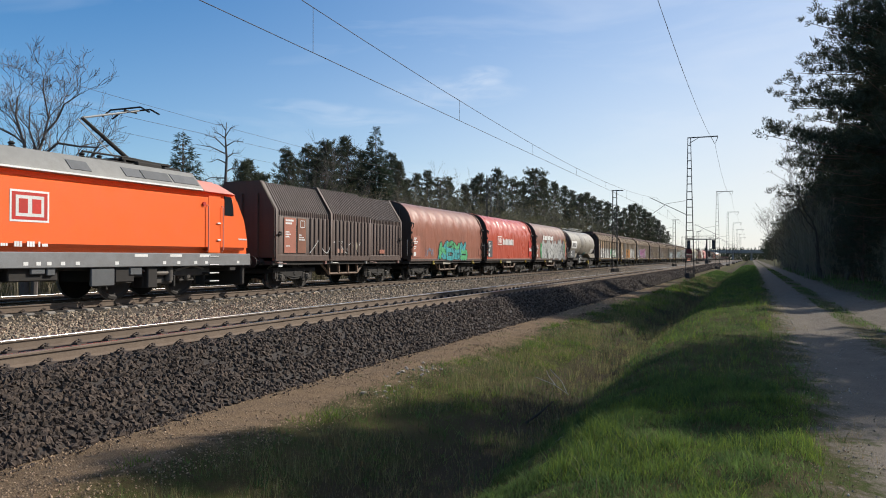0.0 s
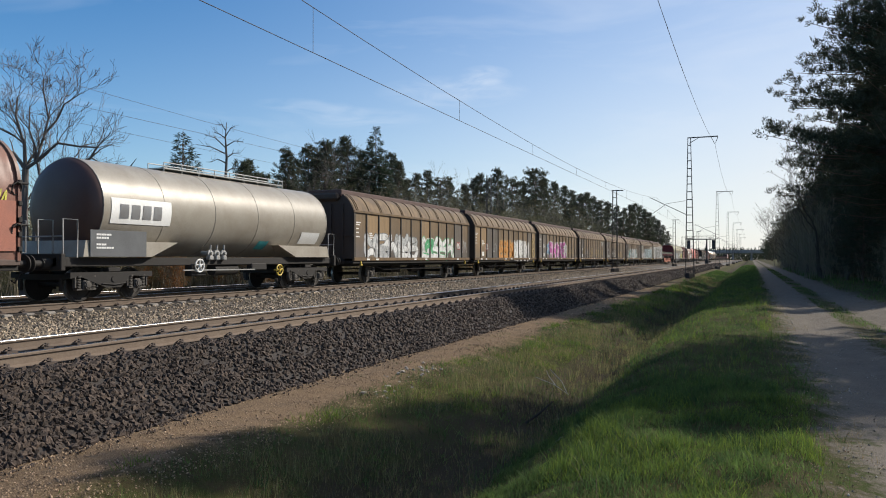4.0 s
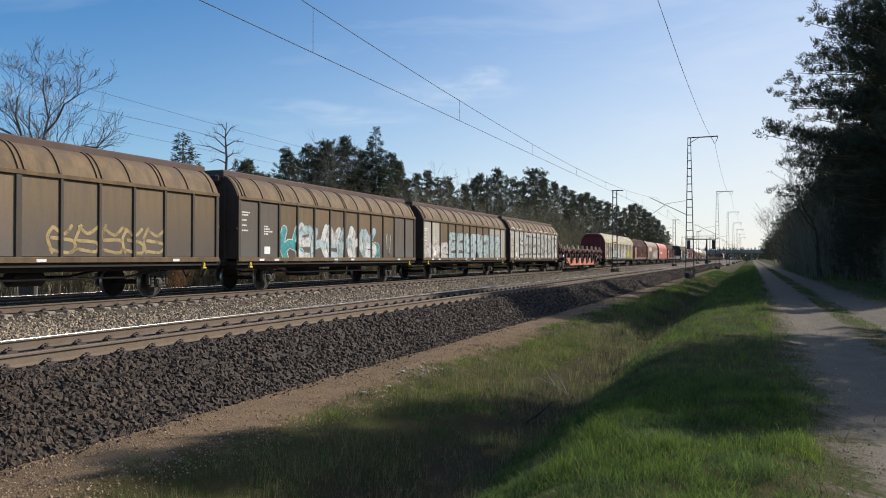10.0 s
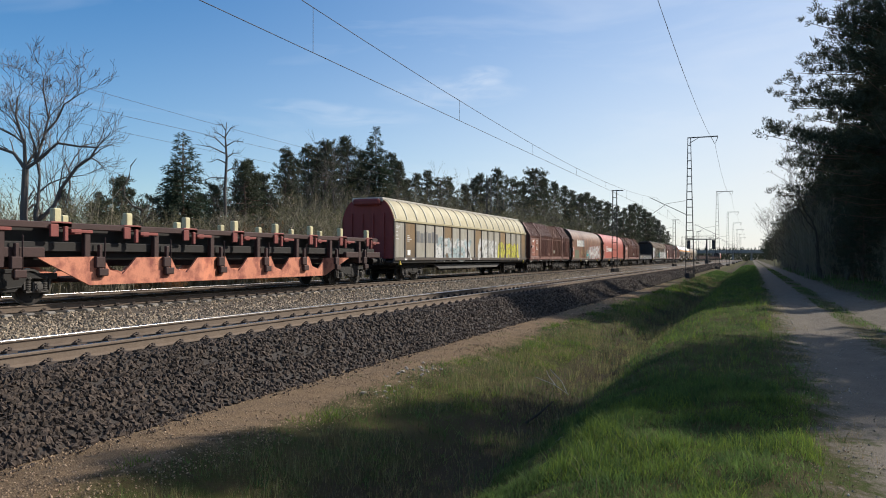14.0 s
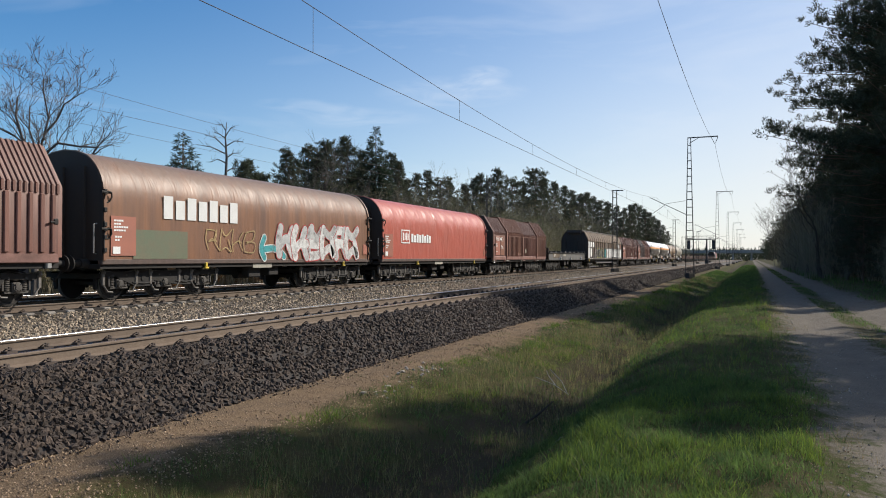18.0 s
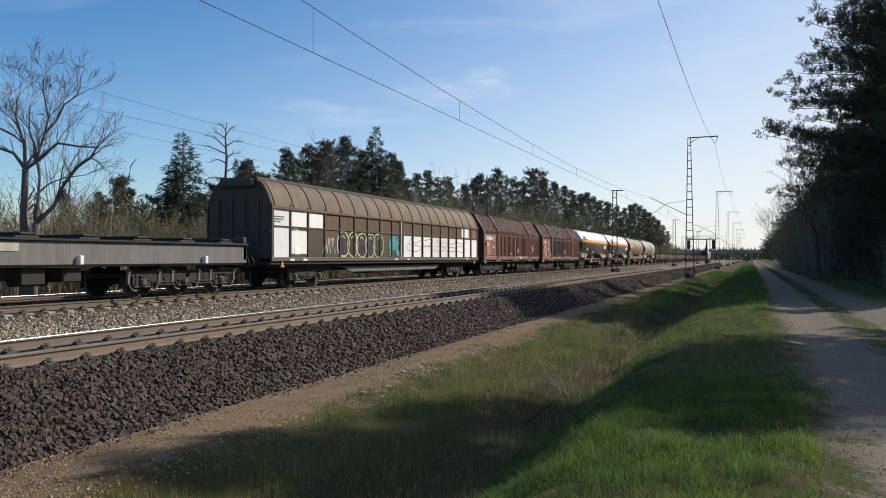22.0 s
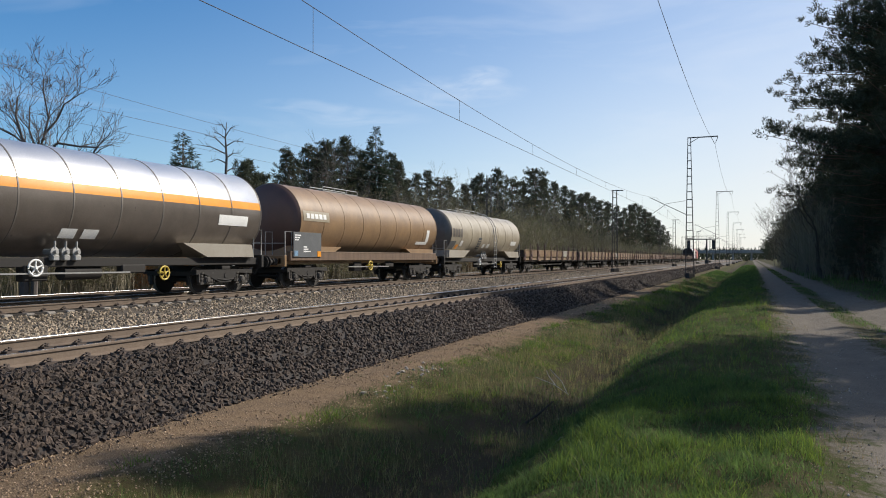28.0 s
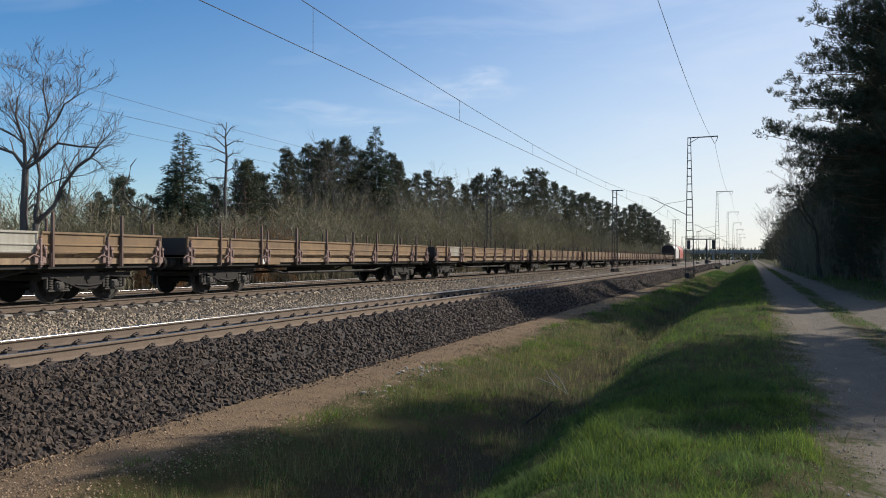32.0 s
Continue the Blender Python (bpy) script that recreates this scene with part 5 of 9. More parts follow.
# slender leafless tree standing over the thickets
rs_slim = random.Random(12)
t = thing("bare_tree", "slender leafless tree with few level branches", "tree", "leafless trees")
bm = bmesh.new()
tube(bm, [(0, 0, 0), (0.05, 0, 3), (-0.05, 0, 6), (0.06, 0, 8.2), (-0.03, 0, 9.6), (0.05, 0, 10.6)], [0.14, 0.12, 0.10, 0.08, 0.05, 0.015], 7)
part("trunk", bm, "barkgrey", t, "thin grey trunk")
bm = bmesh.new()
for z, side, long, rise in ((6.9, -1, 1.9, -0.3), (7.9, -1, 1.2, 0.1), (8.5, -1, 1.9, 0.6), (8.9, -1, 1.3, 0.8), (9.5, -1, 0.9, 0.5), (8.2, 1, 0.9, 0.4), (9.0, 1, 1.2, 0.3), (9.7, 1, 0.7, 0.6), (7.3, 1, 0.7, 0.3), (10.0, -1, 0.6, 0.5)):
    a, b = Vector((0, 0, z)), Vector((side * long, rs_slim.uniform(-0.5, 0.5), z + rise))
    m = a.lerp(b, 0.5) + Vector((0, 0, rs_slim.uniform(0.05, 0.25)))
    tube(bm, [a, m, b], [0.045, 0.03, 0.012], 4)
    for k in range(7):
        p = (a.lerp(m, 0.8) if k < 2 else m.lerp(b, rs_slim.random()))
        q = p + Vector((side * rs_slim.uniform(0.0, 0.4), rs_slim.uniform(-0.3, 0.3), rs_slim.uniform(-0.25, 0.5)))
        tube(bm, [p, q], [0.014, 0.006], 3)
part("branchwork", bm, "barkgrey", t, "bare level branches with fine twigs")
place(t, -32, from_view(398, 32), 1.0, 22.5)

# full-crowned pines and dark brushwood along the right-hand wood
FULL = pine(83, 12.5, 0.06, 4.2, 7.0, "broad dark pine with a full crown beside the sandy track", False, 0.5, (0.26, 0.034, 20, 13))
for x, y, s in ((8.6, 62, 1.0), (8.6, 76, 0.95), (8.0, 92, 0.9), (7.8, 108, 0.85), (7.8, 128, 0.8), (7.8, 152, 0.8), (8.0, 180, 0.85), (8.6, 215, 0.85), (11.5, 52, 1.15)):
    plant(FULL, x, y, s, rs.uniform(0, 360))
for i in range(14):
    y = 240 + i * 22
    plant(LOW if i % 2 else FULL, 8.2 + rs.uniform(-0.6, 1.2), y, rs.uniform(0.7, 0.9), rs.uniform(0, 360))
HEDGE = bare_tree(53, 7.0, levels=5, trunk=0.07, wide=0.95, crook=0.32, buds=2, label="leafless bushy tree overhanging the sandy track", bark="barkdark")
for i in range(22):
    plant(HEDGE, rs.uniform(5.2, 6.4), 66 + i * 5.2 + rs.uniform(-1, 1), rs.uniform(0.85, 1.15), rs.uniform(0, 360))


def far_wood(name, n, x0, x1, y0, y1, low, top, size, wide, material, label, seed):
    """Brushwood and boughs of a wood too far off to count, as loose upright sprays."""
    g = np.random.RandomState(seed)
    x, y = x0 + (x1 - x0) * g.rand(n), y0 + (y1 - y0) * g.rand(n)
    crest = np.array([top * (0.75 + 0.45 * noise.noise((a * 0.02, b * 0.09, 4.0))) for a, b in zip(x, y)])
    z = low + (crest - low) * g.rand(n) ** 0.8
    z += np.array([ground_z(a, b) for a, b in zip(x, y)])
    P = np.stack([x, y, z], 1)
    ang = g.rand(n) * 6.283
    s = np.stack([np.cos(ang), np.sin(ang), 0.5 * (g.rand(n) - 0.5)], 1) * (wide * (0.6 + 0.8 * g.rand(n)))[:, None]
    d = np.stack([g.rand(n) - 0.5, g.rand(n) - 0.5, 0.25 + g.rand(n)], 1) * (size * (0.6 + 0.8 * g.rand(n)))[:, None]
    V = np.stack([P - s, P + s, P + d], 1).reshape(-1, 3)
    k = np.arange(n) * 3
    return tagged(raw(name, V.tolist(), np.stack([k, k + 1, k + 2], 1).tolist(), material), label, "woodland", kind="stuff")


far_wood("wood_interior", 42000, -62, -44, 30, 330, 0.0, 6.0, 0.75, 0.055, "thicket", "dense brown and olive brushwood inside the far wood", 5)
far_wood("wood_edge_brush", 30000, -43, -32, 22, 300, 0.0, 4.0, 0.5, 0.028, "thicket", "fine brown-green brushwood along the edge of the wood", 6)
far_wood("distant_wood", 9000, -160, 60, 600, 660, 0.0, 9.0, 3.0, 0.5, "needle", "dark hazy wood far beyond the road bridge", 7)


# ---- grass ----
def blades(name, material, n, x0, x1, y0, y1, h, w, label, keep, power=2.2, lean=0.5, simple=False):
    """Blades of grass, thick near the path and thinning out with distance."""
    g = np.random.RandomState(n)
    y = y0 + (y1 - y0) * g.rand(n) ** power
    x = x0 + (x1 - x0) * g.rand(n)
    far = 1 + np.maximum(0, y - 6) * 0.045
    rows = [(a, b, f) for a, b, f in zip(x, y, far) if keep(a, b)]
    P = np.array([(a, b, ground_z(a, b) - 0.01) for a, b, f in rows])
    f = np.array([r[2] for r in rows])
    m = len(P)
    clump = np.array([noise.noise((a * 1.7, b * 1.3, 60.0)) + 0.6 * noise.noise((a * 5.0, b * 4.0, 61.0)) for a, b, q in rows])
    tall = h * (0.45 + 0.9 * g.rand(m) ** 1.5) * (1 + 0.25 * (f - 1)) * np.clip(0.95 + 1.1 * clump, 0.35, 1.9)
    wide = w * (0.7 + 0.6 * g.rand(m)) * f
    ang = g.rand(m) * 2 * np.pi
    s = np.stack([np.cos(ang), np.sin(ang), np.zeros(m)], 1) * wide[:, None]
    to = g.rand(m) * 2 * np.pi
    bend = (np.stack([np.cos(to), np.sin(to), np.zeros(m)], 1)) * (tall * lean * g.rand(m))[:, None]
    up = np.array([0, 0, 1.0])
    mid = P + up * (tall * 0.55)[:, None] + bend * 0.35
    tip = P + up * (tall * 0.95)[:, None] + bend
    V = np.stack([P - s, P + s, mid + s * 0.7, mid - s * 0.7, tip], 1).reshape(-1, 3)
    k = np.arange(m) * 5
    if simple:
        V = np.stack([P - s, P + s, tip], 1).reshape(-1, 3)
        k = np.arange(m) * 3
        F = np.stack([k, k + 1, k + 2], 1)
    else:
        F = np.concatenate([np.stack([k, k + 1, k + 2], 1), np.stack([k, k + 2, k + 3], 1), np.stack([k + 3, k + 2, k + 4], 1)])
    me = bpy.data.meshes.new(name)
    me.vertices.add(len(V))
    me.vertices.foreach_set("co", V.ravel())
    me.loops.add(len(F) * 3)
    me.loops.foreach_set("vertex_index", F.ravel().astype(np.int32))
    me.polygons.add(len(F))
    me.polygons.foreach_set("loop_start", (np.arange(len(F)) * 3).astype(np.int32))
    me.update()
    me.materials.append(MAT[material])
    return tagged(new(name, me), label, "grass", kind="stuff")


def patch(x, y, s=0.5, z=0.0):
    return noise.noise((x * s, y * s * 0.7, 11.0 + z))


def on_bank(x, y):
    if x > 0.25 + 0.5 * patch(x, y, 0.9) + 0.6 * random.random() ** 2:
        return False
    return patch(x, y, 0.9) > -0.38 - 0.4 * random.random()


def on_ditch(x, y):
    return patch(x, y, 0.8, 4) > -0.12 - 0.3 * random.random() and x > -5.45 + 0.5 * patch(x, y, 0.6, 2) and x < -2.6


blades("bank_grass", "grass", 85000, -2.6, 0.85, 2.5, 11, 0.085, 0.0028, "fresh green grass on the bank", on_bank, 1.15, 1.3)
blades("bank_grass_behind", "grass", 16000, -2.6, 0.85, -7, 2.5, 0.085, 0.0045, "fresh green grass on the bank", on_bank, 1.0, 0.9, True)
blades("bank_grass_beyond", "grass", 130000, -2.7, 0.85, 10, 170, 0.075, 0.0036, "fresh green grass on the bank", on_bank, 1.7, 1.4, True)
blades("bank_tufts", "freshgrass", 15000, -2.2, 0.5, 2.5, 45, 0.15, 0.0034, "taller yellow-green grass tufts on the bank", lambda x, y: patch(x, y, 2.2, 9) > 0.2, 1.4, 1.0)
blades("bank_young_grass", "freshgrass", 26000, -1.7, 0.55, 2.5, 9.5, 0.10, 0.0028, "bright young grass on the near bank", lambda x, y: patch(x, y, 1.2, 71) > -0.02, 1.1, 1.2)
blades("ditch_grass", "grass", 90000, -5.7, -2.4, 3.0, 130, 0.075, 0.0038, "patchy green grass along the ditch", on_ditch, 1.7, 1.2, True)
blades("ditch_fresh_grass", "freshgrass", 34000, -5.6, -3.9, 4.0, 60, 0.09, 0.004, "bright young grass on the edge of the ditch", lambda x, y: patch(x, y, 0.55, 24) > 0.08, 1.6, 1.2, True)
blades("ditch_sedge", "sedge", 26000, -5.0, -2.4, 4.0, 45, 0.17, 0.0032, "straw-coloured sedge standing in the ditch", lambda x, y: patch(x, y, 0.6, 33) > -0.05 - 0.2 * random.random(), 1.5, 0.5, True)
blades("dry_ditch_grass", "drygrass", 11000, -5.3, -2.2, 3.0, 90, 0.18, 0.0026, "dry straw-coloured stalks in the ditch", lambda x, y: patch(x, y, 0.7, 8) > 0.02, 1.7, 0.9, True)
blades("dead_ditch_stalks", "deadweed", 9000, -4.2, -2.3, 4.0, 50, 0.32, 0.0026, "brown dead weed stalks in the ditch", lambda x, y: patch(x, y, 0.8, 18) > 0.05, 1.5, 0.7, True)
blades("ditch_tufts", "grass", 9000, -5.2, -2.6, 3.0, 50, 0.17, 0.0036, "tall grass tufts along the ditch", lambda x, y: patch(x, y, 1.9, 14) > 0.22, 1.5, 1.0)
blades("edge_weeds", "deadweed", 16000, -6.1, -4.9, 4.5, 40, 0.05, 0.0042, "dark withered weeds along the gravel edge", lambda x, y: patch(x, y, 1.3, 41) > 0.16 and x > -5.75 + 0.9 * patch(x, y, 0.5, 44), 1.5, 2.5, True)
blades("dead_bank_stalks", "deadweed", 1800, -2.2, 0.4, 3.0, 25, 0.2, 0.002, "single dead stalks on the bank", lambda x, y: True, 1.3, 1.6)
blades("dry_bank_grass", "drygrass", 16000, -2.2, 1.0, 2.5, 40, 0.07, 0.0022, "dry stalks among the grass", lambda x, y: patch(x, y, 0.8, 5) > -0.1, 1.5, 1.4, True)
blades("path_litter", "drygrass", 5000, 0.35, 1.3, 4.0, 40, 0.025, 0.003, "dry litter along the edge of the sandy track", lambda x, y: patch(x, y, 1.1, 51) > 0.1, 1.5, 3.5, True)
blades("strip_weeds", "grass", 5000, -6.3, -5.0, 4, 40, 0.05, 0.004, "small weeds on the gravel strip", lambda x, y: patch(x, y, 1.6, 12) > 0.18, 1.5, 1.3, True)
blades("verge_grass", "grass", 12000, 4.1, 6.8, 6, 120, 0.09, 0.005, "grass verge along the wood", lambda x, y: patch(x, y, 0.8, 6) > -0.2, 1.6)
blades("track_middle_grass", "grass", 14000, 2.15, 2.95, 6, 120, 0.05, 0.004, "thin grass between the wheel ruts", lambda x, y: patch(x, y, 0.6, 7) > 0.0, 1.5)
blades("far_side_grass", "drygrass", 10000, -29, -25.0, 8, 110, 0.11, 0.009, "pale grass beyond the far track", lambda x, y: True, 1.5)
blades("far_side_green", "grass", 6000, -29, -25.0, 8, 110, 0.11, 0.009, "green grass beyond the far track", lambda x, y: patch(x, y, 0.3, 3) > -0.1, 1.5)


# rubble and fallen branches by the ditch
rs = random.Random(15)
for k in range(34):
    q = thing("rubble_stone", "pale grey lump of rubble lying in the grass", "stone", "rubble by the gravel strip")
    bm = bmesh.new()
    bmesh.ops.create_icosphere(bm, subdivisions=1, radius=1.0)
    for v in bm.verts:
        v.co *= rs.uniform(0.7, 1.2)
    r = rs.uniform(0.014, 0.038)
    part("lump", bm, "pebble", q, sharp=10)
    if k < 22:
        x, y = -5.62 + rs.gauss(0, 0.2), 12.25 + rs.gauss(0, 0.5)
    else:
        x, y = -5.36 + rs.gauss(0, 0.12), 10.6 + rs.gauss(0, 0.3)
    q.matrix_basis = pose(x, y, ground_z(x, y) + r * 0.3, 0, 0, rs.uniform(0, 360)) @ Matrix.Diagonal((r * 1.3, r, r * 0.75, 1))
for x, y, bits, mat, lab in ((-3.25, 11.2, (((0, 0, 0.0), (0.2, 0.06, 0.16), (0.42, 0.1, 0.36)),), "barkdark", "dark fallen branch sticking out of the ditch"),
                             (-3.45, 13.6, (((-0.3, 0, 0.3), (0.05, 0.05, 0.17), (0.3, 0.1, 0.0)), ((-0.1, 0.3, 0.42), (0.12, 0.3, 0.2), (0.25, 0.2, 0.0)), ((0.05, 0.1, 0.16), (-0.1, 0.2, 0.3), (-0.16, 0.2, 0.42))), "stone", "pale dead twigs lying over the ditch"),
                             (-2.1, 8.3, (((0, 0, 0.0), (0.1, 0.02, 0.1), (0.24, 0.0, 0.13)),), "stone", "pale twig in the grass of the bank")):
    q = thing("fallen_branch", lab, "branch")
    q.location = (x, y, ground_z(x, y))
    for line in bits:
        bm = bmesh.new()
        tube(bm, line, [0.022, 0.017, 0.009] if mat == "barkdark" else [0.008, 0.007, 0.005], 5)
        part("stem", bm, mat, q)


# ---- train ----
HALF = 1.45
WHEELS = []          # every wheelset, all turning alike
TRAIN = []           # (vehicle, its middle along the line at the start)


def wheel_mesh():
    bm = bmesh.new()
    for s in (-1, 1):
        prof = [(s * 0.685, 0.05), (s * 0.685, 0.46), (s * 0.71, 0.475), (s * 0.72, 0.46), (s * 0.82, 0.455), (s * 0.825, 0.40), (s * 0.79, 0.37),
                (s * 0.765, 0.18), (s * 0.84, 0.14), (s * 0.84, 0.05)]
        lathe(bm, prof, "x", sides=24)
    lathe(bm, [(-1.0, 0.07), (1.0, 0.07)], "x", sides=8)
    # balance bolts on the web, so that the turning shows
    for s in (-1, 1):
        for k in range(3):
            a = k * 2.1
            lathe(bm, [(s * 0.77, 0.03), (s * 0.80, 0.03)], "x", (0, 0.27 * math.cos(a), 0.27 * math.sin(a)), 6)
    return bm


WHEEL = None


def wheelset(parent, y, z=0.46):
    global WHEEL
    if WHEEL is None:
        WHEEL = part("wheelset", wheel_mesh(), "wheel", parent, "steel wheelset with worn bright treads")
        WHEEL.data.materials.append(MAT["tread"])
        for p in WHEEL.data.polygons:
            if math.hypot(p.center.y, p.center.z) > 0.445:
                p.material_index = 1
        o = WHEEL
    else:
        o = new("wheelset", WHEEL.data)
        o.parent = parent
        o["label"] = "steel wheelset with worn bright treads"
    o.matrix_parent_inverse = Matrix.Translation((0, y, z))
    WHEELS.append(o)
    return o


CACHE = {}


def shared(key, make, material, parent, x=0.0, y=0.0, z=0.0, label=""):
    """One mesh a key, a new piece at each call."""
    if key not in CACHE:
        o = part(key, make(), material, parent, label)
        CACHE[key] = o
        o.location = (x, y, z)
        return o
    o = again(CACHE[key], parent, x, y, z)
    if label:
        o["label"] = label
    return o


def axle_box_mesh(s):
    """Cast box with a bolted round cover, between two coil springs on its saddle."""
    def make():
        bm = bmesh.new()
        x0, x1 = sorted((s * 0.93, s * 1.12))
        box(bm, x0, x1, -0.125, 0.125, -0.13, 0.13, bev=0.035)
        lathe(bm, [(s * 1.11, 0.115), (s * 1.145, 0.115), (s * 1.15, 0.08), (s * 1.17, 0.075), (s * 1.175, 0.03)], "x", sides=14)
        for k in range(4):
            a = math.pi / 4 + k * math.pi / 2
            lathe(bm, [(s * 1.14, 0.018), (s * 1.165, 0.018)], "x", (0, 0.095 * math.cos(a), 0.095 * math.sin(a)), 6)
        for e in (-0.235, 0.235):
            coil = [(-0.10 + 0.022 * k, 0.088 if k % 2 else 0.062) for k in range(15)]
            lathe(bm, coil, "z", (s * 1.03, e, 0.0), 10)
            lathe(bm, [(0.205, 0.10), (0.25, 0.10), (0.27, 0.06)], "z", (s * 1.03, e, 0.0), 10)
            box(bm, x0 + 0.03, x1 - 0.03, min(e, 0) - 0.09, max(e, 0) + 0.09, -0.15, -0.10, bev=0.01)
        for e in (-0.36, 0.36):
            box(bm, x0 + 0.05, x1 - 0.03, e - 0.03, e + 0.03, -0.08, 0.26, bev=0.012)
        return bm
    return make


def axle_boxes(parent, x, y, z):
    for s in (-1, 1):
        o = shared("axle_box_%d" % s, axle_box_mesh(s), "bogie", parent, x * s, y, z)
        o.name = "axle_box"


def bogie_mesh(axles):
    def make():
        bm = bmesh.new()
        a, b = axles[0] - 0.55, axles[-1] + 0.55
        for s in (-1, 1):
            x0, x1 = sorted((s * 0.94, s * 1.12))
            line = [(a, 0.80), (a, 0.64), (axles[0] - 0.42, 0.66), (axles[0] - 0.30, 0.72), (axles[0] + 0.30, 0.72)]
            for p, q in zip(axles, axles[1:]):
                line += [(p + 0.44, 0.52), ((p + q) / 2 - 0.25, 0.36), ((p + q) / 2 + 0.25, 0.36), (q - 0.44, 0.52), (q - 0.30, 0.72), (q + 0.30, 0.72)]
            line += [(b - 0.13, 0.66), (b, 0.64), (b, 0.80)]
            front = [bm.verts.new((x1, y, z)) for y, z in line]
            back = [bm.verts.new((x0, y, z)) for y, z in line]
            nl = len(line)
            for i in range(nl):
                bm.faces.new((front[i], front[(i + 1) % nl], back[(i + 1) % nl], back[i]))
            for i in range(1, nl - 2):
                bm.faces.new((front[0], front[i], front[i + 1]))
                bm.faces.new((back[0], back[i + 1], back[i]))
            bm.faces.new((front[0], front[nl - 2], front[nl - 1]))
            bm.faces.new((back[0], back[nl - 1], back[nl - 2]))
            for p, q in zip(axles, axles[1:]):
                m = (p + q) / 2
                box(bm, x0 - 0.02, x1 + 0.02, m - 0.22, m + 0.22, 0.80, 0.92, bev=0.02)
                lathe(bm, [(s * 1.10, 0.09), (s * 1.14, 0.09)], "x", (0, m, 0.60), 10)
                tube(bm, [(s * 1.13, m - 0.42, 0.48), (s * 1.14, m, 0.44), (s * 1.13, m + 0.42, 0.48)], 0.02, 5)
            for p in axles:
                for e in (-0.53, 0.53):
                    box(bm, *sorted((s * 0.70, s * 0.82)), p + e - 0.045, p + e + 0.045, 0.30, 0.64, bev=0.02)
        bmesh.ops.recalc_face_normals(bm, faces=bm.faces)
        box(bm, -0.95, 0.95, (a + b) / 2 - 0.3, (a + b) / 2 + 0.3, 0.55, 0.92, bev=0.03)
        box(bm, -0.95, 0.95, a, a + 0.12, 0.6, 0.75)
        box(bm, -0.95, 0.95, b - 0.12, b, 0.6, 0.75)
        return bm
    return make


def bogie(parent, y, axles):
    key = "bogie" if len(axles) == 2 else "three_axle_bogie"
    # frame gets the near-black colour for the shade lying over the bogies
    o = shared(key, bogie_mesh(axles), "under", parent, 0, y, 0, "dusty dark steel bogie")
    for a in axles:
        wheelset(o, a)
        axle_boxes(o, 0, a, 0.46)
        if len(axles) == 3:
            def leaf():
                bm = bmesh.new()
                for k in range(4):
                    q = 0.55 - k * 0.1
                    tube(bm, [(1.06, -q, 0.82 - k * 0.03), (1.06, 0, 0.74 - k * 0.03), (1.06, q, 0.82 - k * 0.03)], 0.03, 4)
                return bm
            def hanger():
                bm = bmesh.new()
                for e in (-0.60, 0.60):
                    box(bm, 1.07, 1.15, e - 0.05, e + 0.05, 0.42, 0.86, bev=0.015)
                    tube(bm, [(1.11, e, 0.45), (1.12, e * 0.75, 0.24), (1.12, e * 0.45, 0.22)], 0.03, 5)
                    lathe(bm, [(1.12, 0.055), (1.18, 0.05)], "x", (0, e, 0.78), 8)
                return bm
            q = shared("bogie_hanger", hanger, "bogiepale", o, 0, a, 0, "dusty spring hangers")
            q.name = "spring_hanger"
            q = shared("bogie_leaf_spring", leaf, "bogiepale", o, 0, a, 0)
            q.name = "leaf_spring"
    return o


Y25, Y3 = (-0.9, 0.9), (-1.75, 0.0, 1.75)


def buffers(parent, y0, y1, z=1.04):
    def make():
        bm = bmesh.new()
        lathe(bm, [(0.02, 0.22), (0.05, 0.22), (0.055, 0.09), (0.35, 0.09), (0.355, 0.13), (0.62, 0.13)], "y", (0, 0, 0), 14)
        return bm

    def hook():
        bm = bmesh.new()
        tube(bm, [(0, 0.0, -0.05), (0, 0.25, 0.02), (0, 0.6, 0.0)], 0.05, 6)
        return bm

    def hose():
        bm = bmesh.new()
        tube(bm, [(0.35, 0.6, -0.15), (0.35, 0.2, -0.25), (0.33, 0.05, -0.5), (0.34, -0.05, -0.42)], 0.025, 5)
        return bm
    for y, turn in ((y0, 0.0), (y1, math.pi)):
        for s in (-1, 1):
            o = shared("buffer", make, "under", parent, s * 0.875, y, z, "round steel buffer")
            o.rotation_euler = (0, 0, turn)
        for key, f, lab in (("coupling_hook", hook, "screw coupling"), ("brake_hose", hose, "black brake hose")):
            o = shared(key, f, "under", parent, 0, y, z, lab)
            o.rotation_euler = (0, 0, turn)


def two_axle_gear(parent, y):
    """Single axle with its leaf spring and axle guards."""
    def spring(s):
        def make():
            bm = bmesh.new()
            for k in range(5):
                q = 0.62 - k * 0.1
                tube(bm, [(s * 1.03, -q, 0.86 - k * 0.03), (s * 1.03, 0, 0.74 - k * 0.03), (s * 1.03, q, 0.86 - k * 0.03)], 0.03, 4)
            return bm
        return make

    def guard(s):
        def make():
            bm = bmesh.new()
            x0, x1 = sorted((s * 0.96, s * 0.99))
            for e in (-1, 1):
                box(bm, x0, x1, e * 0.26 - 0.06, e * 0.26 + 0.06, 0.3, 1.0)
            box(bm, x0, x1, -0.85, 0.85, 0.88, 1.0)
            return bm
        return make
    o = new("suspension")
    o.parent = parent
    o.location = (0, y, 0)
    for s in (-1, 1):
        q = shared("leaf_spring_%d" % s, spring(s), "bogie", o, 0, 0, 0, "dusty leaf spring")
        q.name = "leaf_spring"
        q = shared("axle_guard_%d" % s, guard(s), "bogie", o, 0, 0, 0)
        q.name = "axle_guard"
    wheelset(o, 0)
    axle_boxes(o, 0, 0, 0.46)


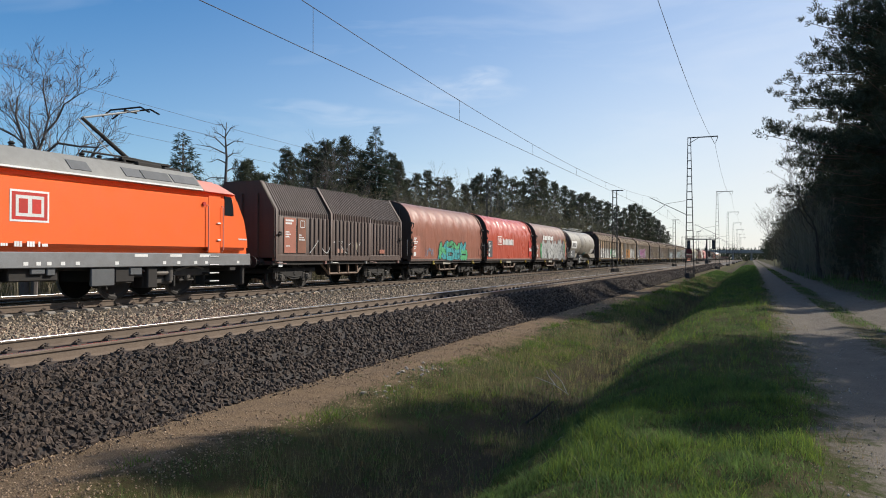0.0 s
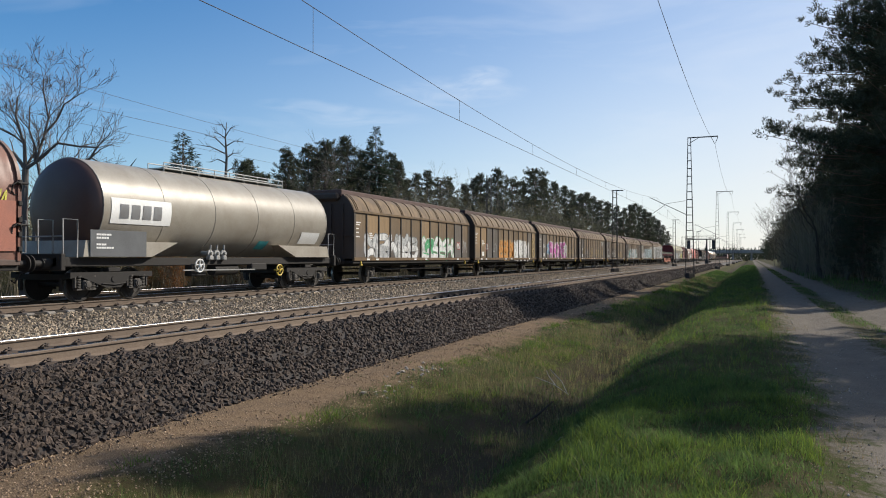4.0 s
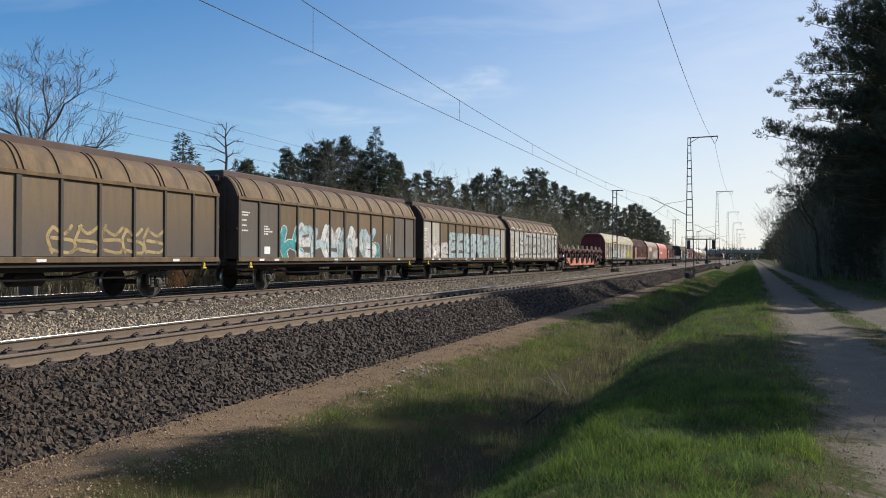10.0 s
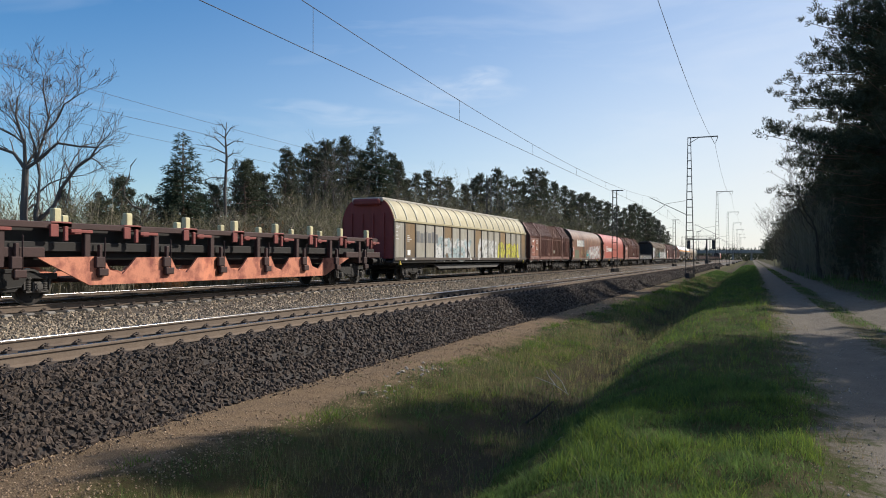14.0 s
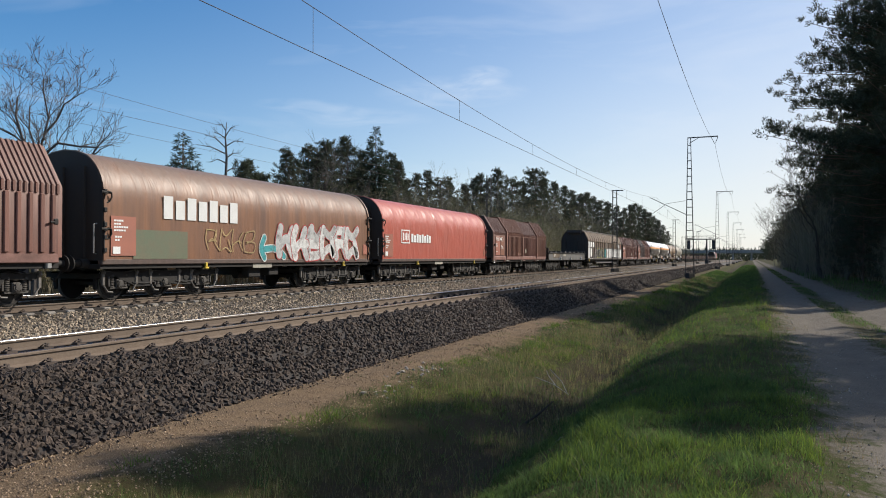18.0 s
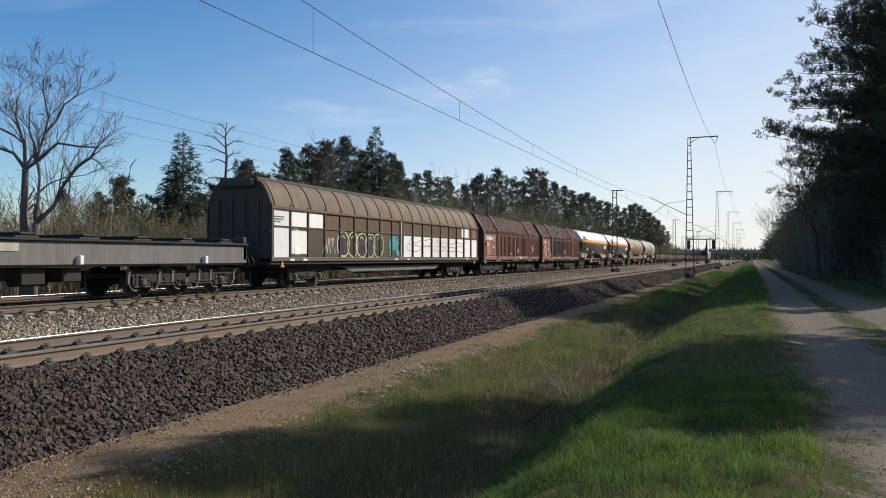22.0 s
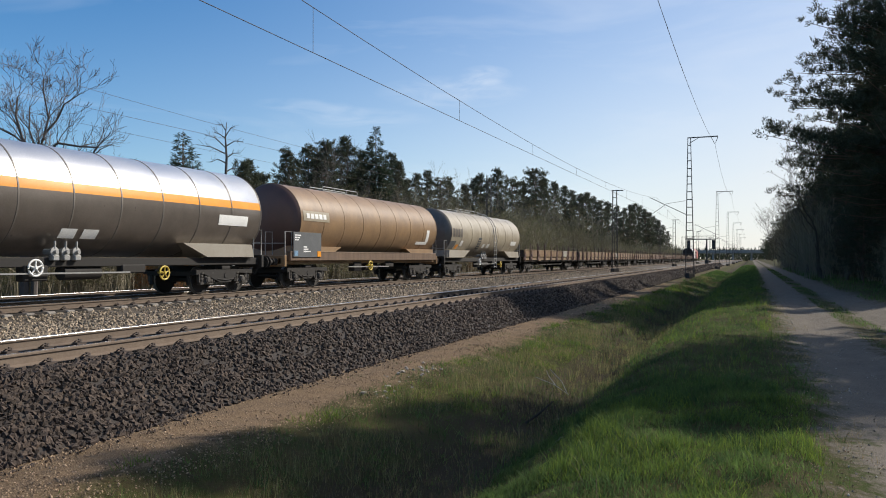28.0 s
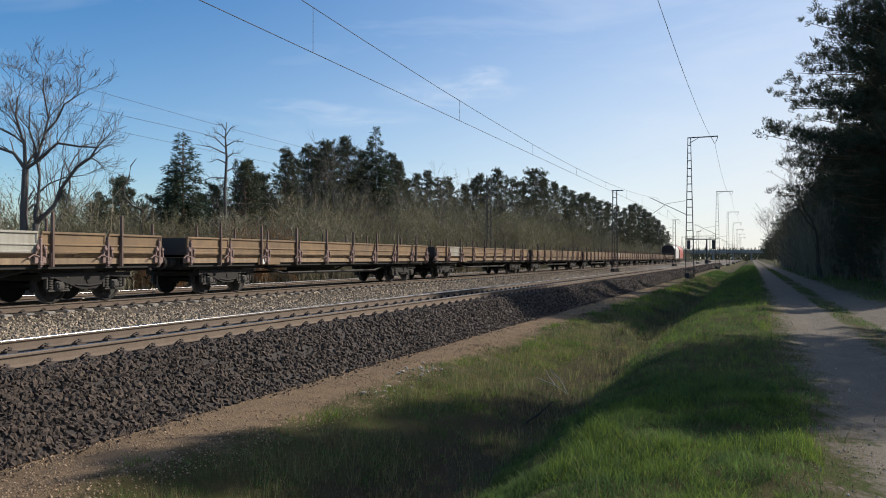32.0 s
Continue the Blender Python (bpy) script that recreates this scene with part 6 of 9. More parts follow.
def vehicle(name, label, category, front, rear, group=""):
    t = thing(name, label, category, group)
    TRAIN.append((t, (front + rear) / 2))
    t.location = (TRACK2, (front + rear) / 2, 0)
    return t, (rear - front) / 2


def sign(parent, y0, y1, z0, z1, material, x=HALF + 0.006, name="plate", label=""):
    return part(name, B((x, x + 0.012, y0, y1, z0, z1)), material, parent, label)


def bars(parent, y, z, rows, material="white", x=HALF + 0.02, name="lettering", h=0.05, w=0.07, gap=0.04):
    """Lines of unreadable lettering as small bars; rows: how many bars in each line."""
    bm = bmesh.new()
    for j, n in enumerate(rows):
        for i in range(n):
            yy = y + i * (w + gap * 0.4)
            box(bm, x, x + 0.004, yy, yy + w, z - j * (h + gap), z - j * (h + gap) + h)
    return part(name, bm, material, parent, "small block lettering")


def word(parent, y0, y1, z0, z1, n, material="white", x=1.472, name="name_bars"):
    """A brand name as a row of plain upright blocks."""
    bm = bmesh.new()
    w = (y1 - y0) / n
    for i in range(n):
        a, b = y0 + i * w + w * 0.12, y0 + (i + 1) * w - w * 0.12
        h = z1 - z0
        k = (0.0, 0.16, 0.0, 0.10)[i % 4]
        box(bm, x, x + 0.006, a, b, z0, z1 - h * k)
    return part(name, bm, material, parent, "row of plain blocks for a name")


def emblem(parent, y0, y1, z0, z1, line="white", field="tarpred", x=1.470):
    """A framed emblem of two blocks."""
    w, h = y1 - y0, z1 - z0
    e = part("emblem", B((x, x + 0.004, y0, y1, z0, z1)), line, parent, "framed rectangular emblem")
    part("emblem_field", B((x + 0.004, x + 0.007, y0 + w * 0.07, y1 - w * 0.07, z0 + h * 0.09, z1 - h * 0.09)), field, e)
    part("emblem_bars", B((x + 0.007, x + 0.010, y0 + w * 0.18, y0 + w * 0.29, z0 + h * 0.22, z1 - h * 0.22), (x + 0.007, x + 0.010, y0 + w * 0.38, y0 + w * 0.47, z0 + h * 0.27, z1 - h * 0.27),
                          (x + 0.007, x + 0.010, y0 + w * 0.56, y0 + w * 0.67, z0 + h * 0.22, z1 - h * 0.22), (x + 0.007, x + 0.010, y0 + w * 0.74, y0 + w * 0.83, z0 + h * 0.27, z1 - h * 0.27)), line, e)
    return e


def on_tank(parent, y0, y1, z0, z1, r, zc, material, name="label_plate", label="", lift=0.014):
    """A thin plate bent round the barrel."""
    bm = bmesh.new()
    n = 6
    rows = []
    for k in range(n + 1):
        z = z0 + (z1 - z0) * k / n
        for q in (r + lift, r + lift - 0.006):
            x = math.sqrt(max(0.01, q * q - (z - zc) ** 2))
            rows.append((bm.verts.new((x, y0, z)), bm.verts.new((x, y1, z))))
    for k in range(n):
        a, b = rows[2 * k], rows[2 * k + 2]
        bm.faces.new((a[0], a[1], b[1], b[0]))
    return part(name, bm, material, parent, label)


def tank_word(parent, y0, y1, z0, z1, n, r, zc, material, lift=0.02):
    w = (y1 - y0) / n
    g = on_tank(parent, y0, y0 + w * 0.75, z0, z1, r, zc, material, "name_block", "plain block of a name", lift)
    for i in range(1, n):
        on_tank(parent, y0 + i * w, y0 + i * w + w * 0.75, z0, z1, r, zc, material, "name_block", "", lift)
    return g


def ribbon(bm, pts, width, x):
    """A painted stroke of even width, one unbroken strip."""
    keep = [pts[0]]
    for p in pts[1:]:
        if math.hypot(p[0] - keep[-1][0], p[1] - keep[-1][1]) > 0.012:
            keep.append(p)
    if len(keep) < 2:
        return
    spine = []
    for i, p in enumerate(keep):
        a, b = keep[max(0, i - 1)], keep[min(len(keep) - 1, i + 1)]
        d = Vector((b[0] - a[0], b[1] - a[1]))
        d = d.normalized() if d.length > 1e-6 else Vector((1, 0))
        spine.append((Vector(p), d, width / 2))
    ends = ((0.48, 0.24), (0.38, 0.65), (0.22, 0.9))
    head = [(spine[0][0] - spine[0][1] * width * q, spine[0][1], width / 2 * h) for q, h in ends]
    tail = [(spine[-1][0] + spine[-1][1] * width * q, spine[-1][1], width / 2 * h) for q, h in ends[::-1]]
    rows = []
    for c, d, w in head + spine + tail:
        rows.append((bm.verts.new((x, c.x - d.y * w, c.y + d.x * w)), bm.verts.new((x, c.x + d.y * w, c.y - d.x * w))))
    for a, b in zip(rows, rows[1:]):
        bm.faces.new((a[0], a[1], b[1], b[0]))


def curve(points, n=6):
    """A smooth line through the points."""
    out = []
    k = len(points)
    for i in range(k - 1):
        p0, p1, p2, p3 = points[max(0, i - 1)], points[i], points[i + 1], points[min(k - 1, i + 2)]
        for j in range(n):
            t = j / n
            out.append(tuple(0.5 * (2 * p1[c] + (p2[c] - p0[c]) * t + (2 * p0[c] - 5 * p1[c] + 4 * p2[c] - p3[c]) * t * t + (3 * p1[c] - p0[c] - 3 * p2[c] + p3[c]) * t ** 3) for c in (0, 1)))
    return out + [points[-1]]


def graffiti(parent, y0, y1, z0, z1, fill, line, seed, x=HALF + 0.03, n=5, second=None, name="graffiti", label="spray-painted graffiti", thick=0.05):
    """Interlocking sprayed strokes, fat and filled, with a contour round each."""
    rs = random.Random(seed)
    g = None
    w, h = (y1 - y0) / n, z1 - z0
    for i in range(n):
        a = y0 + w * i
        bl, bm, b2 = bmesh.new(), bmesh.new(), bmesh.new()
        lean = rs.uniform(-0.2, 0.2) * w

        def at(u, v):
            return (a + w * (u + rs.uniform(-0.07, 0.07)) + lean * (v - 0.5), z0 + h * min(1.04, max(0.04, v + rs.uniform(-0.07, 0.07))))
        strokes = [[at(0.12, 0.08), at(0.05, 0.5), at(0.2, 0.95)]]
        kind = rs.randint(0, 4)
        if kind in (0, 1):
            strokes.append([at(0.2, 0.92), at(0.85, 0.95), at(0.8, 0.55), at(0.25, 0.5)])
        if kind in (0, 2):
            strokes.append([at(0.2, 0.5), at(0.95, 0.42), at(0.85, 0.08), at(0.15, 0.1)])
        if kind in (1, 3):
            strokes.append([at(0.9, 0.95), at(0.7, 0.5), at(0.95, 0.08)])
            strokes.append([at(0.15, 0.4), at(0.5, 0.55), at(0.85, 0.45)])
        if kind in (2, 4):
            strokes.append([at(0.2, 0.95), at(0.6, 0.7), at(0.95, 0.98)])
        if kind == 4:
            strokes.append([at(0.15, 0.1), at(0.6, 0.3), at(0.95, 0.05), at(0.8, 0.6)])
        fat = min(w * 0.42, h * 0.30) * rs.uniform(0.9, 1.15)
        layer = x + 0.0045 * (i % 2)
        for k, st in enumerate(strokes):
            pts = curve(st)
            if fill:
                ribbon(bl, pts, fat + 1.6 * thick, layer + 0.0005 * k)
                ribbon(b2 if (second and (i + k) % 2) else bm, pts, fat, layer + 0.0022 + 0.0005 * k)
            else:
                ribbon(bl, pts, thick * 1.3, layer + 0.0005 * k)
        if fill:
            g = part(name, bm, SPRAY[fill], parent, label)
            part("outline", bl, SPRAY[line], g)
            if second:
                part("fill", b2, SPRAY[second], g)
            else:
                b2.free()
        else:
            bm.free()
            b2.free()
            g = part(name, bl, SPRAY[line], parent, label)
    return g


def bubbles(parent, y0, y1, z0, z1, n, x):
    """Fat round letters: a dark filling with a two-coloured contour."""
    w = (y1 - y0) / n
    g = None
    for i in range(n):
        c, r = y0 + w * (i + 0.5), w * (0.62 if i % 2 == 0 else 0.55)
        h = (z1 - z0) / 2
        ring = [(c + r * math.cos(k * math.pi / 12 + 1.0), (z0 + z1) / 2 + h * (0.92 + 0.06 * math.sin(3 * k * math.pi / 12 + i)) * math.sin(k * math.pi / 12 + 1.0)) for k in range(25)]
        lay = x + 0.0015 * i
        bm = bmesh.new()
        bm.faces.new([bm.verts.new((lay, p, q)) for p, q in ring[:-1]])
        if g is None:
            g = part("graffiti", bm, SPRAY["black"], parent, "dark bubble letters with a yellow and white contour")
        else:
            part("letter", bm, SPRAY["black"], g)
        bm = bmesh.new()
        ribbon(bm, ring[13:] + ring[:4], 0.075, lay + 0.006)
        part("contour", bm, SPRAY["yellow"], g, "yellow contour")
        bm = bmesh.new()
        ribbon(bm, ring[3:14], 0.06, lay + 0.005)
        ribbon(bm, [(c - r * 0.3, z1 - h * 0.5), (c, z1 - h * 0.35), (c + r * 0.3, z1 - h * 0.55)], 0.04, lay + 0.005)
        part("contour", bm, SPRAY["white"], g, "white contour")
    return g


def tag(parent, y0, y1, z0, z1, colour, seed, x=HALF + 0.03, thick=0.045, strokes=5):
    """A quick scrawled line."""
    rs = random.Random(seed)
    bm = bmesh.new()
    n = strokes * 3
    pts = [(y0 + (y1 - y0) * i / n + rs.uniform(-.3, .3) * (y1 - y0) / strokes, z0 + (z1 - z0) * (rs.random() if i % 2 else rs.choice((0.05, 0.95)))) for i in range(n)]
    run = []
    k = 0
    for p in pts:
        run.append(p)
        if len(run) > 2 and rs.random() < 0.3:
            ribbon(bm, curve(run, 3), thick, x + 0.0015 * (k % 5))
            run = []
            k += 1
    if len(run) > 1:
        ribbon(bm, curve(run, 3), thick, x + 0.0015 * (k % 5))
    return part("graffiti", bm, SPRAY[colour], parent, "scrawled spray-paint tag")


def wagon_roof_line(eave, top, half, ridge, n=10):
    """The curve from one eave over the ridge to the other."""
    a0 = radians(38)
    arc = [a0 + (math.pi / 2 - a0) * i / n for i in range(n + 1)]
    c0, s0 = math.cos(a0), math.sin(a0)
    right = [(half - (half - ridge) * (1 - math.cos(a) / c0), eave + (top - eave) * (math.sin(a) - s0) / (1 - s0)) for a in arc]
    return right + [(-x, z) for x, z in right[::-1]]


def sliding_wall_wagon(front, rear, panels, roof, looks, label, end="endwall", long=False, ridge_mat="ridge", ribmat="rib", roofrib=None):
    t, l = vehicle("sliding_wall_wagon", label, "freight wagon", front, rear, "sliding-wall wagons of the freight train")
    eave, top = (3.30, 4.04) if not long else (3.10, 4.08)
    z0 = 1.16
    line = wagon_roof_line(eave, top, HALF, 0.74)
    # body core, end walls, roof
    bm = bmesh.new()
    prism(bm, [(-HALF + 0.05, z0), (HALF - 0.05, z0), (HALF - 0.05, eave)] + [(x * 0.97, z - 0.03) for x, z in line[1:-1]] + [(-HALF + 0.05, eave)], -l + 0.06, l - 0.06)
    part("body", bm, "panel", t)
    for s in (-1, 1):
        bm = bmesh.new()
        prism(bm, [(-HALF, z0), (HALF, z0), (HALF, eave)] + [(x, z) for x, z in line[1:-1]] + [(-HALF, eave)], min(s * l, s * (l - 0.05)), max(s * l, s * (l - 0.05)))
        for x in (-0.9, -0.3, 0.3, 0.9):
            y0, y1 = sorted((s * l, s * (l + 0.07)))
            box(bm, x - 0.05, x + 0.05, y0, y1, z0, eave + 0.3)
        box(bm, -HALF, HALF, *sorted((s * l, s * (l + 0.05))), z0 + 1.0, z0 + 1.1)
        part("end_wall", bm, end, t, "sooty end wall")
        bm = bmesh.new()
        box(bm, -0.75, 0.75, *sorted((s * (l - 0.1), s * (l + 0.25))), top - 0.28, top + 0.05, bev=0.08)
        part("end_cap", bm, end, t, "dark canopy at the roof end")
    for k, (a, b) in enumerate(((-l + 0.05, -0.02), (0.02, l - 0.05))):
        bm = bmesh.new()
        shell(bm, line, a, b, 0.04)
        part("roof", bm, roof, t, "curved grimy roof half")
    part("ridge", B((-0.86, 0.86, -l - 0.05, l + 0.05, top - 0.10, top + (0.2 if not long else 0.12)), bev=0.03), ridge_mat, t, "brown ridge strip")
    # roof ribs
    arc = wagon_roof_line(eave + 0.02, top + 0.012, HALF + 0.02, 0.76)

    def rib(w):
        def make():
            bm = bmesh.new()
            shell(bm, arc[:11], -w / 2, w / 2, 0.055)
            return bm
        return make
    nr = panels
    for i in range(nr + 1):
        y = -l + 0.25 + (2 * l - 0.5) * i / nr
        key = "long_roof_rib" if long else "roof_rib"
        o = shared(key + (roofrib or roof), rib(0.07 if not long else 0.10), roofrib or roof, t, 0, y, 0)
        o.name = "roof_rib"
        if not long and i % 2 == 0 and i < nr:
            o = again(CACHE[key + (roofrib or roof)], t, 0, y + 0.16, 0)
            o.name = "roof_rib"
    part("eave_rail", B((HALF - 0.01, HALF + 0.05, -l, l, eave - 0.10, eave + 0.02), (-HALF - 0.05, -HALF + 0.01, -l, l, eave - 0.10, eave + 0.02), bev=0.012), roof, t)
    # wall panels between upright ribs
    w = 2 * l / panels
    for i in range(panels):
        a = -l + i * w
        look_ = looks[i % len(looks)]
        o = shared("wall_panel_%s_%d" % (look_, round(w * 1000)), lambda: B((HALF - 0.045, HALF - 0.012, 0.05, w - 0.05, z0 + 0.06, eave - 0.11), bev=0.006), look_, t, 0, a, 0)
        o.name = "wall_panel"
    for i in range(panels + 1):
        a = -l + i * w
        ww = 0.075 if i in (0, panels) else 0.05
        if i == panels // 2:
            ww = 0.085
        o = shared("upright_%s_%d" % (ribmat, round(ww * 1000)), lambda: B((HALF - 0.04, HALF + 0.035, -ww, ww, z0 + 0.03, eave - 0.10), bev=0.012), ribmat, t, 0, a + (ww if i == 0 else -ww if i == panels else 0), 0)
        o.name = "upright"
    part("far_wall", B((-HALF - 0.01, -HALF + 0.06, -l, l, z0, eave)), "panel", t)
    part("sill", B((HALF - 0.06, HALF + 0.05, -l, l, z0 - 0.10, z0 + 0.05), (-HALF - 0.05, -HALF + 0.06, -l, l, z0 - 0.10, z0 + 0.05), bev=0.012), roof if not long else "panel", t, "lower door rail")
    part("floor_frame", B((-HALF + 0.03, HALF - 0.02, -l, l, z0 - 0.22, z0 - 0.10), (-1.2, 1.2, -l + 0.1, l - 0.1, z0 - 0.34, z0 - 0.22), bev=0.01), "under", t)
    # underframe, gear
    bm = bmesh.new()
    if long:
        for s in (-1, 1):
            x0, x1 = sorted((s * 1.12, s * 1.2))
            pr = [(-l + 5.2, 0.95), (-l + 6.4, 0.58), (l - 6.4, 0.58), (l - 5.2, 0.95)]
            vs0 = [bm.verts.new((x0, y, z)) for y, z in pr]
            vs1 = [bm.verts.new((x1, y, z)) for y, z in pr]
            bm.faces.new(vs0)
            bm.faces.new(vs1[::-1])
            for i in range(4):
                bm.faces.new((vs0[i], vs1[i], vs1[(i + 1) % 4], vs0[(i + 1) % 4]))
    else:
        for s in (-1, 1):
            tube(bm, [(s * 1.1, -l + 2.4, 0.84), (s * 1.1, -l + 3.6, 0.64), (s * 1.1, l - 3.6, 0.64), (s * 1.1, l - 2.4, 0.84)], 0.035, 5)
    box(bm, -0.5, 0.5, -1.6, -0.5, 0.45, 0.85, bev=0.03)
    lathe(bm, [(0.4, 0.2), (1.3, 0.2)], "y", (0.6, 0, 0.66), 12)
    part("underframe", bm, "under" if not long else "flatgrey", t, "underframe with truss and brake gear")
    if long:
        bogie(t, -l + 3.0, Y25)
        bogie(t, l - 3.0, Y25)
    else:
        two_axle_gear(t, -l + 2.3)
        two_axle_gear(t, l - 2.3)
    buffers(t, -l - 0.56, l + 0.56)
    # small tie-down brackets and white marks along the sill
    for y in (-l + 0.7, l - 0.7):
        o = shared("bracket", lambda: B((HALF - 0.05, HALF + 0.03, -0.05, 0.05, 0.90, 1.04), (HALF - 0.04, HALF + 0.05, -0.09, 0.09, 0.84, 0.90), bev=0.015), "yellow", t, 0, y, 0, "small yellow lashing bracket")
    for y in (-l + 1.3, -l + 2.2, -0.8, 0.6, l - 2.0):
        shared("sill_mark", lambda: B((HALF + 0.05, HALF + 0.056, -0.14, 0.14, z0 - 0.075, z0 + 0.0)), "white", t, 0, y, 0)
    bars(t, -l + 0.25, 2.75, (5, 4, 0, 3, 0, 3, 0, 4), x=HALF - 0.010)
    bars(t, -l + w + 0.3, 2.3, (3, 4, 6, 3), x=HALF - 0.010)
    sign(t, -l + w + 0.3, -l + w + 0.65, 1.33, 1.6, "white", x=HALF - 0.011)
    return t, l


HOODLINE = [(-1.42, 1.2), (-1.42, 2.95), (-0.78, 4.02), (0.78, 4.02), (1.42, 2.95), (1.42, 1.2)]


def hood_wagon(front, rear, mats, axles, label, plate="plate"):
    t, l = vehicle("coil_wagon", label, "freight wagon", front, rear, "coil wagons with telescopic hoods")
    for s in (-1, 1):
        bm = bmesh.new()
        a, b = sorted((s * l, s * (l - 0.12)))
        prism(bm, [(x * 1.02, z + (0.06 if z > 2 else 0)) for x, z in HOODLINE], a, b)
        part("end_wall", bm, "endwall", t, "dark end bulkhead")
        for x in (-0.7, 0, 0.7):
            shared("end_rib", lambda: B((-0.06, 0.06, -0.04, 0.04, 1.2, 3.6)), "endwall", t, x, s * (l + 0.04), 0)
    nh = 3 if len(axles) == 2 else 4
    cuts = (0.0, 0.36, 0.69, 1.0) if nh == 3 else (0.0, 0.21, 0.51, 0.785, 1.0)
    for i in range(nh):
        a = -l + 0.1 + 2 * (l - 0.1) * cuts[i]
        w = 2 * (l - 0.1) * (cuts[i + 1] - cuts[i])
        mat = mats[i % len(mats)]
        g = 0.0 if i % 2 == 0 else 0.07
        h = part("hood", shell(bmesh.new(), [(x * (1 + g * 0.5) - (0), z + (g if z > 2 else 0)) for x, z in HOODLINE][::-1], a, a + w, 0.03), mat, t, "ribbed telescopic hood")
        # upright corrugations and roof corrugations
        n = int(w / 0.30)
        key = "side_rib_%s_%d" % (mat, i % 2)
        for k in range(n):
            if i == 0 and 0 < k < n - 1 and (nh == 4 or k < 7):
                continue
            o = shared(key, lambda: B((1.42 * (1 + g * 0.5) + 0.005, 1.42 * (1 + g * 0.5) + 0.065, -0.065, 0.065, 1.32, 2.78), bev=0.02), mat, h, 0, a + 0.15 + k * w / n, 0)
            o.name = "side_rib"
        bm = bmesh.new()
        m2 = int(w / 0.15)
        for k in range(m2):
            yy = a + 0.07 + k * w / m2
            e = 1 + g * 0.5
            p0, p1 = Vector((1.42 * e, yy, 2.95 + g)), Vector((0.78 * e, yy, 4.02 + g))
            d = (p1 - p0).normalized()
            nn = Vector((-d.z, 0, d.x)) * -0.05
            q = [p0, p1, p1 + Vector((0, 0.075, 0)), p0 + Vector((0, 0.075, 0))]
            top = [v + nn + Vector((0, 0.018 if j < 2 else -0.018, 0)) for j, v in enumerate(q)]
            vv = [bm.verts.new(v) for v in q + top]
            for f in ((4, 5, 6, 7), (0, 4, 7, 3), (1, 2, 6, 5), (0, 1, 5, 4), (3, 7, 6, 2)):
                bm.faces.new([vv[j] for j in f])
            box(bm, 1.42 * e, 1.42 * e + 0.05, yy + 0.01, yy + 0.075, 2.80, 2.96 + g)
        bmesh.ops.recalc_face_normals(bm, faces=bm.faces)
        part("roof_corrugation", bm, mat, h)
        bm = bmesh.new()
        shell(bm, [(x * (1.03 + g * 0.5), z + (g + 0.035 if z > 2 else 0)) for x, z in HOODLINE][::-1], a - 0.04, a + 0.09, 0.05)
        part("hood_rim", bm, mat, h, "raised rim between hoods")
    bm = bmesh.new()
    shell(bm, [(x * 1.03, z + (0.04 if z > 2 else 0)) for x, z in HOODLINE][::-1], l - 0.12, l, 0.05)
    part("hood_rim", bm, mats[0], t, "raised rim at the end")
    # inscription plates on the first hood
    e0, e1 = -l + 0.62, -l + (2.5 if nh == 4 else 2.1)
    em = e0 + (e1 - e0) * 0.52
    p = sign(t, e0, em, 1.38, 2.72, plate, x=1.455, label="rust-red inscription board with white lettering")
    sign(p, em + 0.14, e1, 1.38, 2.72, "platebrown", x=1.452, name="second_board", label="brown inscription board")
    bars(p, e0 + 0.08, 2.58, (5, 4), x=1.469, h=0.07, w=0.09)
    bars(p, e0 + 0.08, 2.15, (3, 4, 3), x=1.469)
    bars(p, e0 + 0.10, 1.62, (3,), x=1.469)
    bars(p, em + 0.22, 2.05, (2, 4, 5), x=1.467)
    part("slot", B((1.44, 1.449, em + 0.01, em + 0.13, 1.38, 2.45)), "under", p, "dark recess between the boards")
    frame_bm = B((1.468, 1.474, em + 0.3, em + 0.62, 2.36, 2.39), (1.468, 1.474, em + 0.3, em + 0.62, 2.62, 2.65), (1.468, 1.474, em + 0.3, em + 0.33, 2.36, 2.65), (1.468, 1.474, em + 0.59, em + 0.62, 2.36, 2.65))
    part("card_frame", frame_bm, "white", p, "white painted frame")
    for i in range(nh):
        a = -l + 0.06 + 2 * (l - 0.06) * cuts[i]
        b = -l + 0.06 + 2 * (l - 0.06) * cuts[i + 1]
        part("side_sill", B((1.30, 1.475 + 0.012 * (i % 2), a, b - 0.02, 1.06, 1.31), bev=0.02), "sillrust" if mats[0] != "hooddark" else "hooddark", t, "scuffed rust-pink sill below the hood")
        part("side_sill", B((-1.475, -1.30, a, b - 0.02, 1.06, 1.31), bev=0.02), mats[0], t)
        bm = bmesh.new()
        tube(bm, [(1.36, a + 0.1, 1.03), (1.46, a + 0.25, 1.0), (1.46, a + 0.7, 0.97)], 0.022, 5)
        box(bm, 1.36, 1.46, b - 0.35, b - 0.2, 0.92, 1.08, bev=0.02)
        part("hood_lever", bm, "steel" if i % 2 else "sillrust", t, "hood locking lever")
    bm = bmesh.new()
    lathe(bm, [(1.49, 0.19), (1.50, 0.185)], "x", (0, l * 0.12, 1.72), 18)
    part("round_sign", bm, "tankbeige", t, "round cream warning sign")
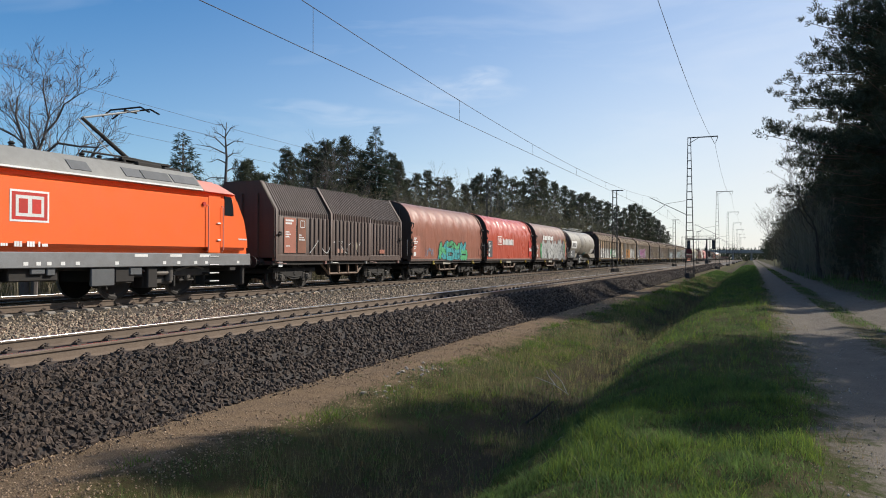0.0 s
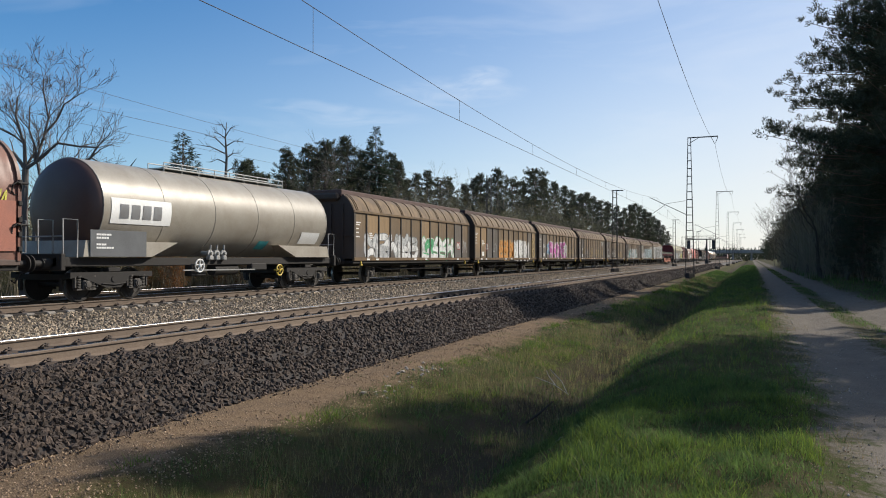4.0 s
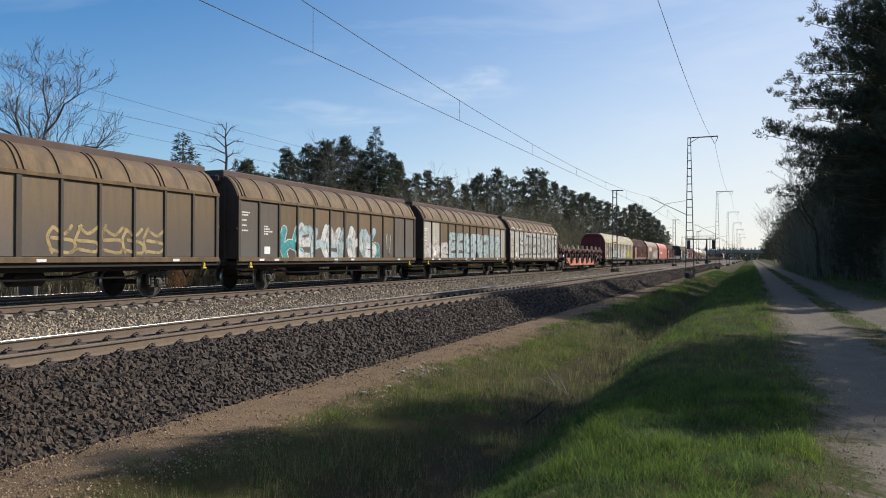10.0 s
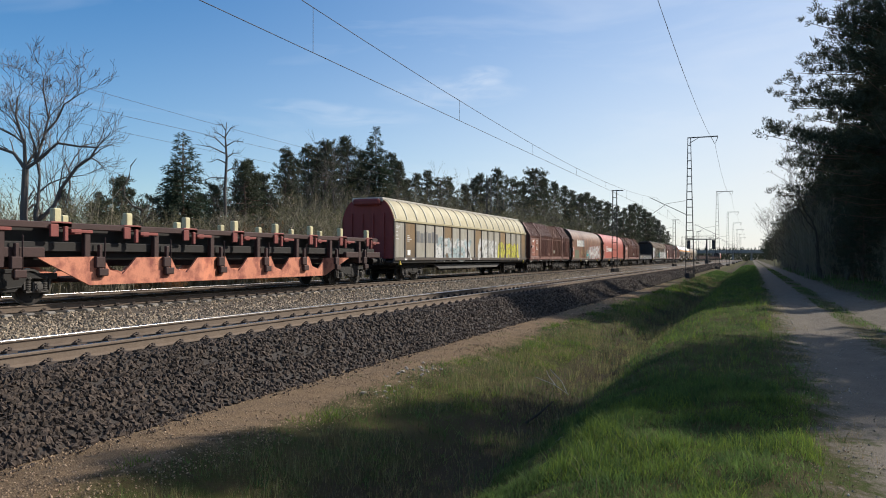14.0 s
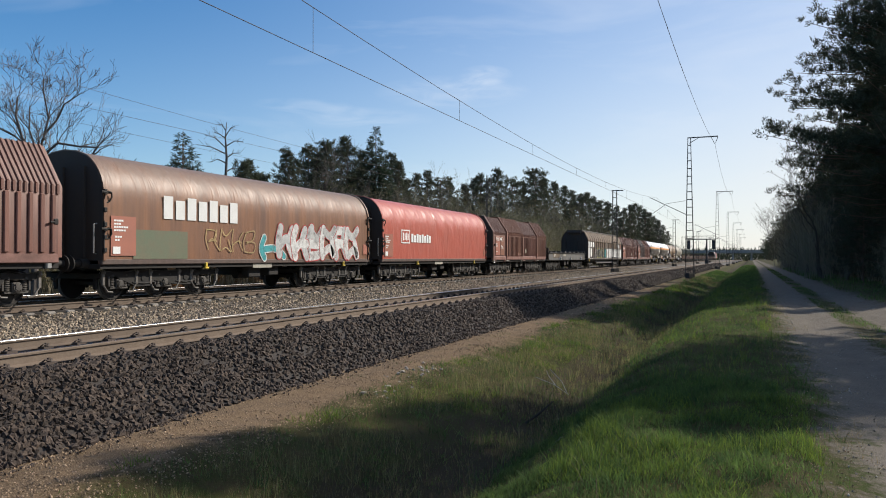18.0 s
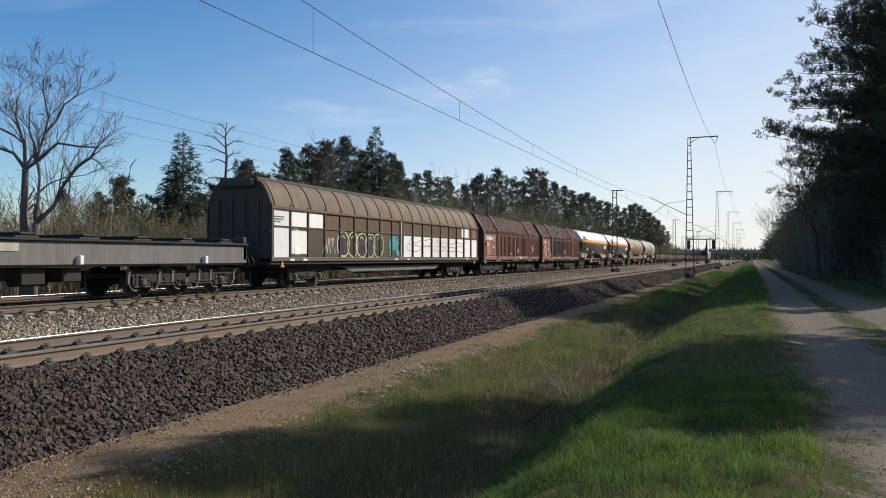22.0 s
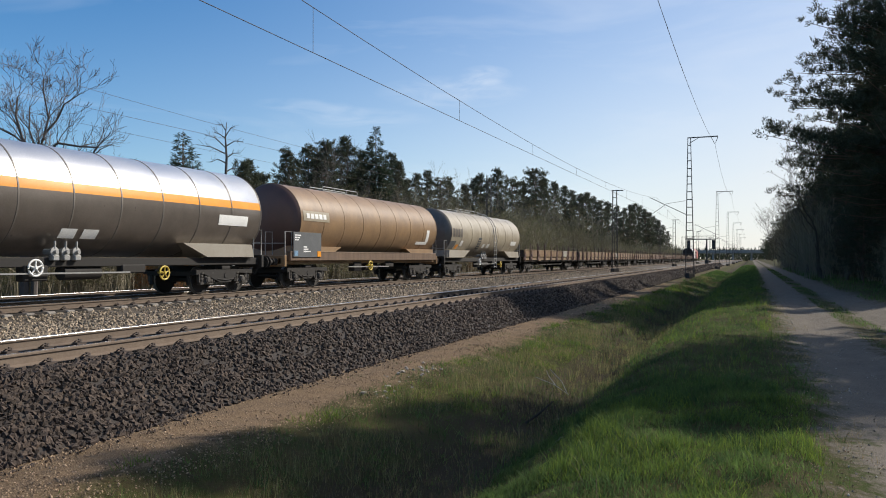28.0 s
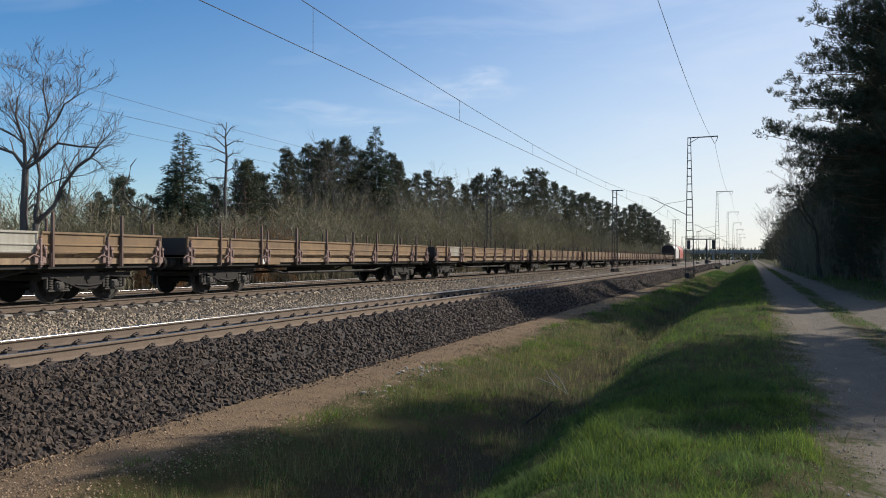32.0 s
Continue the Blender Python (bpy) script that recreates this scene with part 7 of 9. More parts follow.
    for yy, zz in ((-l + 0.3, 2.1), (l - 0.22, 2.1)):
        bm = bmesh.new()
        box(bm, 1.45, 1.56, yy - 0.08, yy + 0.08, zz - 0.08, zz + 0.08, bev=0.03)
        tube(bm, [(1.52, yy, zz), (1.56, yy - 0.18, zz - 0.02)], 0.03, 6)
        part("hood_clamp", bm, "under", t, "dark hood clamp")
    part("floor_frame", B((-1.38, 1.38, -l, l, 0.92, 1.08), bev=0.01), "under", t)
    for y in (-l * 0.18, l * 0.55):
        q = sign(t, y, y + 0.5, 1.40, 1.58, "platecream" if y < 0 else "plate", x=1.495, name="small_plate")
    sign(t, -l + 0.35, -l + 0.6, 0.86, 1.06, "white", x=1.40, name="label_holder")
    wagon_gear(t, l, axles)
    return t, l


def wagon_gear(t, l, axles):
    if len(axles) == 2:
        bogie(t, -l + 1.85, axles)
        bogie(t, l - 1.85, axles)
        bm = bmesh.new()
        for s in (-1, 1):
            truss = bmesh.new()
            pr = [(-1.9, 1.0), (-1.2, 0.52), (1.2, 0.52), (1.9, 1.0)]
            for (ya, za), (yb, zb) in zip(pr, pr[1:]):
                tube(truss, [(s * 1.24, ya, za), (s * 1.24, yb, zb)], 0.055, 4)
            for y in (-1.2, -0.4, 0.4, 1.2):
                box(truss, *sorted((s * 1.20, s * 1.29)), y - 0.05, y + 0.05, 0.5, 1.0, bev=0.01)
            part("truss", truss, "sillbrown", t, "rust-brown underframe truss")
        box(bm, -1.0, 1.0, -0.9, 0.2, 0.6, 0.95, bev=0.03)
    else:
        bogie(t, -l + 2.7, axles)
        bogie(t, l - 2.7, axles)
        bm = bmesh.new()
        box(bm, 0.9, 1.2, -0.9, -0.2, 0.5, 0.95, bev=0.03)
        box(bm, -1.2, 1.2, 0.3, 0.9, 0.55, 0.92, bev=0.03)
    lathe(bm, [(-0.5, 0.16), (0.5, 0.16)], "y", (0.3, 0, 0.6), 10)
    part("underframe", bm, "under", t, "underframe with brake gear")
    buffers(t, -l - 0.6, l + 0.6)


def tarp_line(g=0.0):
    out = [(1.44 + g, 1.12), (1.45 + g, 1.5), (1.45 + g, 1.9), (1.45 + g, 2.3), (1.45 + g, 2.6), (1.445 + g, 2.85), (1.43 + g, 3.05), (1.40 + g, 3.22), (1.34 + g, 3.40), (1.26 + g, 3.56),
           (1.15, 3.72 + g), (1.0, 3.87 + g), (0.85, 3.98 + g), (0.45, 4.12 + g), (0, 4.17 + g)]
    return out + [(-x, z) for x, z in out[-2::-1]]


def tarp_wagon(front, rear, cover, axles, label, folds=0.02, plate="plate", seed=1):
    t, l = vehicle("tarpaulin_wagon", label, "freight wagon", front, rear, "coil wagons with tarpaulin covers")
    for s in (-1, 1):
        bm = bmesh.new()
        a, b = sorted((s * l, s * (l - 0.10)))
        prism(bm, tarp_line(0.015), a, b)
        for x in (-0.8, 0, 0.8):
            box(bm, x - 0.05, x + 0.05, *sorted((s * l, s * (l + 0.07))), 1.2, 3.7)
        part("end_wall", bm, "endwall" if cover != "tarprose" else "endwall", t, "dark end bulkhead")
        bm = bmesh.new()
        shell(bm, tarp_line(0.03), *sorted((s * (l - 0.02), s * (l - 0.11))), 0.04)
        part("end_rim", bm, cover, t)
    # the cover, sagging a little between its hoops
    line = tarp_line()
    ny = int(l * 2 / 0.09)
    verts, faces = [], []
    nh = 9 if l < 6 else 11
    for j in range(ny + 1):
        y = -l + 0.06 + (2 * l - 0.12) * j / ny
        u = (y + l) / (2 * l) * nh
        sag = folds * 1.5 * (1 - abs(2 * (u % 1) - 1) ** 1.6)
        for i, (x, z) in enumerate(line):
            high = max(0.0, 1 - abs(z - 3.45) / 0.6)
            ed = max(0.0, 1 - abs(z - 3.3) / 0.6)
            nz_ = noise.noise((y * 1.4, z * 2.0, seed * 3.1)) * folds * 0.6 + noise.noise((y * 3.2 + z * 2.2, z * 1.5, seed * 1.7)) * folds * 1.6 * ed + noise.noise((y * 6.5 - z * 3.0, z * 2.5, seed * 2.9)) * folds * 0.7 * (0.25 + ed)
            f = 1 - (sag * high + nz_ * 0.8) / 1.45
            verts.append((x * f, y, 1.12 + (z - 1.12) * (1 - (sag * 1.3 * high + 0.5 * nz_) / 3)))
    n = len(line)
    for j in range(ny):
        for i in range(n - 1):
            faces.append((j * n + i, (j + 1) * n + i, (j + 1) * n + i + 1, j * n + i + 1))
    cv = raw("cover", verts, faces, cover, t)
    cv.data.polygons.foreach_set("use_smooth", [True] * len(faces))
    cv["label"] = "taut tarpaulin cover over hoops"
    part("side_beam", B((1.28, 1.46, -l, l, 1.0, 1.15), (-1.46, -1.28, -l, l, 1.0, 1.15), bev=0.02), "hooddark", t, "brown side beam")
    part("floor_frame", B((-1.38, 1.38, -l, l, 0.88, 1.02), bev=0.01), "under", t)
    # clasps on the end hoops
    for s in (-1, 1):
        bm = bmesh.new()
        for z in (1.4, 1.75, 2.1, 2.5, 3.0):
            box(bm, 1.46, 1.53, s * (l - 0.06) - 0.05, s * (l - 0.06) + 0.05, z - 0.06, z + 0.06, bev=0.01)
        tube(bm, [(1.50, s * (l - 0.02), 1.3), (1.50, s * (l - 0.02), 2.2)], 0.02, 5)
        part("clasp_row", bm, "under", t, "locking clasps")
        for z in (1.95, 2.95):
            bm = bmesh.new()
            ring = [(1.50 + 0.05 * math.sin(k * 0.9), s * (l - 0.10) + 0.13 * math.cos(k * 0.9) - s * 0.05, z - 0.10 + 0.16 * math.sin(k * 0.9)) for k in range(8)]
            tube(bm, ring, 0.022, 5)
            tube(bm, [(1.50, s * (l - 0.22), z + 0.02), (1.54, s * (l + 0.12), z + 0.03)], 0.035, 6)
            part("hoop_clamp", bm, "under", t, "dark hoop clamp with a looped handle")
        bm = bmesh.new()
        tube(bm, [(1.30, s * (l + 0.05), 1.3), (1.36, s * (l + 0.2), 1.32), (1.36, s * (l + 0.2), 2.1), (1.30, s * (l + 0.05), 2.12)], 0.018, 5)
        part("handrail", bm, "steel", t, "pale end handrail")
    p = sign(t, -l + 0.28, -l + 1.18, 1.25, 2.35, plate, x=1.462, label="inscription board with white lettering")
    bars(p, -l + 0.38, 2.2, (4, 3, 6, 5), x=1.476)
    bars(p, -l + 0.42, 1.75, (3, 2), x=1.476)
    sign(p, -l + 0.34, -l + 0.6, 1.3, 1.5, "white", x=1.475, name="label_holder")
    sign(t, l - 0.55, l - 0.2, 1.35, 1.8, plate, x=1.462, name="small_board")
    for y in (-l * 0.45, l * 0.7):
        shared("bracket", lambda: B((HALF - 0.05, HALF + 0.03, -0.05, 0.05, 0.90, 1.04), (HALF - 0.04, HALF + 0.05, -0.09, 0.09, 0.84, 0.90), bev=0.015), "yellow", t, 0, y, 0)
    sign(t, -0.9, 0.2, 0.84, 0.99, "panelpale", x=1.38, name="side_board")
    wagon_gear(t, l, axles)
    return t, l


def hand_wheel():
    bm = bmesh.new()
    ring = [(0, 0.2 * math.cos(k * math.pi / 8), 0.2 * math.sin(k * math.pi / 8)) for k in range(17)]
    tube(bm, ring, 0.026, 6, cap=False)
    for k in range(5):
        a = k * 2 * math.pi / 5 + 0.3
        tube(bm, [(0, 0, 0), (0, 0.19 * math.cos(a), 0.19 * math.sin(a))], 0.02, 5)
    lathe(bm, [(-0.25, 0.03), (0.02, 0.03), (0.03, 0.05), (0.05, 0.04)], "x", sides=8)
    return bm


def tank_wagon(front, rear, y0, y1, r, zc, shellmat, endmat, label, rings, split=None, feet="tankgrey", bogies=1.9, beam="under", sill=None):
    t, l = vehicle("tank_wagon", label, "tank wagon", front, rear, "tank wagons of the freight train")
    sides = 48

    def barrel(lo, hi, mat, name, lab=""):
        bm = bmesh.new()
        steps = [(y0, 0.02), (y0 - 0.0, 0.3 * r)]
        dome = [(y0 - 0.30, 0.02), (y0 - 0.28, 0.4 * r), (y0 - 0.2, 0.75 * r), (y0 - 0.08, 0.95 * r), (y0 + 0.05, r)]
        dome2 = [(y1 + y0 - y, q) for y, q in dome[::-1]]
        prof = (dome + dome2) if split else [dome[-1], dome2[0]]
        ang = [lo + (hi - lo) * k / sides for k in range(sides + 1)]
        rows = [[bm.verts.new((q * math.sin(a), y, zc + q * math.cos(a))) for a in ang] for y, q in prof]
        for a, b in zip(rows, rows[1:]):
            for k in range(sides):
                bm.faces.new((a[k], b[k], b[k + 1], a[k + 1]))
        bmesh.ops.recalc_face_normals(bm, faces=bm.faces)
        return part(name, bm, mat, t, lab, sharp=50)
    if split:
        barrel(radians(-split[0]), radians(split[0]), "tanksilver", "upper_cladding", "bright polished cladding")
        # lower cladding: darker, browner and less metallic than the upper
        barrel(radians(split[1]), radians(360 - split[1]), "tankunder", "lower_cladding", "darker reflecting belly")
        for s in (-1, 1):
            barrel(radians(s * split[0]), radians(s * split[1]), "orangeband", "band", "orange band along the tank")
    else:
        barrel(0, 2 * math.pi, shellmat, "barrel")
        dome = [(-0.30, 0.02), (-0.28, 0.4 * r), (-0.2, 0.75 * r), (-0.08, 0.95 * r), (0.05, r)]
        for s, y in ((1, y0), (-1, y1)):
            bm = bmesh.new()
            lathe(bm, [(y + s * a, q) for a, q in dome] + [(y + s * 0.06, r - 0.02)], "y", (0, 0, zc), 48)
            part("tank_end", bm, endmat, t, "domed tank end", sharp=50)
    for i in range(rings + 1):
        y = y0 + 0.06 + (y1 - y0 - 0.12) * i / rings
        bm = bmesh.new()
        lathe(bm, [(y - 0.03, r + 0.001), (y - 0.02, r + 0.012), (y + 0.02, r + 0.012), (y + 0.03, r + 0.001)], "y", (0, 0, zc), 40)
        bmesh.ops.delete(bm, geom=[f for f in bm.faces if len(f.verts) > 4], context="FACES_ONLY")
        part("hoop", bm, shellmat if not split else "hoopdark", t)
    # saddles and frame
    part("frame", B((-1.15, -1.0, -l, l, 0.95, 1.2), (1.0, 1.15, -l, l, 0.95, 1.2), (-1.3, 1.3, -l, -l + 0.15, 0.85, 1.3), (-1.3, 1.3, l - 0.15, l, 0.85, 1.3), bev=0.02), beam, t, "underframe beams")
    if sill:
        for s in (-1, 1):
            part("side_sill", B((*sorted((s * 1.2, s * 1.36)), -l + 0.3, l - 0.3, 1.08, 1.42), (*sorted((s * 1.18, s * 1.37)), -l + 0.3, l - 0.3, 1.40, 1.45), bev=0.015), sill, t, "deep brown side sill")
    for s in (-1, 1):
        yc = s * (l - bogies - 0.2)
        bm = bmesh.new()
        vs = []
        pr = [(yc - s * 1.0, 1.22), (yc + s * 1.45, 1.22), (yc + s * 1.35, 1.66), (yc - s * 2.1, 1.66)]
        for x in (-1.35, 1.35):
            vs.append([bm.verts.new((x * (0.98 if z > 1.5 else 1), y, z)) for y, z in pr])
        bm.faces.new(vs[0])
        bm.faces.new(vs[1][::-1])
        for i in range(4):
            bm.faces.new((vs[0][i], vs[1][i], vs[1][(i + 1) % 4], vs[0][(i + 1) % 4]))
        bmesh.ops.recalc_face_normals(bm, faces=bm.faces)
        part("saddle", bm, feet, t, "sheet steel saddle under the tank")
        bm = bmesh.new()
        for x in (-1.25, 0.35, 1.25):
            tube(bm, [(x, s * (l - 0.1), 1.2), (x, s * (l - 0.1), 2.2), (x, s * (l - 0.55), 2.2), (x, s * (l - 0.55), 1.2)], 0.022, 5)
        tube(bm, [(-1.25, s * (l - 0.1), 1.75), (1.25, s * (l - 0.1), 1.75)], 0.02, 5)
        part("end_railing", bm, "steel", t, "tubular platform railing")
        bogie(t, s * (l - bogies), Y25)
    bm = bmesh.new()
    lathe(bm, [(-0.6, 0.2), (0.6, 0.2)], "y", (0.9, 0.0, 0.8), 12)
    box(bm, 0.9, 1.2, -1.9, -1.2, 0.6, 1.0, bev=0.03)
    box(bm, 0.95, 1.2, 1.2, 2.1, 0.75, 1.0, bev=0.03)
    part("brake_cylinder", bm, "under", t, "brake cylinder and gear box")
    for y in (() if sill else (-1.05, -0.72, -0.38)):
        bm = bmesh.new()
        lathe(bm, [(0.9, 0.09), (1.18, 0.09), (1.19, 0.13), (1.24, 0.13), (1.25, 0.05), (1.33, 0.05)], "x", (0, y, 1.34), 10)
        box(bm, 1.12, 1.3, y - 0.10, y + 0.10, 1.12, 1.26, bev=0.02)
        tube(bm, [(1.22, y, 1.34), (1.24, y, 1.62)], 0.03, 5)
        part("valve", bm, "steel", t, "discharge valve")
    bm = bmesh.new()
    tube(bm, [(1.3, l * 0.18, 0.78), (1.3, -l * 0.35, 0.80)], 0.025, 5)
    part("brake_rod", bm, "steel", t, "long brake rod")
    for key, mat, y, z in (("white_hand_wheel", "white", -1.68, 0.94), ("yellow_hand_wheel", "yellow", 2.7, 0.74)) if not sill else (("yellow_hand_wheel", "yellow", -0.6, 0.84),):
        o = shared(key, hand_wheel, mat, t, 1.34, y, z, key.split("_")[0] + " spoked brake hand wheel")
        o.name = "hand_wheel"
    buffers(t, -l - 0.6, l + 0.6)
    return t, l


def catwalk(t, y0, y1, z, x=0.0):
    bm = bmesh.new()
    box(bm, x - 0.35, x + 0.35, y0, y1, z + 0.10, z + 0.14)
    for s in (-0.33, 0.33):
        tube(bm, [(x + s, y0, z + 0.3), (x + s, y1, z + 0.3)], 0.018, 5)
    n = max(2, int((y1 - y0) / 0.8))
    for i in range(n + 1):
        y = y0 + (y1 - y0) * i / n
        for s in (-0.33, 0.33):
            tube(bm, [(x + s, y, z - 0.1), (x + s, y, z + 0.3)], 0.016, 4)
    part("catwalk", bm, "steel", t, "grated catwalk on the tank top")


def stake_wagon(front, rear, label, pale=()):
    t, l = vehicle("stake_wagon", label, "freight wagon", front, rear, "flat wagons with stakes and dropsides")
    n = 9
    w = 2 * l / n
    part("deck", B((-1.4, 1.4, -l, l, 1.18, 1.28)), "plank", t, "timber deck")
    part("side_beam", B((1.26, 1.33, -l, l, 0.90, 1.2), (-1.33, -1.26, -l, l, 0.90, 1.2), bev=0.01), "under", t)
    for i in range(n):
        a = -l + i * w
        o = shared("sill_%.2f" % l, lambda: B((1.30, 1.40, 0.0, w, 1.02, 1.30), bev=0.008), "silltan", t, 0, a, 0, "weathered tan side sill")
        o.name = "sill"
        o = again(o, t, -2.70, a, 0)
        o.name = "sill"
        mat = "panelpale" if i in pale else "plank"

        def board():
            bm = B((1.37, 1.42, 0.05, w - 0.05, 1.31, 1.84), (1.42, 1.438, 0.05, w - 0.05, 1.31, 1.37), (1.42, 1.445, 0.05, w - 0.05, 1.50, 1.545), (1.40, 1.455, 0.05, w - 0.05, 1.79, 1.85), bev=0.008)
            for q in (0.05, w - 0.10):
                box(bm, 1.42, 1.44, q, q + 0.05, 1.37, 1.79, bev=0.006)
            return bm
        o = shared("dropside_%s_%.2f" % (mat, l), board, mat, t, 0, a, 0, "hinged white-painted dropside" if i in pale else "hinged brown dropside")
        o.name = "dropside"
        o = again(o, t, -2.79, a, 0)
        o.name = "dropside"

    def latch():
        bm = B((1.42, 1.50, -0.035, 0.035, 0.95, 1.68), (1.40, 1.47, -0.17, -0.05, 1.04, 1.22), (1.40, 1.47, 0.05, 0.17, 1.04, 1.22), (1.42, 1.52, -0.055, 0.055, 1.0, 1.10), (1.43, 1.49, -0.022, 0.022, 1.68, 1.76), bev=0.014)
        for e in (-1, 1):
            tube(bm, [(1.45, e * 0.16, 1.20), (1.46, e * 0.12, 1.40), (1.46, e * 0.07, 1.52)], 0.035, 6)
            lathe(bm, [(1.45, 0.045), (1.52, 0.045), (1.53, 0.02)], "x", (0, e * 0.105, 1.43), 8)
        tube(bm, [(1.47, -0.02, 1.22), (1.50, -0.22, 1.27), (1.50, -0.36, 1.18)], 0.02, 5)
        return bm

    def post():
        bm = B((1.42, 1.50, -0.035, 0.035, 0.95, 2.35), (1.40, 1.48, -0.06, 0.06, 0.95, 1.32), bev=0.012)
        return bm
    for i in range(n + 1):
        shared("latch", latch, "latch", t, 0, -l + min(2 * l - 0.18, max(0.18, i * w)), 0, "rust-pink dropside latch")
    for i in range(8):
        y = -l + 1.6 + i * (2 * l - 3.2) / 7
        shared("stake", post, "stake", t, 0, y, 0, "steel side stake")
        again(CACHE["stake"], t, -2.92, y, 0)
    for s in (-1, 1):
        part("end_board", B((-1.38, 1.38, *sorted((s * l, s * (l - 0.06))), 1.2, 1.82), bev=0.01), "endwall", t, "dark end board")
    bm = bmesh.new()
    for s in (-1, 1):
        tube(bm, [(s * 1.1, -l + 4.2, 0.9), (s * 1.1, -l + 5.6, 0.62), (s * 1.1, l - 5.6, 0.62), (s * 1.1, l - 4.2, 0.9)], 0.05, 5)
    box(bm, -0.6, 0.6, -1.0, 1.0, 0.6, 0.95, bev=0.03)
    box(bm, -1.1, 1.1, -l + 0.1, l - 0.1, 0.82, 1.16)
    part("underframe", bm, "under", t, "truss underframe")
    part("inscription_board", B((1.42, 1.435, -l + 3.7, -l + 5.0, 0.95, 1.2)), "plank", t)
    sign(t, -l + 3.8, -l + 4.05, 0.98, 1.15, "white", x=1.436, name="label_holder")
    bogie(t, -l + 2.4, Y25)
    bogie(t, l - 2.4, Y25)
    buffers(t, -l - 0.56, l + 0.56)
    return t, l


def pocket_wagon(front, rear):
    t, l = vehicle("pocket_wagon", "empty red articulated container pocket wagon with folding lugs", "freight wagon", front, rear)
    part("centre_sill", B((-0.45, 0.45, -l, l, 0.95, 1.25), bev=0.02), "pocketdark", t)
    for s in (-1, 1):
        # side beams with their tall, notched webs
        part("top_beam", B((*sorted((s * 1.20, s * 1.38)), -l + 0.3, l - 0.3, 1.93, 2.10), bev=0.02), "pocketdark", t, "dark red top beam")
        bm = bmesh.new()
        a, b = -l + 4.3, l - 4.3
        n = 5
        prof = [(a, 0.46), (a - 1.3, 1.2)]
        for i in range(n):
            u0, u1 = a + (b - a) * i / n, a + (b - a) * (i + 1) / n
            m = (u0 + u1) / 2
            prof += [(u0 + 0.25, 1.22), (m - 0.6, 1.24), (m - 0.35, 0.86), (m + 0.1, 0.74), (m + 0.35, 0.95), (m + 0.6, 1.2)]
        prof += [(b + 1.3, 1.2), (b, 0.46)]
        x0, x1 = sorted((s * 1.36, s * 1.30))
        crest = sorted(prof[1:-1])
        for (ya, za), (yb, zb) in zip(crest, crest[1:]):
            lo = [0.46 + 0.72 * max(0.0, a - y, y - b) / 1.3 for y in (ya, yb)]
            v = [bm.verts.new((x, y, z)) for x in (x0, x1) for y, z in ((ya, lo[0]), (yb, lo[1]), (yb, zb), (ya, za))]
            for f in ((0, 1, 2, 3), (7, 6, 5, 4), (0, 4, 5, 1), (3, 2, 6, 7), (0, 3, 7, 4), (1, 5, 6, 2)):
                bm.faces.new([v[k] for k in f])
        bmesh.ops.remove_doubles(bm, verts=bm.verts, dist=0.0005)
        bmesh.ops.recalc_face_normals(bm, faces=bm.faces)
        part("side_web", bm, "pocket", t, "faded salmon-red side web with notches")
        for i in range(8):
            y = -l + 2.0 + i * (2 * l - 4) / 7
            shared("stanchion", lambda: B((-0.07, 0.07, -0.10, 0.10, 0.95, 1.95), bev=0.02), "pocketdark", t, s * 1.29, y, 0, "dark red stanchion")
            shared("lever", lambda: B((-0.05, 0.05, -0.06, 0.06, 0.66, 1.55), (-0.05, 0.07, -0.17, 0.13, 0.92, 1.22), (-0.04, 0.09, -0.10, 0.24, 0.70, 0.90), (-0.03, 0.02, 0.16, 0.19, 0.8, 1.75), bev=0.02), "pocketdark", t, s * 1.41, y + 0.35, 0, "locking lever")
        # added black backing and blackened beam stand for the shaded gap inside
        part("inner_wall", B((*sorted((s * 0.95, s * 1.0)), -l + 0.5, l - 0.5, 1.15, 1.95)), "under", t)
        part("middle_beam", B((*sorted((s * 1.05, s * 1.2)), -l + 0.3, l - 0.3, 1.35, 1.6), bev=0.02), "under", t)
    part("floor", B((-1.25, 1.25, -l + 4.3, l - 4.3, 0.55, 0.65)), "pocketdark", t)
    for i in range(9):
        y = -l + 1.2 + i * (2 * l - 2.4) / 8
        for s in (-1, 1):
            shared("lug", lambda: B((-0.09, 0.09, -0.12, 0.12, 2.08, 2.46), bev=0.03), "lugpale", t, s * 1.25, y, 0, "pale folding container lug")
            shared("lug_seat", lambda: B((-0.16, 0.16, -0.35, 0.3, 1.96, 2.12), (-0.1, 0.17, 0.35, 0.6, 1.80, 1.95), bev=0.02), "pocketmid", t, s * 1.22, y + 0.1, 0)
            shared("lug_bracket", lambda: B((1.38, 1.44, -0.30, -0.05, 1.72, 2.05), (1.38, 1.46, 0.10, 0.22, 1.62, 2.0), (1.36, 1.40, 0.35, 1.05, 1.84, 1.93), bev=0.015), "pocketmid", t, 0 if s > 0 else -2.8, y, 0, "dull red bracket below the lug")
    for y in (-l + 0.5,):
        for s in (-1, 1):
            shared("stanchion_block", lambda: B((-0.16, 0.16, -0.2, 0.2, 2.08, 2.52), (-0.16, 0.16, 0.2, 0.55, 2.08, 2.28), bev=0.03), "pocketmid", t, s * 1.15, y, 0, "red end stop")
    part("end_platform", B((-1.35, 1.35, -l, -l + 3.2, 1.2, 1.45), (-1.35, 1.35, l - 3.2, l, 1.2, 1.45), bev=0.02), "pocketdark", t)
    part("tag_plate", B((1.38, 1.40, -l + 1.4, -l + 1.65, 1.3, 1.5)), "white", t)
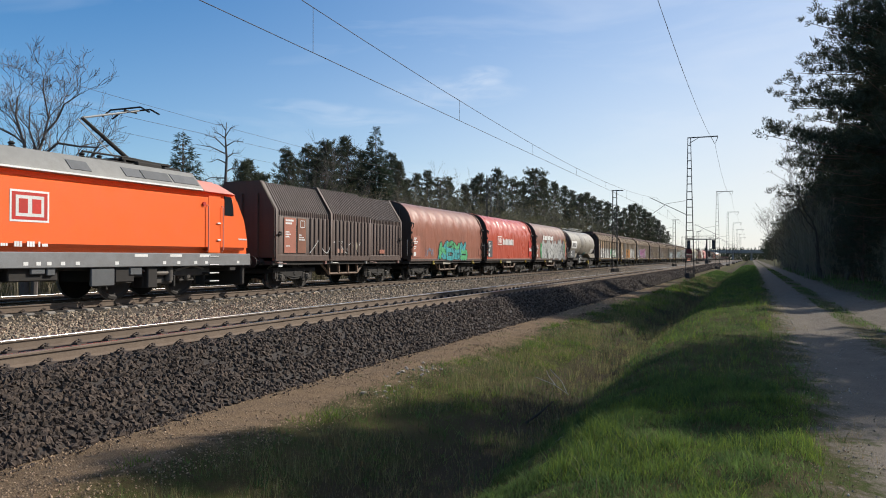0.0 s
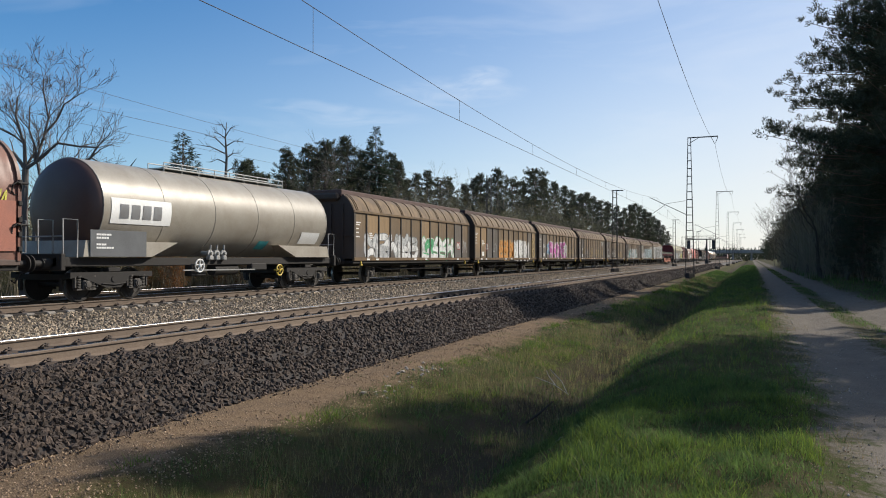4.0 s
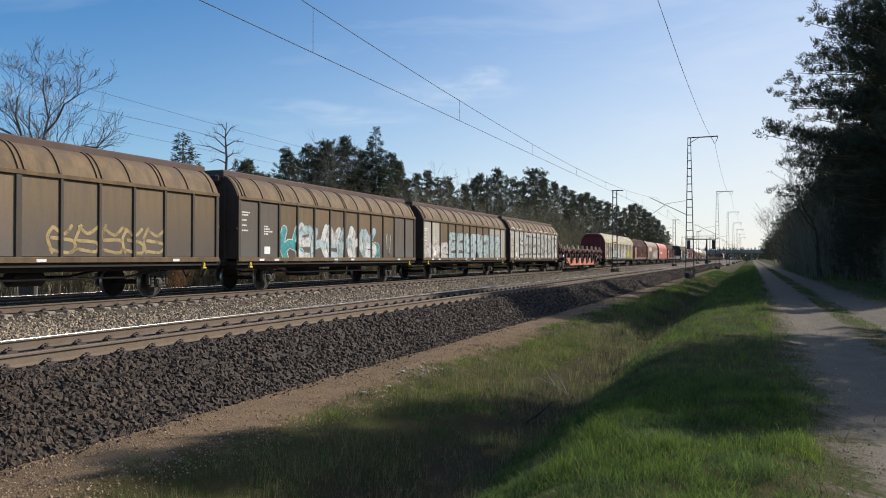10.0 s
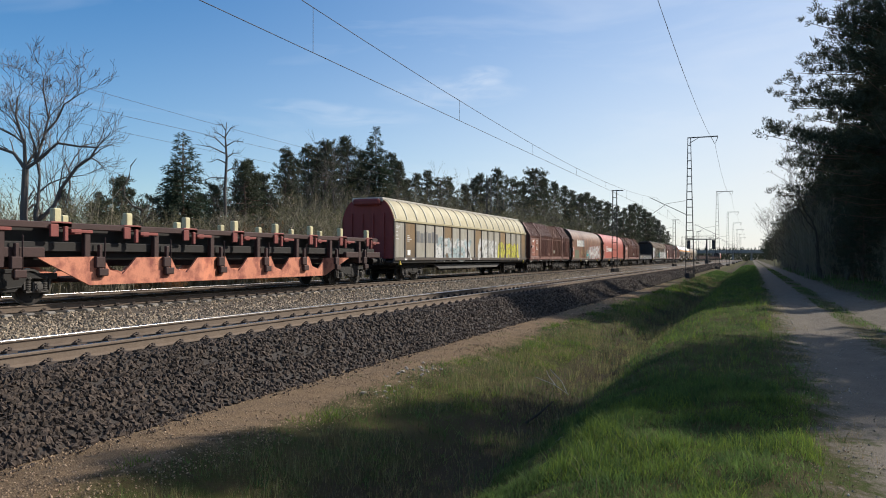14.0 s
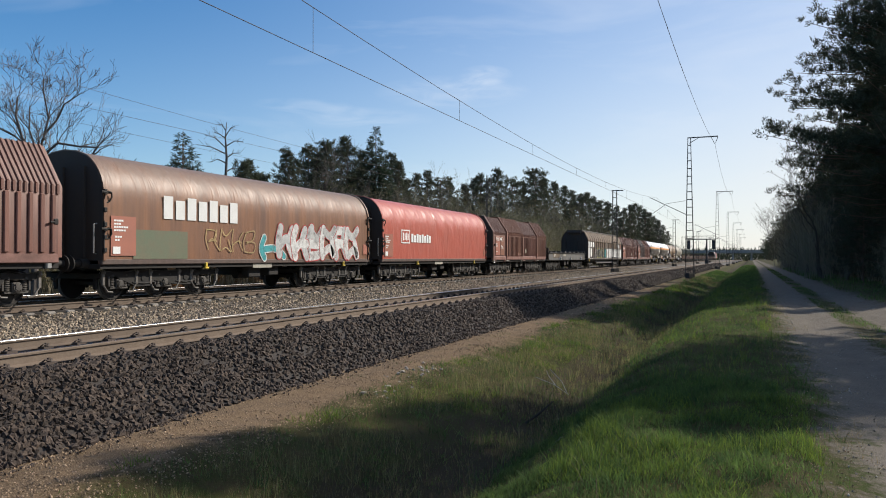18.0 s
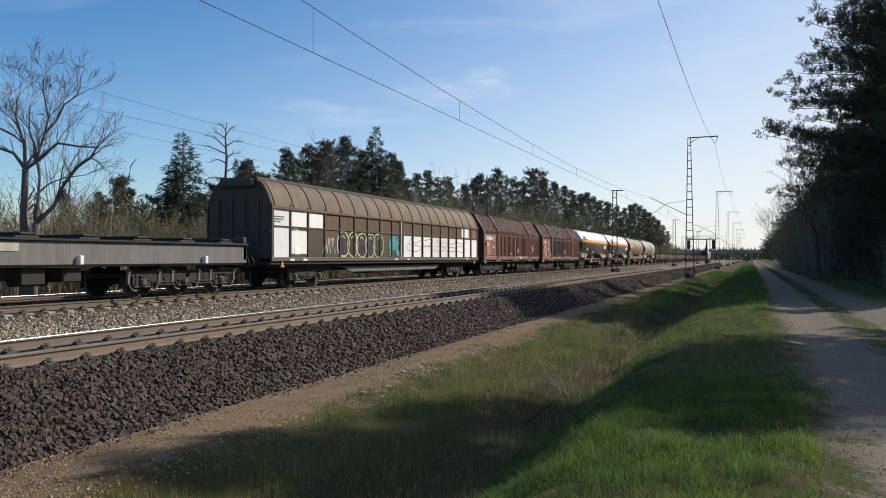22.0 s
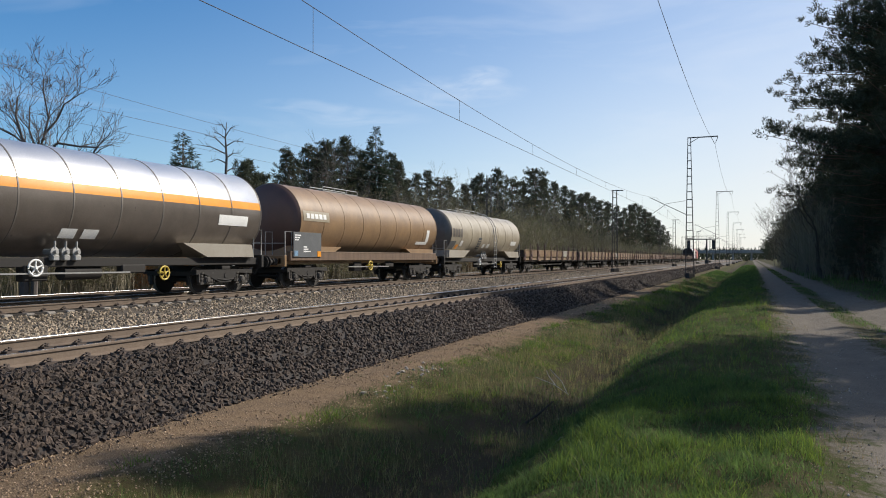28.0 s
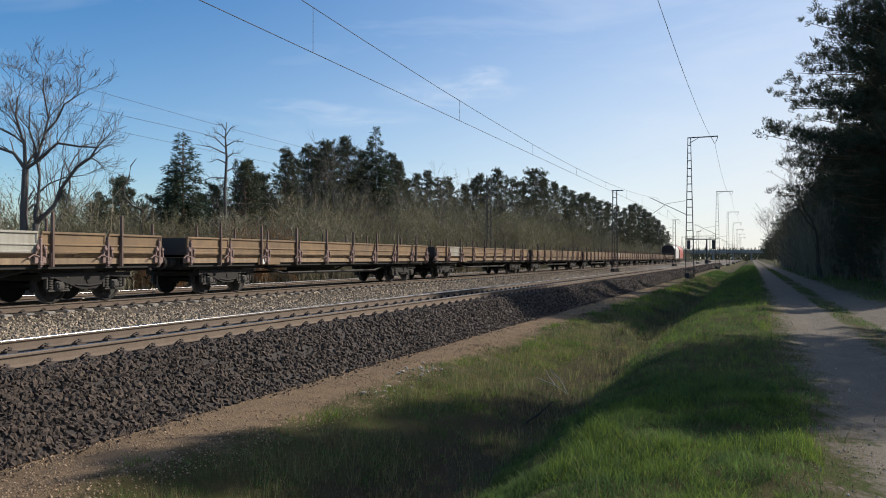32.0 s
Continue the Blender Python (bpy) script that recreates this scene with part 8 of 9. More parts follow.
    bogie(t, -l + 2.3, Y25)
    bogie(t, l - 2.3, Y25)
    buffers(t, -l - 0.6, l + 0.6)
    return t, l


def low_coil_wagon(front, rear):
    t, l = vehicle("flat_coil_wagon", "empty dark grey six-axle flat wagon with low sides", "freight wagon", front, rear)
    part("side_beam", B((1.28, 1.42, -l + 0.2, l, 1.0, 1.62), (-1.42, -1.28, -l + 0.2, l, 1.0, 1.62), bev=0.02), "flatgrey", t, "dark grey side beam")
    part("top_flange", B((1.2, 1.5, -l + 0.1, l, 1.62, 1.68), (-1.5, -1.2, -l + 0.1, l, 1.62, 1.68), bev=0.01), "under", t)
    part("deck", B((-1.3, 1.3, -l, l, 1.1, 1.35)), "under", t)
    part("end_bulkhead", B((-1.42, 1.42, -l, -l + 0.25, 1.1, 2.05), bev=0.03), "endwall", t, "dark end bulkhead")
    part("end_bulkhead", B((-1.42, 1.42, l - 0.2, l, 1.1, 1.9), bev=0.03), "endwall", t, "dark end bulkhead")
    for i in range(8):
        y = -l + 1.2 + i * (2 * l - 2.2) / 7
        shared("load_cradle", lambda: B((-1.35, 1.35, -0.35, 0.35, 1.6, 1.74), (-1.35, 1.35, -0.22, 0.22, 1.74, 1.82), bev=0.03), "under", t, 0, y, 0, "cross cradle for coils")
    p = sign(t, -l + 1.6, -l + 4.0, 1.22, 1.6, "ochre", x=1.425, label="ochre inscription field")
    bars(p, -l + 1.9, 1.5, (6, 7, 5), x=1.44)
    sign(t, -l + 5.4, -l + 6.5, 1.35, 1.55, "panelpale", x=1.425)
    bm = bmesh.new()
    for y in (-l + 4.2, 0.6, l - 2.2):
        box(bm, 1.40, 1.55, y - 0.07, y + 0.07, 1.0, 1.25, bev=0.02)
    part("brackets", bm, "white", t)
    part("lower_beam", B((1.15, 1.3, -l, l, 0.95, 1.12), (-1.3, -1.15, -l, l, 0.95, 1.12), bev=0.02), "flatgrey", t)
    wagon_gear(t, l, Y3)
    return t, l


def locomotive(rear):
    front = rear - 17.9
    t, l = vehicle("electric_locomotive", "orange-red electric locomotive with grey skirt and raised pantograph", "locomotive", front, rear)
    hw = 1.49
    # body: flat sides and raked, rounded noses
    def outline(half, y_in, zs):
        bm = bmesh.new()
        left = [bm.verts.new((-half, y, z)) for y, z in zs]
        right = [bm.verts.new((half, y, z)) for y, z in zs]
        k = len(zs)
        bm.faces.new(left)
        bm.faces.new(right[::-1])
        for i in range(k):
            bm.faces.new((left[i], right[i], right[(i + 1) % k], left[(i + 1) % k]))
        bmesh.ops.recalc_face_normals(bm, faces=bm.faces)
        return bm
    half_side = [(l, 1.32), (l - 0.02, 1.80), (l - 0.20, 2.55), (l - 0.66, 3.33)]
    bm = outline(hw, 0, half_side + [(-y, z) for y, z in half_side[::-1]])
    bmesh.ops.bevel(bm, geom=[e for e in bm.edges if abs(e.verts[0].co.x - e.verts[1].co.x) < 0.01 and min(abs(v.co.y) for v in e.verts) > l - 1.2], offset=0.22, segments=3, affect="EDGES")
    part("body", bm, "orange", t, "glossy orange-red side walls")
    for s in (-1, 1):
        bm = bmesh.new()
        lo = [(hw, s * (l - 2.5)), (hw * 0.96, s * (l - 0.68)), (-hw * 0.96, s * (l - 0.68)), (-hw, s * (l - 2.5))]
        hi = [(1.14, s * (l - 2.5)), (1.05, s * (l - 1.35)), (-1.05, s * (l - 1.35)), (-1.14, s * (l - 2.5))]
        a = [bm.verts.new((x, y, 3.335)) for x, y in lo]
        b = [bm.verts.new((x, y, 3.72)) for x, y in hi]
        for i in range(4):
            bm.faces.new((a[i], b[i], b[(i + 1) % 4], a[(i + 1) % 4]))
        bm.faces.new(a)
        bm.faces.new(b[::-1])
        bmesh.ops.recalc_face_normals(bm, faces=bm.faces)
        bmesh.ops.bevel(bm, geom=[e for e in bm.edges if max(v.co.z for v in e.verts) > 3.5], offset=0.09, segments=3, affect="EDGES")
        part("cab_roof", bm, "pinkroof", t, "faded pinkish cab roof")
        bm = bmesh.new()
        q = [(l - 1.45, 2.60), (l - 0.98, 2.60), (l - 1.0, 2.9), (l - 1.1, 3.22), (l - 1.45, 3.24)]
        v0 = [bm.verts.new((hw - 0.02, s * y, z)) for y, z in q]
        v1 = [bm.verts.new((hw + 0.008, s * y, z)) for y, z in q]
        bm.faces.new(v0)
        bm.faces.new(v1[::-1])
        for i in range(5):
            bm.faces.new((v0[i], v1[i], v1[(i + 1) % 5], v0[(i + 1) % 5]))
        bmesh.ops.recalc_face_normals(bm, faces=bm.faces)
        part("cab_window", bm, "glass", t, "dark side window of the cab")
        bm = bmesh.new()
        vs = [bm.verts.new((x, s * (y + 0.012), z)) for x, y, z in ((-1.15, l - 0.24, 2.62), (1.15, l - 0.24, 2.62), (1.1, l - 0.62, 3.27), (-1.1, l - 0.62, 3.27))]
        w2 = [bm.verts.new(v.co - Vector((0, s * 0.03, 0.01))) for v in vs]
        bm.faces.new(vs)
        bm.faces.new(w2[::-1])
        for i in range(4):
            bm.faces.new((vs[i], w2[i], w2[(i + 1) % 4], vs[(i + 1) % 4]))
        bmesh.ops.recalc_face_normals(bm, faces=bm.faces)
        part("windscreen", bm, "glass", t, "dark windscreen")
        d = part("cab_door", B((hw, hw + 0.012, *sorted((s * (l - 2.25), s * (l - 1.65))), 1.36, 3.2), bev=0.004), "orange", t, "driver's door")
        for yy in (2.31, 1.59):
            bm = bmesh.new()
            y = s * (l - yy)
            tube(bm, [(hw + 0.01, y, 1.40), (hw + 0.07, y, 1.45), (hw + 0.07, y, 2.85), (hw + 0.01, y, 2.9)], 0.02, 6)
            part("handrail", bm, "pinkroof", d)
        bm = bmesh.new()
        for z in (1.75, 2.3):
            box(bm, hw + 0.012, hw + 0.06, *sorted((s * (l - 1.85), s * (l - 1.68))), z, z + 0.05, bev=0.01)
        part("door_handle", bm, "white", d)
        for z in (0.42, 0.68, 0.95, 1.22):
            st = part("step", B((hw - 0.28, hw + 0.02, *sorted((s * (l - 2.2), s * (l - 1.75))), z, z + 0.05), bev=0.01), "black", t)
            part("step_edge", B((hw + 0.02, hw + 0.03, *sorted((s * (l - 2.2), s * (l - 1.75))), z + 0.01, z + 0.04)), "white", st)
        for x in (-0.95, 0.95):
            bm = bmesh.new()
            lathe(bm, [(l - 0.05, 0.16), (l + 0.10, 0.15)] if s > 0 else [(-l - 0.10, 0.15), (-l + 0.05, 0.16)], "y", (x, 0, 1.62), 14)
            part("headlamp", bm, "steel", t, "round lamp cluster")
        bm = bmesh.new()
        lathe(bm, [(hw, 0.07), (hw + 0.05, 0.07)], "x", (0, s * (l - 2.47), 2.92), 12)
        part("side_lamp", bm, "red", t, "small dark red filler cap")
    part("skirt", B((-hw - 0.004, hw + 0.004, -l + 0.05, l - 0.05, 0.93, 1.335), bev=0.02), "locogrey", t, "grey lower skirt")
    # roof deck and hatches
    bm = bmesh.new()
    prism(bm, [(hw - 0.01, 3.33), (hw - 0.05, 3.42), (1.0, 3.92), (-1.0, 3.92), (-hw + 0.05, 3.42), (-hw + 0.01, 3.33)], -l + 2.45, l - 2.45)
    part("roof_hood", bm, "locoroof", t, "grey sloping roof hood")
    part("roof_line", B((hw - 0.02, hw + 0.008, -l + 2.5, l - 2.5, 3.345, 3.39)), "white", t, "thin white line below the roof")
    d = Vector((1.0 - (hw - 0.05), 0, 3.92 - 3.42)).normalized()
    nn = Vector((d.z, 0, -d.x))
    for a, b in ((-7.2, -6.1), (-5.7, -4.6), (-3.4, -2.2), (1.55, 2.2), (3.4, 4.05), (4.1, 5.2), (5.3, 6.4)):
        if b - a < 0.3:
            continue
        bm = bmesh.new()
        p0 = Vector((hw - 0.05, 0, 3.42)) + d * 0.10
        p1 = Vector((hw - 0.05, 0, 3.42)) + d * 0.45
        off = nn * 0.02
        v = [bm.verts.new((p.x + o.x, yy, p.z + o.z)) for o in (off, -off) for p, yy in ((p0, a), (p0, b), (p1, b), (p1, a))]
        for f in ((0, 1, 2, 3), (7, 6, 5, 4), (0, 4, 5, 1), (1, 5, 6, 2), (2, 6, 7, 3), (3, 7, 4, 0)):
            bm.faces.new([v[i] for i in f])
        bmesh.ops.recalc_face_normals(bm, faces=bm.faces)
        part("roof_grille", bm, "grille", t, "dark ventilation grille")
    for y in (l - 6.2, l - 5.6, l - 5.0, l - 4.4, l - 3.8, l - 3.1, -3.0, -1.0, 0.6):
        bm = bmesh.new()
        lathe(bm, [(3.9, 0.10), (3.96, 0.10), (3.97, 0.05), (4.02, 0.10), (4.06, 0.05), (4.1, 0.09), (4.15, 0.04)], "z", (0.4, y, 0), 10)
        part("insulator", bm, "under", t)
    bm = bmesh.new()
    tube(bm, [(0.4, l - 6.2, 4.18), (0.4, l - 4.6, 4.2), (0.4, l - 3.0, 4.14)], 0.03, 6)
    part("busbar", bm, "under", t)
    for y0, y1, z in ((l - 6.3, l - 4.6, 4.0), (l - 4.5, l - 3.5, 4.08), (l - 3.4, l - 2.7, 4.03)):
        part("roof_box", B((-0.6, 0.75, y0, y1, 3.9, z), bev=0.03), "under", t, "dark equipment on the roof")

    def pantograph(yb, s, up):
        p = new("pantograph")
        p.parent = t
        p.location = (0, yb, 0)
        bm = bmesh.new()
        box(bm, -0.55, 0.55, -0.5, 1.5, 4.1, 4.16)
        for x in (-0.5, 0.5):
            for y in (-0.4, 1.4):
                lathe(bm, [(3.95, 0.07), (4.1, 0.05)], "z", (x, y, 0), 8)
        part("base", bm, "under", p, "pantograph base frame")
        knee = Vector((0, -s * 1.45, 4.18 + (1.02 if up else 0.12)))
        head = Vector((0, s * (0.35 if up else 0.75), 4.18 + (1.52 if up else 0.2)))
        bm = bmesh.new()
        tube(bm, [(0, s * 0.35, 4.18), knee], [0.07, 0.05], 8)
        part("lower_arm", bm, "under", p, "dark lower arm")
        bm = bmesh.new()
        for x in (-0.35, 0.35):
            tube(bm, [knee, (x, head.y, head.z)], [0.035, 0.025], 6)
        tube(bm, [(0, s * -0.2, 4.18), knee + Vector((0, -s * 0.15, -0.05))], 0.018, 5)
        part("upper_arm", bm, "steel", p, "upper arm of two tubes")
        bm = bmesh.new()
        for dy in (-0.2, 0.2):
            tube(bm, [(-0.95, head.y + dy, head.z - 0.12), (-0.6, head.y + dy, head.z + 0.06), (0.6, head.y + dy, head.z + 0.06), (0.95, head.y + dy, head.z - 0.12)], 0.028, 6)
        tube(bm, [(0, head.y - 0.25, head.z), (0, head.y + 0.25, head.z)], 0.03, 6)
        part("collector_head", bm, "under", p, "collector strips")
    pantograph(l - 4.4, 1, True)
    pantograph(-l + 5.6, -1, False)
    # marks: emblem, number, small white signs on the skirt
    e = part("emblem", B((hw + 0.004, hw + 0.010, -0.27, 0.80, 2.06, 2.83)), "white", t, "white-framed red rectangular emblem")
    part("emblem_field", B((hw + 0.010, hw + 0.014, -0.22, 0.75, 2.11, 2.78)), "red", e)
    part("emblem_centre", B((hw + 0.014, hw + 0.018, -0.12, 0.65, 2.19, 2.70)), "white", e)
    for y0, y1 in ((-0.04, 0.20), (0.32, 0.57)):
        part("emblem_bar", B((hw + 0.018, hw + 0.022, y0, y1, 2.27, 2.62)), "red", e)
    bars(t, -0.62, 1.47, (5,), "white", x=hw + 0.012, h=0.07, w=0.05, gap=0.03)
    bars(t, -0.15, 1.46, (3,), "white", x=hw + 0.012, h=0.13, w=0.06, gap=0.03)
    bars(t, 0.19, 1.46, (3,), "white", x=hw + 0.012, h=0.13, w=0.06, gap=0.03)
    bars(t, 0.50, 1.46, (1,), "white", x=hw + 0.012, h=0.13, w=0.05)
    bars(t, 0.60, 1.47, (3,), "white", x=hw + 0.012, h=0.07, w=0.05, gap=0.02)
    bars(t, l - 0.72, 1.80, (6,), "white", x=hw + 0.008, h=0.05, w=0.06)
    bm = bmesh.new()
    for y in (0.1, 0.45, 0.75, 1.15, 1.6, 2.9, 4.7, 5.3, l - 2.9, l - 2.4, l - 0.8):
        box(bm, hw + 0.006, hw + 0.010, y, y + 0.13, 1.0, 1.09)
    for y in (3.6, 5.0, 6.3):
        box(bm, hw + 0.006, hw + 0.010, y, y + 0.5, 1.22, 1.30)
    part("skirt_marks", bm, "white", t, "small white markings")
    # under the skirt
    for y0, y1, z0, z1, x in ((-3.2, -0.4, 0.42, 1.0, 1.3), (-0.2, 1.2, 0.6, 1.0, 1.35), (3.0, 3.7, 0.5, 0.95, 1.4), (4.2, 4.6, 0.3, 1.0, 1.4), (l - 1.1, l - 0.75, 0.75, 1.02, 1.42)):
        part("equipment_box", B((-x, x, y0, y1, z0, z1), bev=0.03), "under", t, "dark box below the floor")
    for y0, y1, z0, z1 in ((0.35, 0.75, 0.78, 0.95), (0.8, 1.05, 0.74, 0.95), (2.15, 2.95, 0.42, 0.90), (3.5, 3.95, 0.70, 0.95)):
        part("equipment_box", B((1.36, 1.44, y0, y1, z0, z1), bev=0.02), "grille", t, "grey equipment cover below the skirt")
    part("underfloor", B((-1.2, 1.2, -l + 0.3, l - 0.3, 0.85, 1.0)), "under", t)
    for y in (-l + 4.1, l - 4.1):
        bg = part("loco_bogie", B((-1.2, -1.05, -2.3, 2.3, 0.62, 0.88), (1.05, 1.2, -2.3, 2.3, 0.62, 0.88), (-1.2, -1.05, -0.6, 0.6, 0.4, 0.62), (1.05, 1.2, -0.6, 0.6, 0.4, 0.62), (-1.1, 1.1, -0.3, 0.3, 0.5, 0.9), bev=0.04), "bogie", t, "locomotive bogie")
        bg.location.y = y
        for a in (-1.3, 1.3):
            w = wheelset(bg, a, 0.62)
            w.scale = (1, 1, 1)
            w.matrix_parent_inverse = Matrix.Translation((0, a, 0.62)) @ Matrix.Diagonal((1, 1.35, 1.35, 1))
            axle_boxes(bg, 0.02, a, 0.62)
        for a in (-0.35, 0.35):
            bm = bmesh.new()
            lathe(bm, [(0.5, 0.13), (1.0, 0.13)], "z", (1.25, a, 0), 12)
            part("spring", bm, "bogie", bg)
        bm = bmesh.new()
        tube(bm, [(1.26, -1.9, 0.84), (1.27, -1.35, 0.95), (1.27, -0.6, 0.80)], 0.035, 6)
        tube(bm, [(1.26, 1.9, 0.84), (1.27, 1.35, 0.95), (1.27, 0.6, 0.80)], 0.035, 6)
        lathe(bm, [(-0.25, 0.07), (0.25, 0.07)], "y", (1.28, 0.0, 0.74), 8)
        part("damper", bm, "bogiepale", bg, "dusty damper and rods")
        bm = bmesh.new()
        for a in (-1.98, -0.62, 0.62, 1.98):
            box(bm, 0.72, 0.86, a - 0.07, a + 0.07, 0.35, 0.95, bev=0.03)
            box(bm, 1.06, 1.24, a - 0.05, a + 0.05, 0.30, 0.66, bev=0.02)
        part("brake_gear", bm, "under", bg, "dark brake gear")
    for a, b in ((l - 0.3, l - 0.1), (-l + 0.1, -l + 0.3)):
        part("rail_guard", B((-1.3, 1.3, a, b, 0.25, 0.95), bev=0.05), "under", t, "dark rail guard")
    buffers(t, -l - 0.55, l + 0.55)
    return t, l


# ---- the vehicles in their order ----
locomotive(21.55)
w, l = hood_wagon(22.96, 33.70, ("hooddark",), Y25, "dark brown four-axle coil wagon with ribbed hoods")
tag(w, -3.0, 1.2, 1.36, 1.9, "white", 41, x=1.51, thick=0.035)

w, l = tarp_wagon(34.82, 45.73, "tarpsalmon", Y25, "faded salmon-brown tarpaulin wagon with green graffiti", 0.03, seed=2)
graffiti(w, -1.7, 2.6, 1.16, 2.05, "green", "black", 5, n=4, second="teal", x=1.475, thick=0.07)
graffiti(w, -1.75, 2.65, 1.14, 1.45, None, "teal", 15, n=6, x=1.473, thick=0.1)
tag(w, -3.6, -2.4, 1.25, 1.75, "blue", 6, x=1.475)

w, l = tarp_wagon(46.75, 57.63, "tarpred", Y25, "bright red tarpaulin wagon with white emblem and bars", 0.05, seed=3, plate="grille")
emblem(w, -3.11, -2.18, 2.09, 2.71)
word(w, -2.0, 0.57, 2.12, 2.56, 8)
part("inscription_board", B((1.475, 1.487, 4.63, 5.4, 1.3, 2.5)), "red", w, "red board with white marks")
word(w, 4.7, 5.35, 1.72, 1.98, 3, x=1.488)

w, l = tarp_wagon(58.87, 69.74, "tarpbrown", Y25, "brown tarpaulin wagon half covered by silver graffiti", 0.03, seed=4)
graffiti(w, -3.4, 4.4, 1.18, 2.66, "silver", "grey", 7, n=4, x=1.482, thick=0.035)
part("paint_ground", B((1.476, 1.479, -3.6, 4.2, 1.16, 2.45)), SPRAY["silver"], w, "rolled silver paint")
graffiti(w, -3.9, -3.3, 1.3, 2.3, "green", "green", 8, n=1, x=1.480)
graffiti(w, 4.1, 4.6, 1.25, 2.4, "green", "teal", 9, n=1, x=1.480)
tag(w, 4.3, 5.1, 2.5, 2.95, "yellow", 10, x=1.476)
part("orange_board", B((1.475, 1.487, 4.72, 5.28, 1.35, 2.55)), "plate", w, "orange-brown board with white marks")
word(w, -3.17, 0.4, 2.72, 3.1, 7, x=1.470)

w, l = tank_wagon(71.0, 84.7, -5.6, 6.0, 1.38, 2.62, "tankgrey", "tankend", "short grey-beige tank wagon with dark brown ends", 5)
R, Z = 1.38, 2.62
on_tank(w, -5.3, -3.0, 2.15, 2.87, R, Z, "white", "name_board", "white board with grey blocks")
tank_word(w, -5.0, -3.3, 2.3, 2.7, 4, R, Z, "locogrey", 0.024)
part("data_board", B((1.36, 1.38, -6.0, -4.0, 1.22, 1.95), bev=0.004), "grille", w, "dark data board with white lettering")
bars(w, -5.8, 1.8, (6, 5, 0, 4, 7), x=1.381)
on_tank(w, 4.2, 5.5, 1.75, 2.2, R, Z, "white", "label_plate", "white label")
on_tank(w, 1.7, 2.3, 1.5, 1.8, R, Z, SPRAY["teal"], "graffiti", "small teal tag")
catwalk(w, -2.2, 4.3, 3.95)

DARK = ("panelgrey", "panel", "panel", "panel", "panel")
BOX = "two-axle sliding-wall wagon, grimy brown, "
SORTS = ((("panel", "ochre", "ochre", "panel", "panel", "panel", "ochre", "panel", "panel", "panel", "panelgrey", "panel"), "white and green bubble graffiti"),
         (("ochre", "ochre", "panelgrey", "panelgrey", "panel", "panel", "panel", "panel", "panel", "panel", "panelgrey", "ochre"), "orange and white graffiti"),
         (("panelgrey", "panelgrey", "panel", "panel", "panel", "panel", "panel", "panel", "panel", "panel", "panel", "panel"), "pink graffiti with white contour"),
         (("panelgrey", "panelgrey", "panel", "panel", "panel", "panel", "panel", "panel", "panel", "panel", "panel", "panelgrey"), "faded tan tags along its foot"),
         (("panelgrey", "panelgrey", "panel", "panel", "panel", "panel", "panel", "panel", "panel", "panel", "panel", "panel"), "white and tan tags"),
         (("panelgrey", "panelgrey", "panel", "panel", "panel", "panel", "panel", "panel", "panel", "panel", "panelgrey", "panelgrey"), "white and turquoise graffiti"),
         (("panelpale", "panelpale", "panel", "panel", "panel", "panel", "panel", "panel", "panel", "panelpale", "panelpale", "panelpale"), "pale blue block graffiti"),
         (("silverpaint",), "silver graffiti over the whole wall"))
H = []
for i, (looks, what) in enumerate(SORTS):
    f = 85.95 + 15.52 * i
    H.append(sliding_wall_wagon(f, f + 14.52, 12, "roofbrown", looks, BOX + what)[0])
G = dict(x=1.4415)
graffiti(H[0], -6.2, -0.5, 1.2, 2.2, "white", "grey", 21, n=5, second="silver", **G)
graffiti(H[0], 0.1, 4.7, 1.18, 2.2, "white", "green", 22, n=4, **G)
graffiti(H[0], 0.6, 1.7, 1.5, 2.15, "green", "white", 23, n=1, x=1.4525)
tag(H[0], 6.2, 6.9, 1.5, 2.2, "silver", 24, **G)
graffiti(H[0], 5.3, 5.7, 1.75, 2.07, "white", "red", 25, n=1, **G)
graffiti(H[1], -2.1, 1.1, 1.18, 2.3, "orange", "tan", 26, n=4, **G)
graffiti(H[1], 1.2, 5.1, 1.15, 2.3, "white", "white", 27, n=4, thick=0.1, **G)
tag(H[1], -3.7, -2.6, 1.6, 2.2, "silver", 28, **G)
graffiti(H[1], -5.0, -4.6, 1.75, 2.1, "white", "red", 29, n=1, **G)
graffiti(H[1], 5.9, 6.9, 1.2, 2.6, "tan", "black", 30, n=2, **G)
graffiti(H[2], -3.75, 2.3, 1.24, 2.45, "pink", "white", 31, n=5, second="pinkdeep", thick=0.085, **G)
graffiti(H[2], -4.9, -3.8, 1.5, 2.4, "blue", "silver", 32, n=1, **G)
graffiti(H[2], 1.9, 2.7, 1.4, 2.3, "silver", "white", 33, n=1, x=1.4525)
graffiti(H[2], 2.7, 6.0, 1.25, 2.1, None, "tan", 34, n=5, thick=0.04, **G)
graffiti(H[3], -1.8, 0.0, 1.22, 2.2, None, "tan", 35, n=2, thick=0.09, **G)
graffiti(H[3], 1.0, 5.9, 1.25, 2.1, None, "tan", 36, n=5, thick=0.07, **G)
graffiti(H[3], -5.1, -4.5, 1.7, 2.15, "tan", "tan", 37, n=1, **G)
tag(H[3], -3.8, -2.2, 1.3, 1.95, "silver", 38, **G)
graffiti(H[3], 4.8, 5.9, 2.6, 3.05, None, "white", 137, n=4, thick=0.05, **G)
graffiti(H[4], -3.6, -0.9, 1.25, 2.25, None, "white", 39, n=3, thick=0.06, **G)
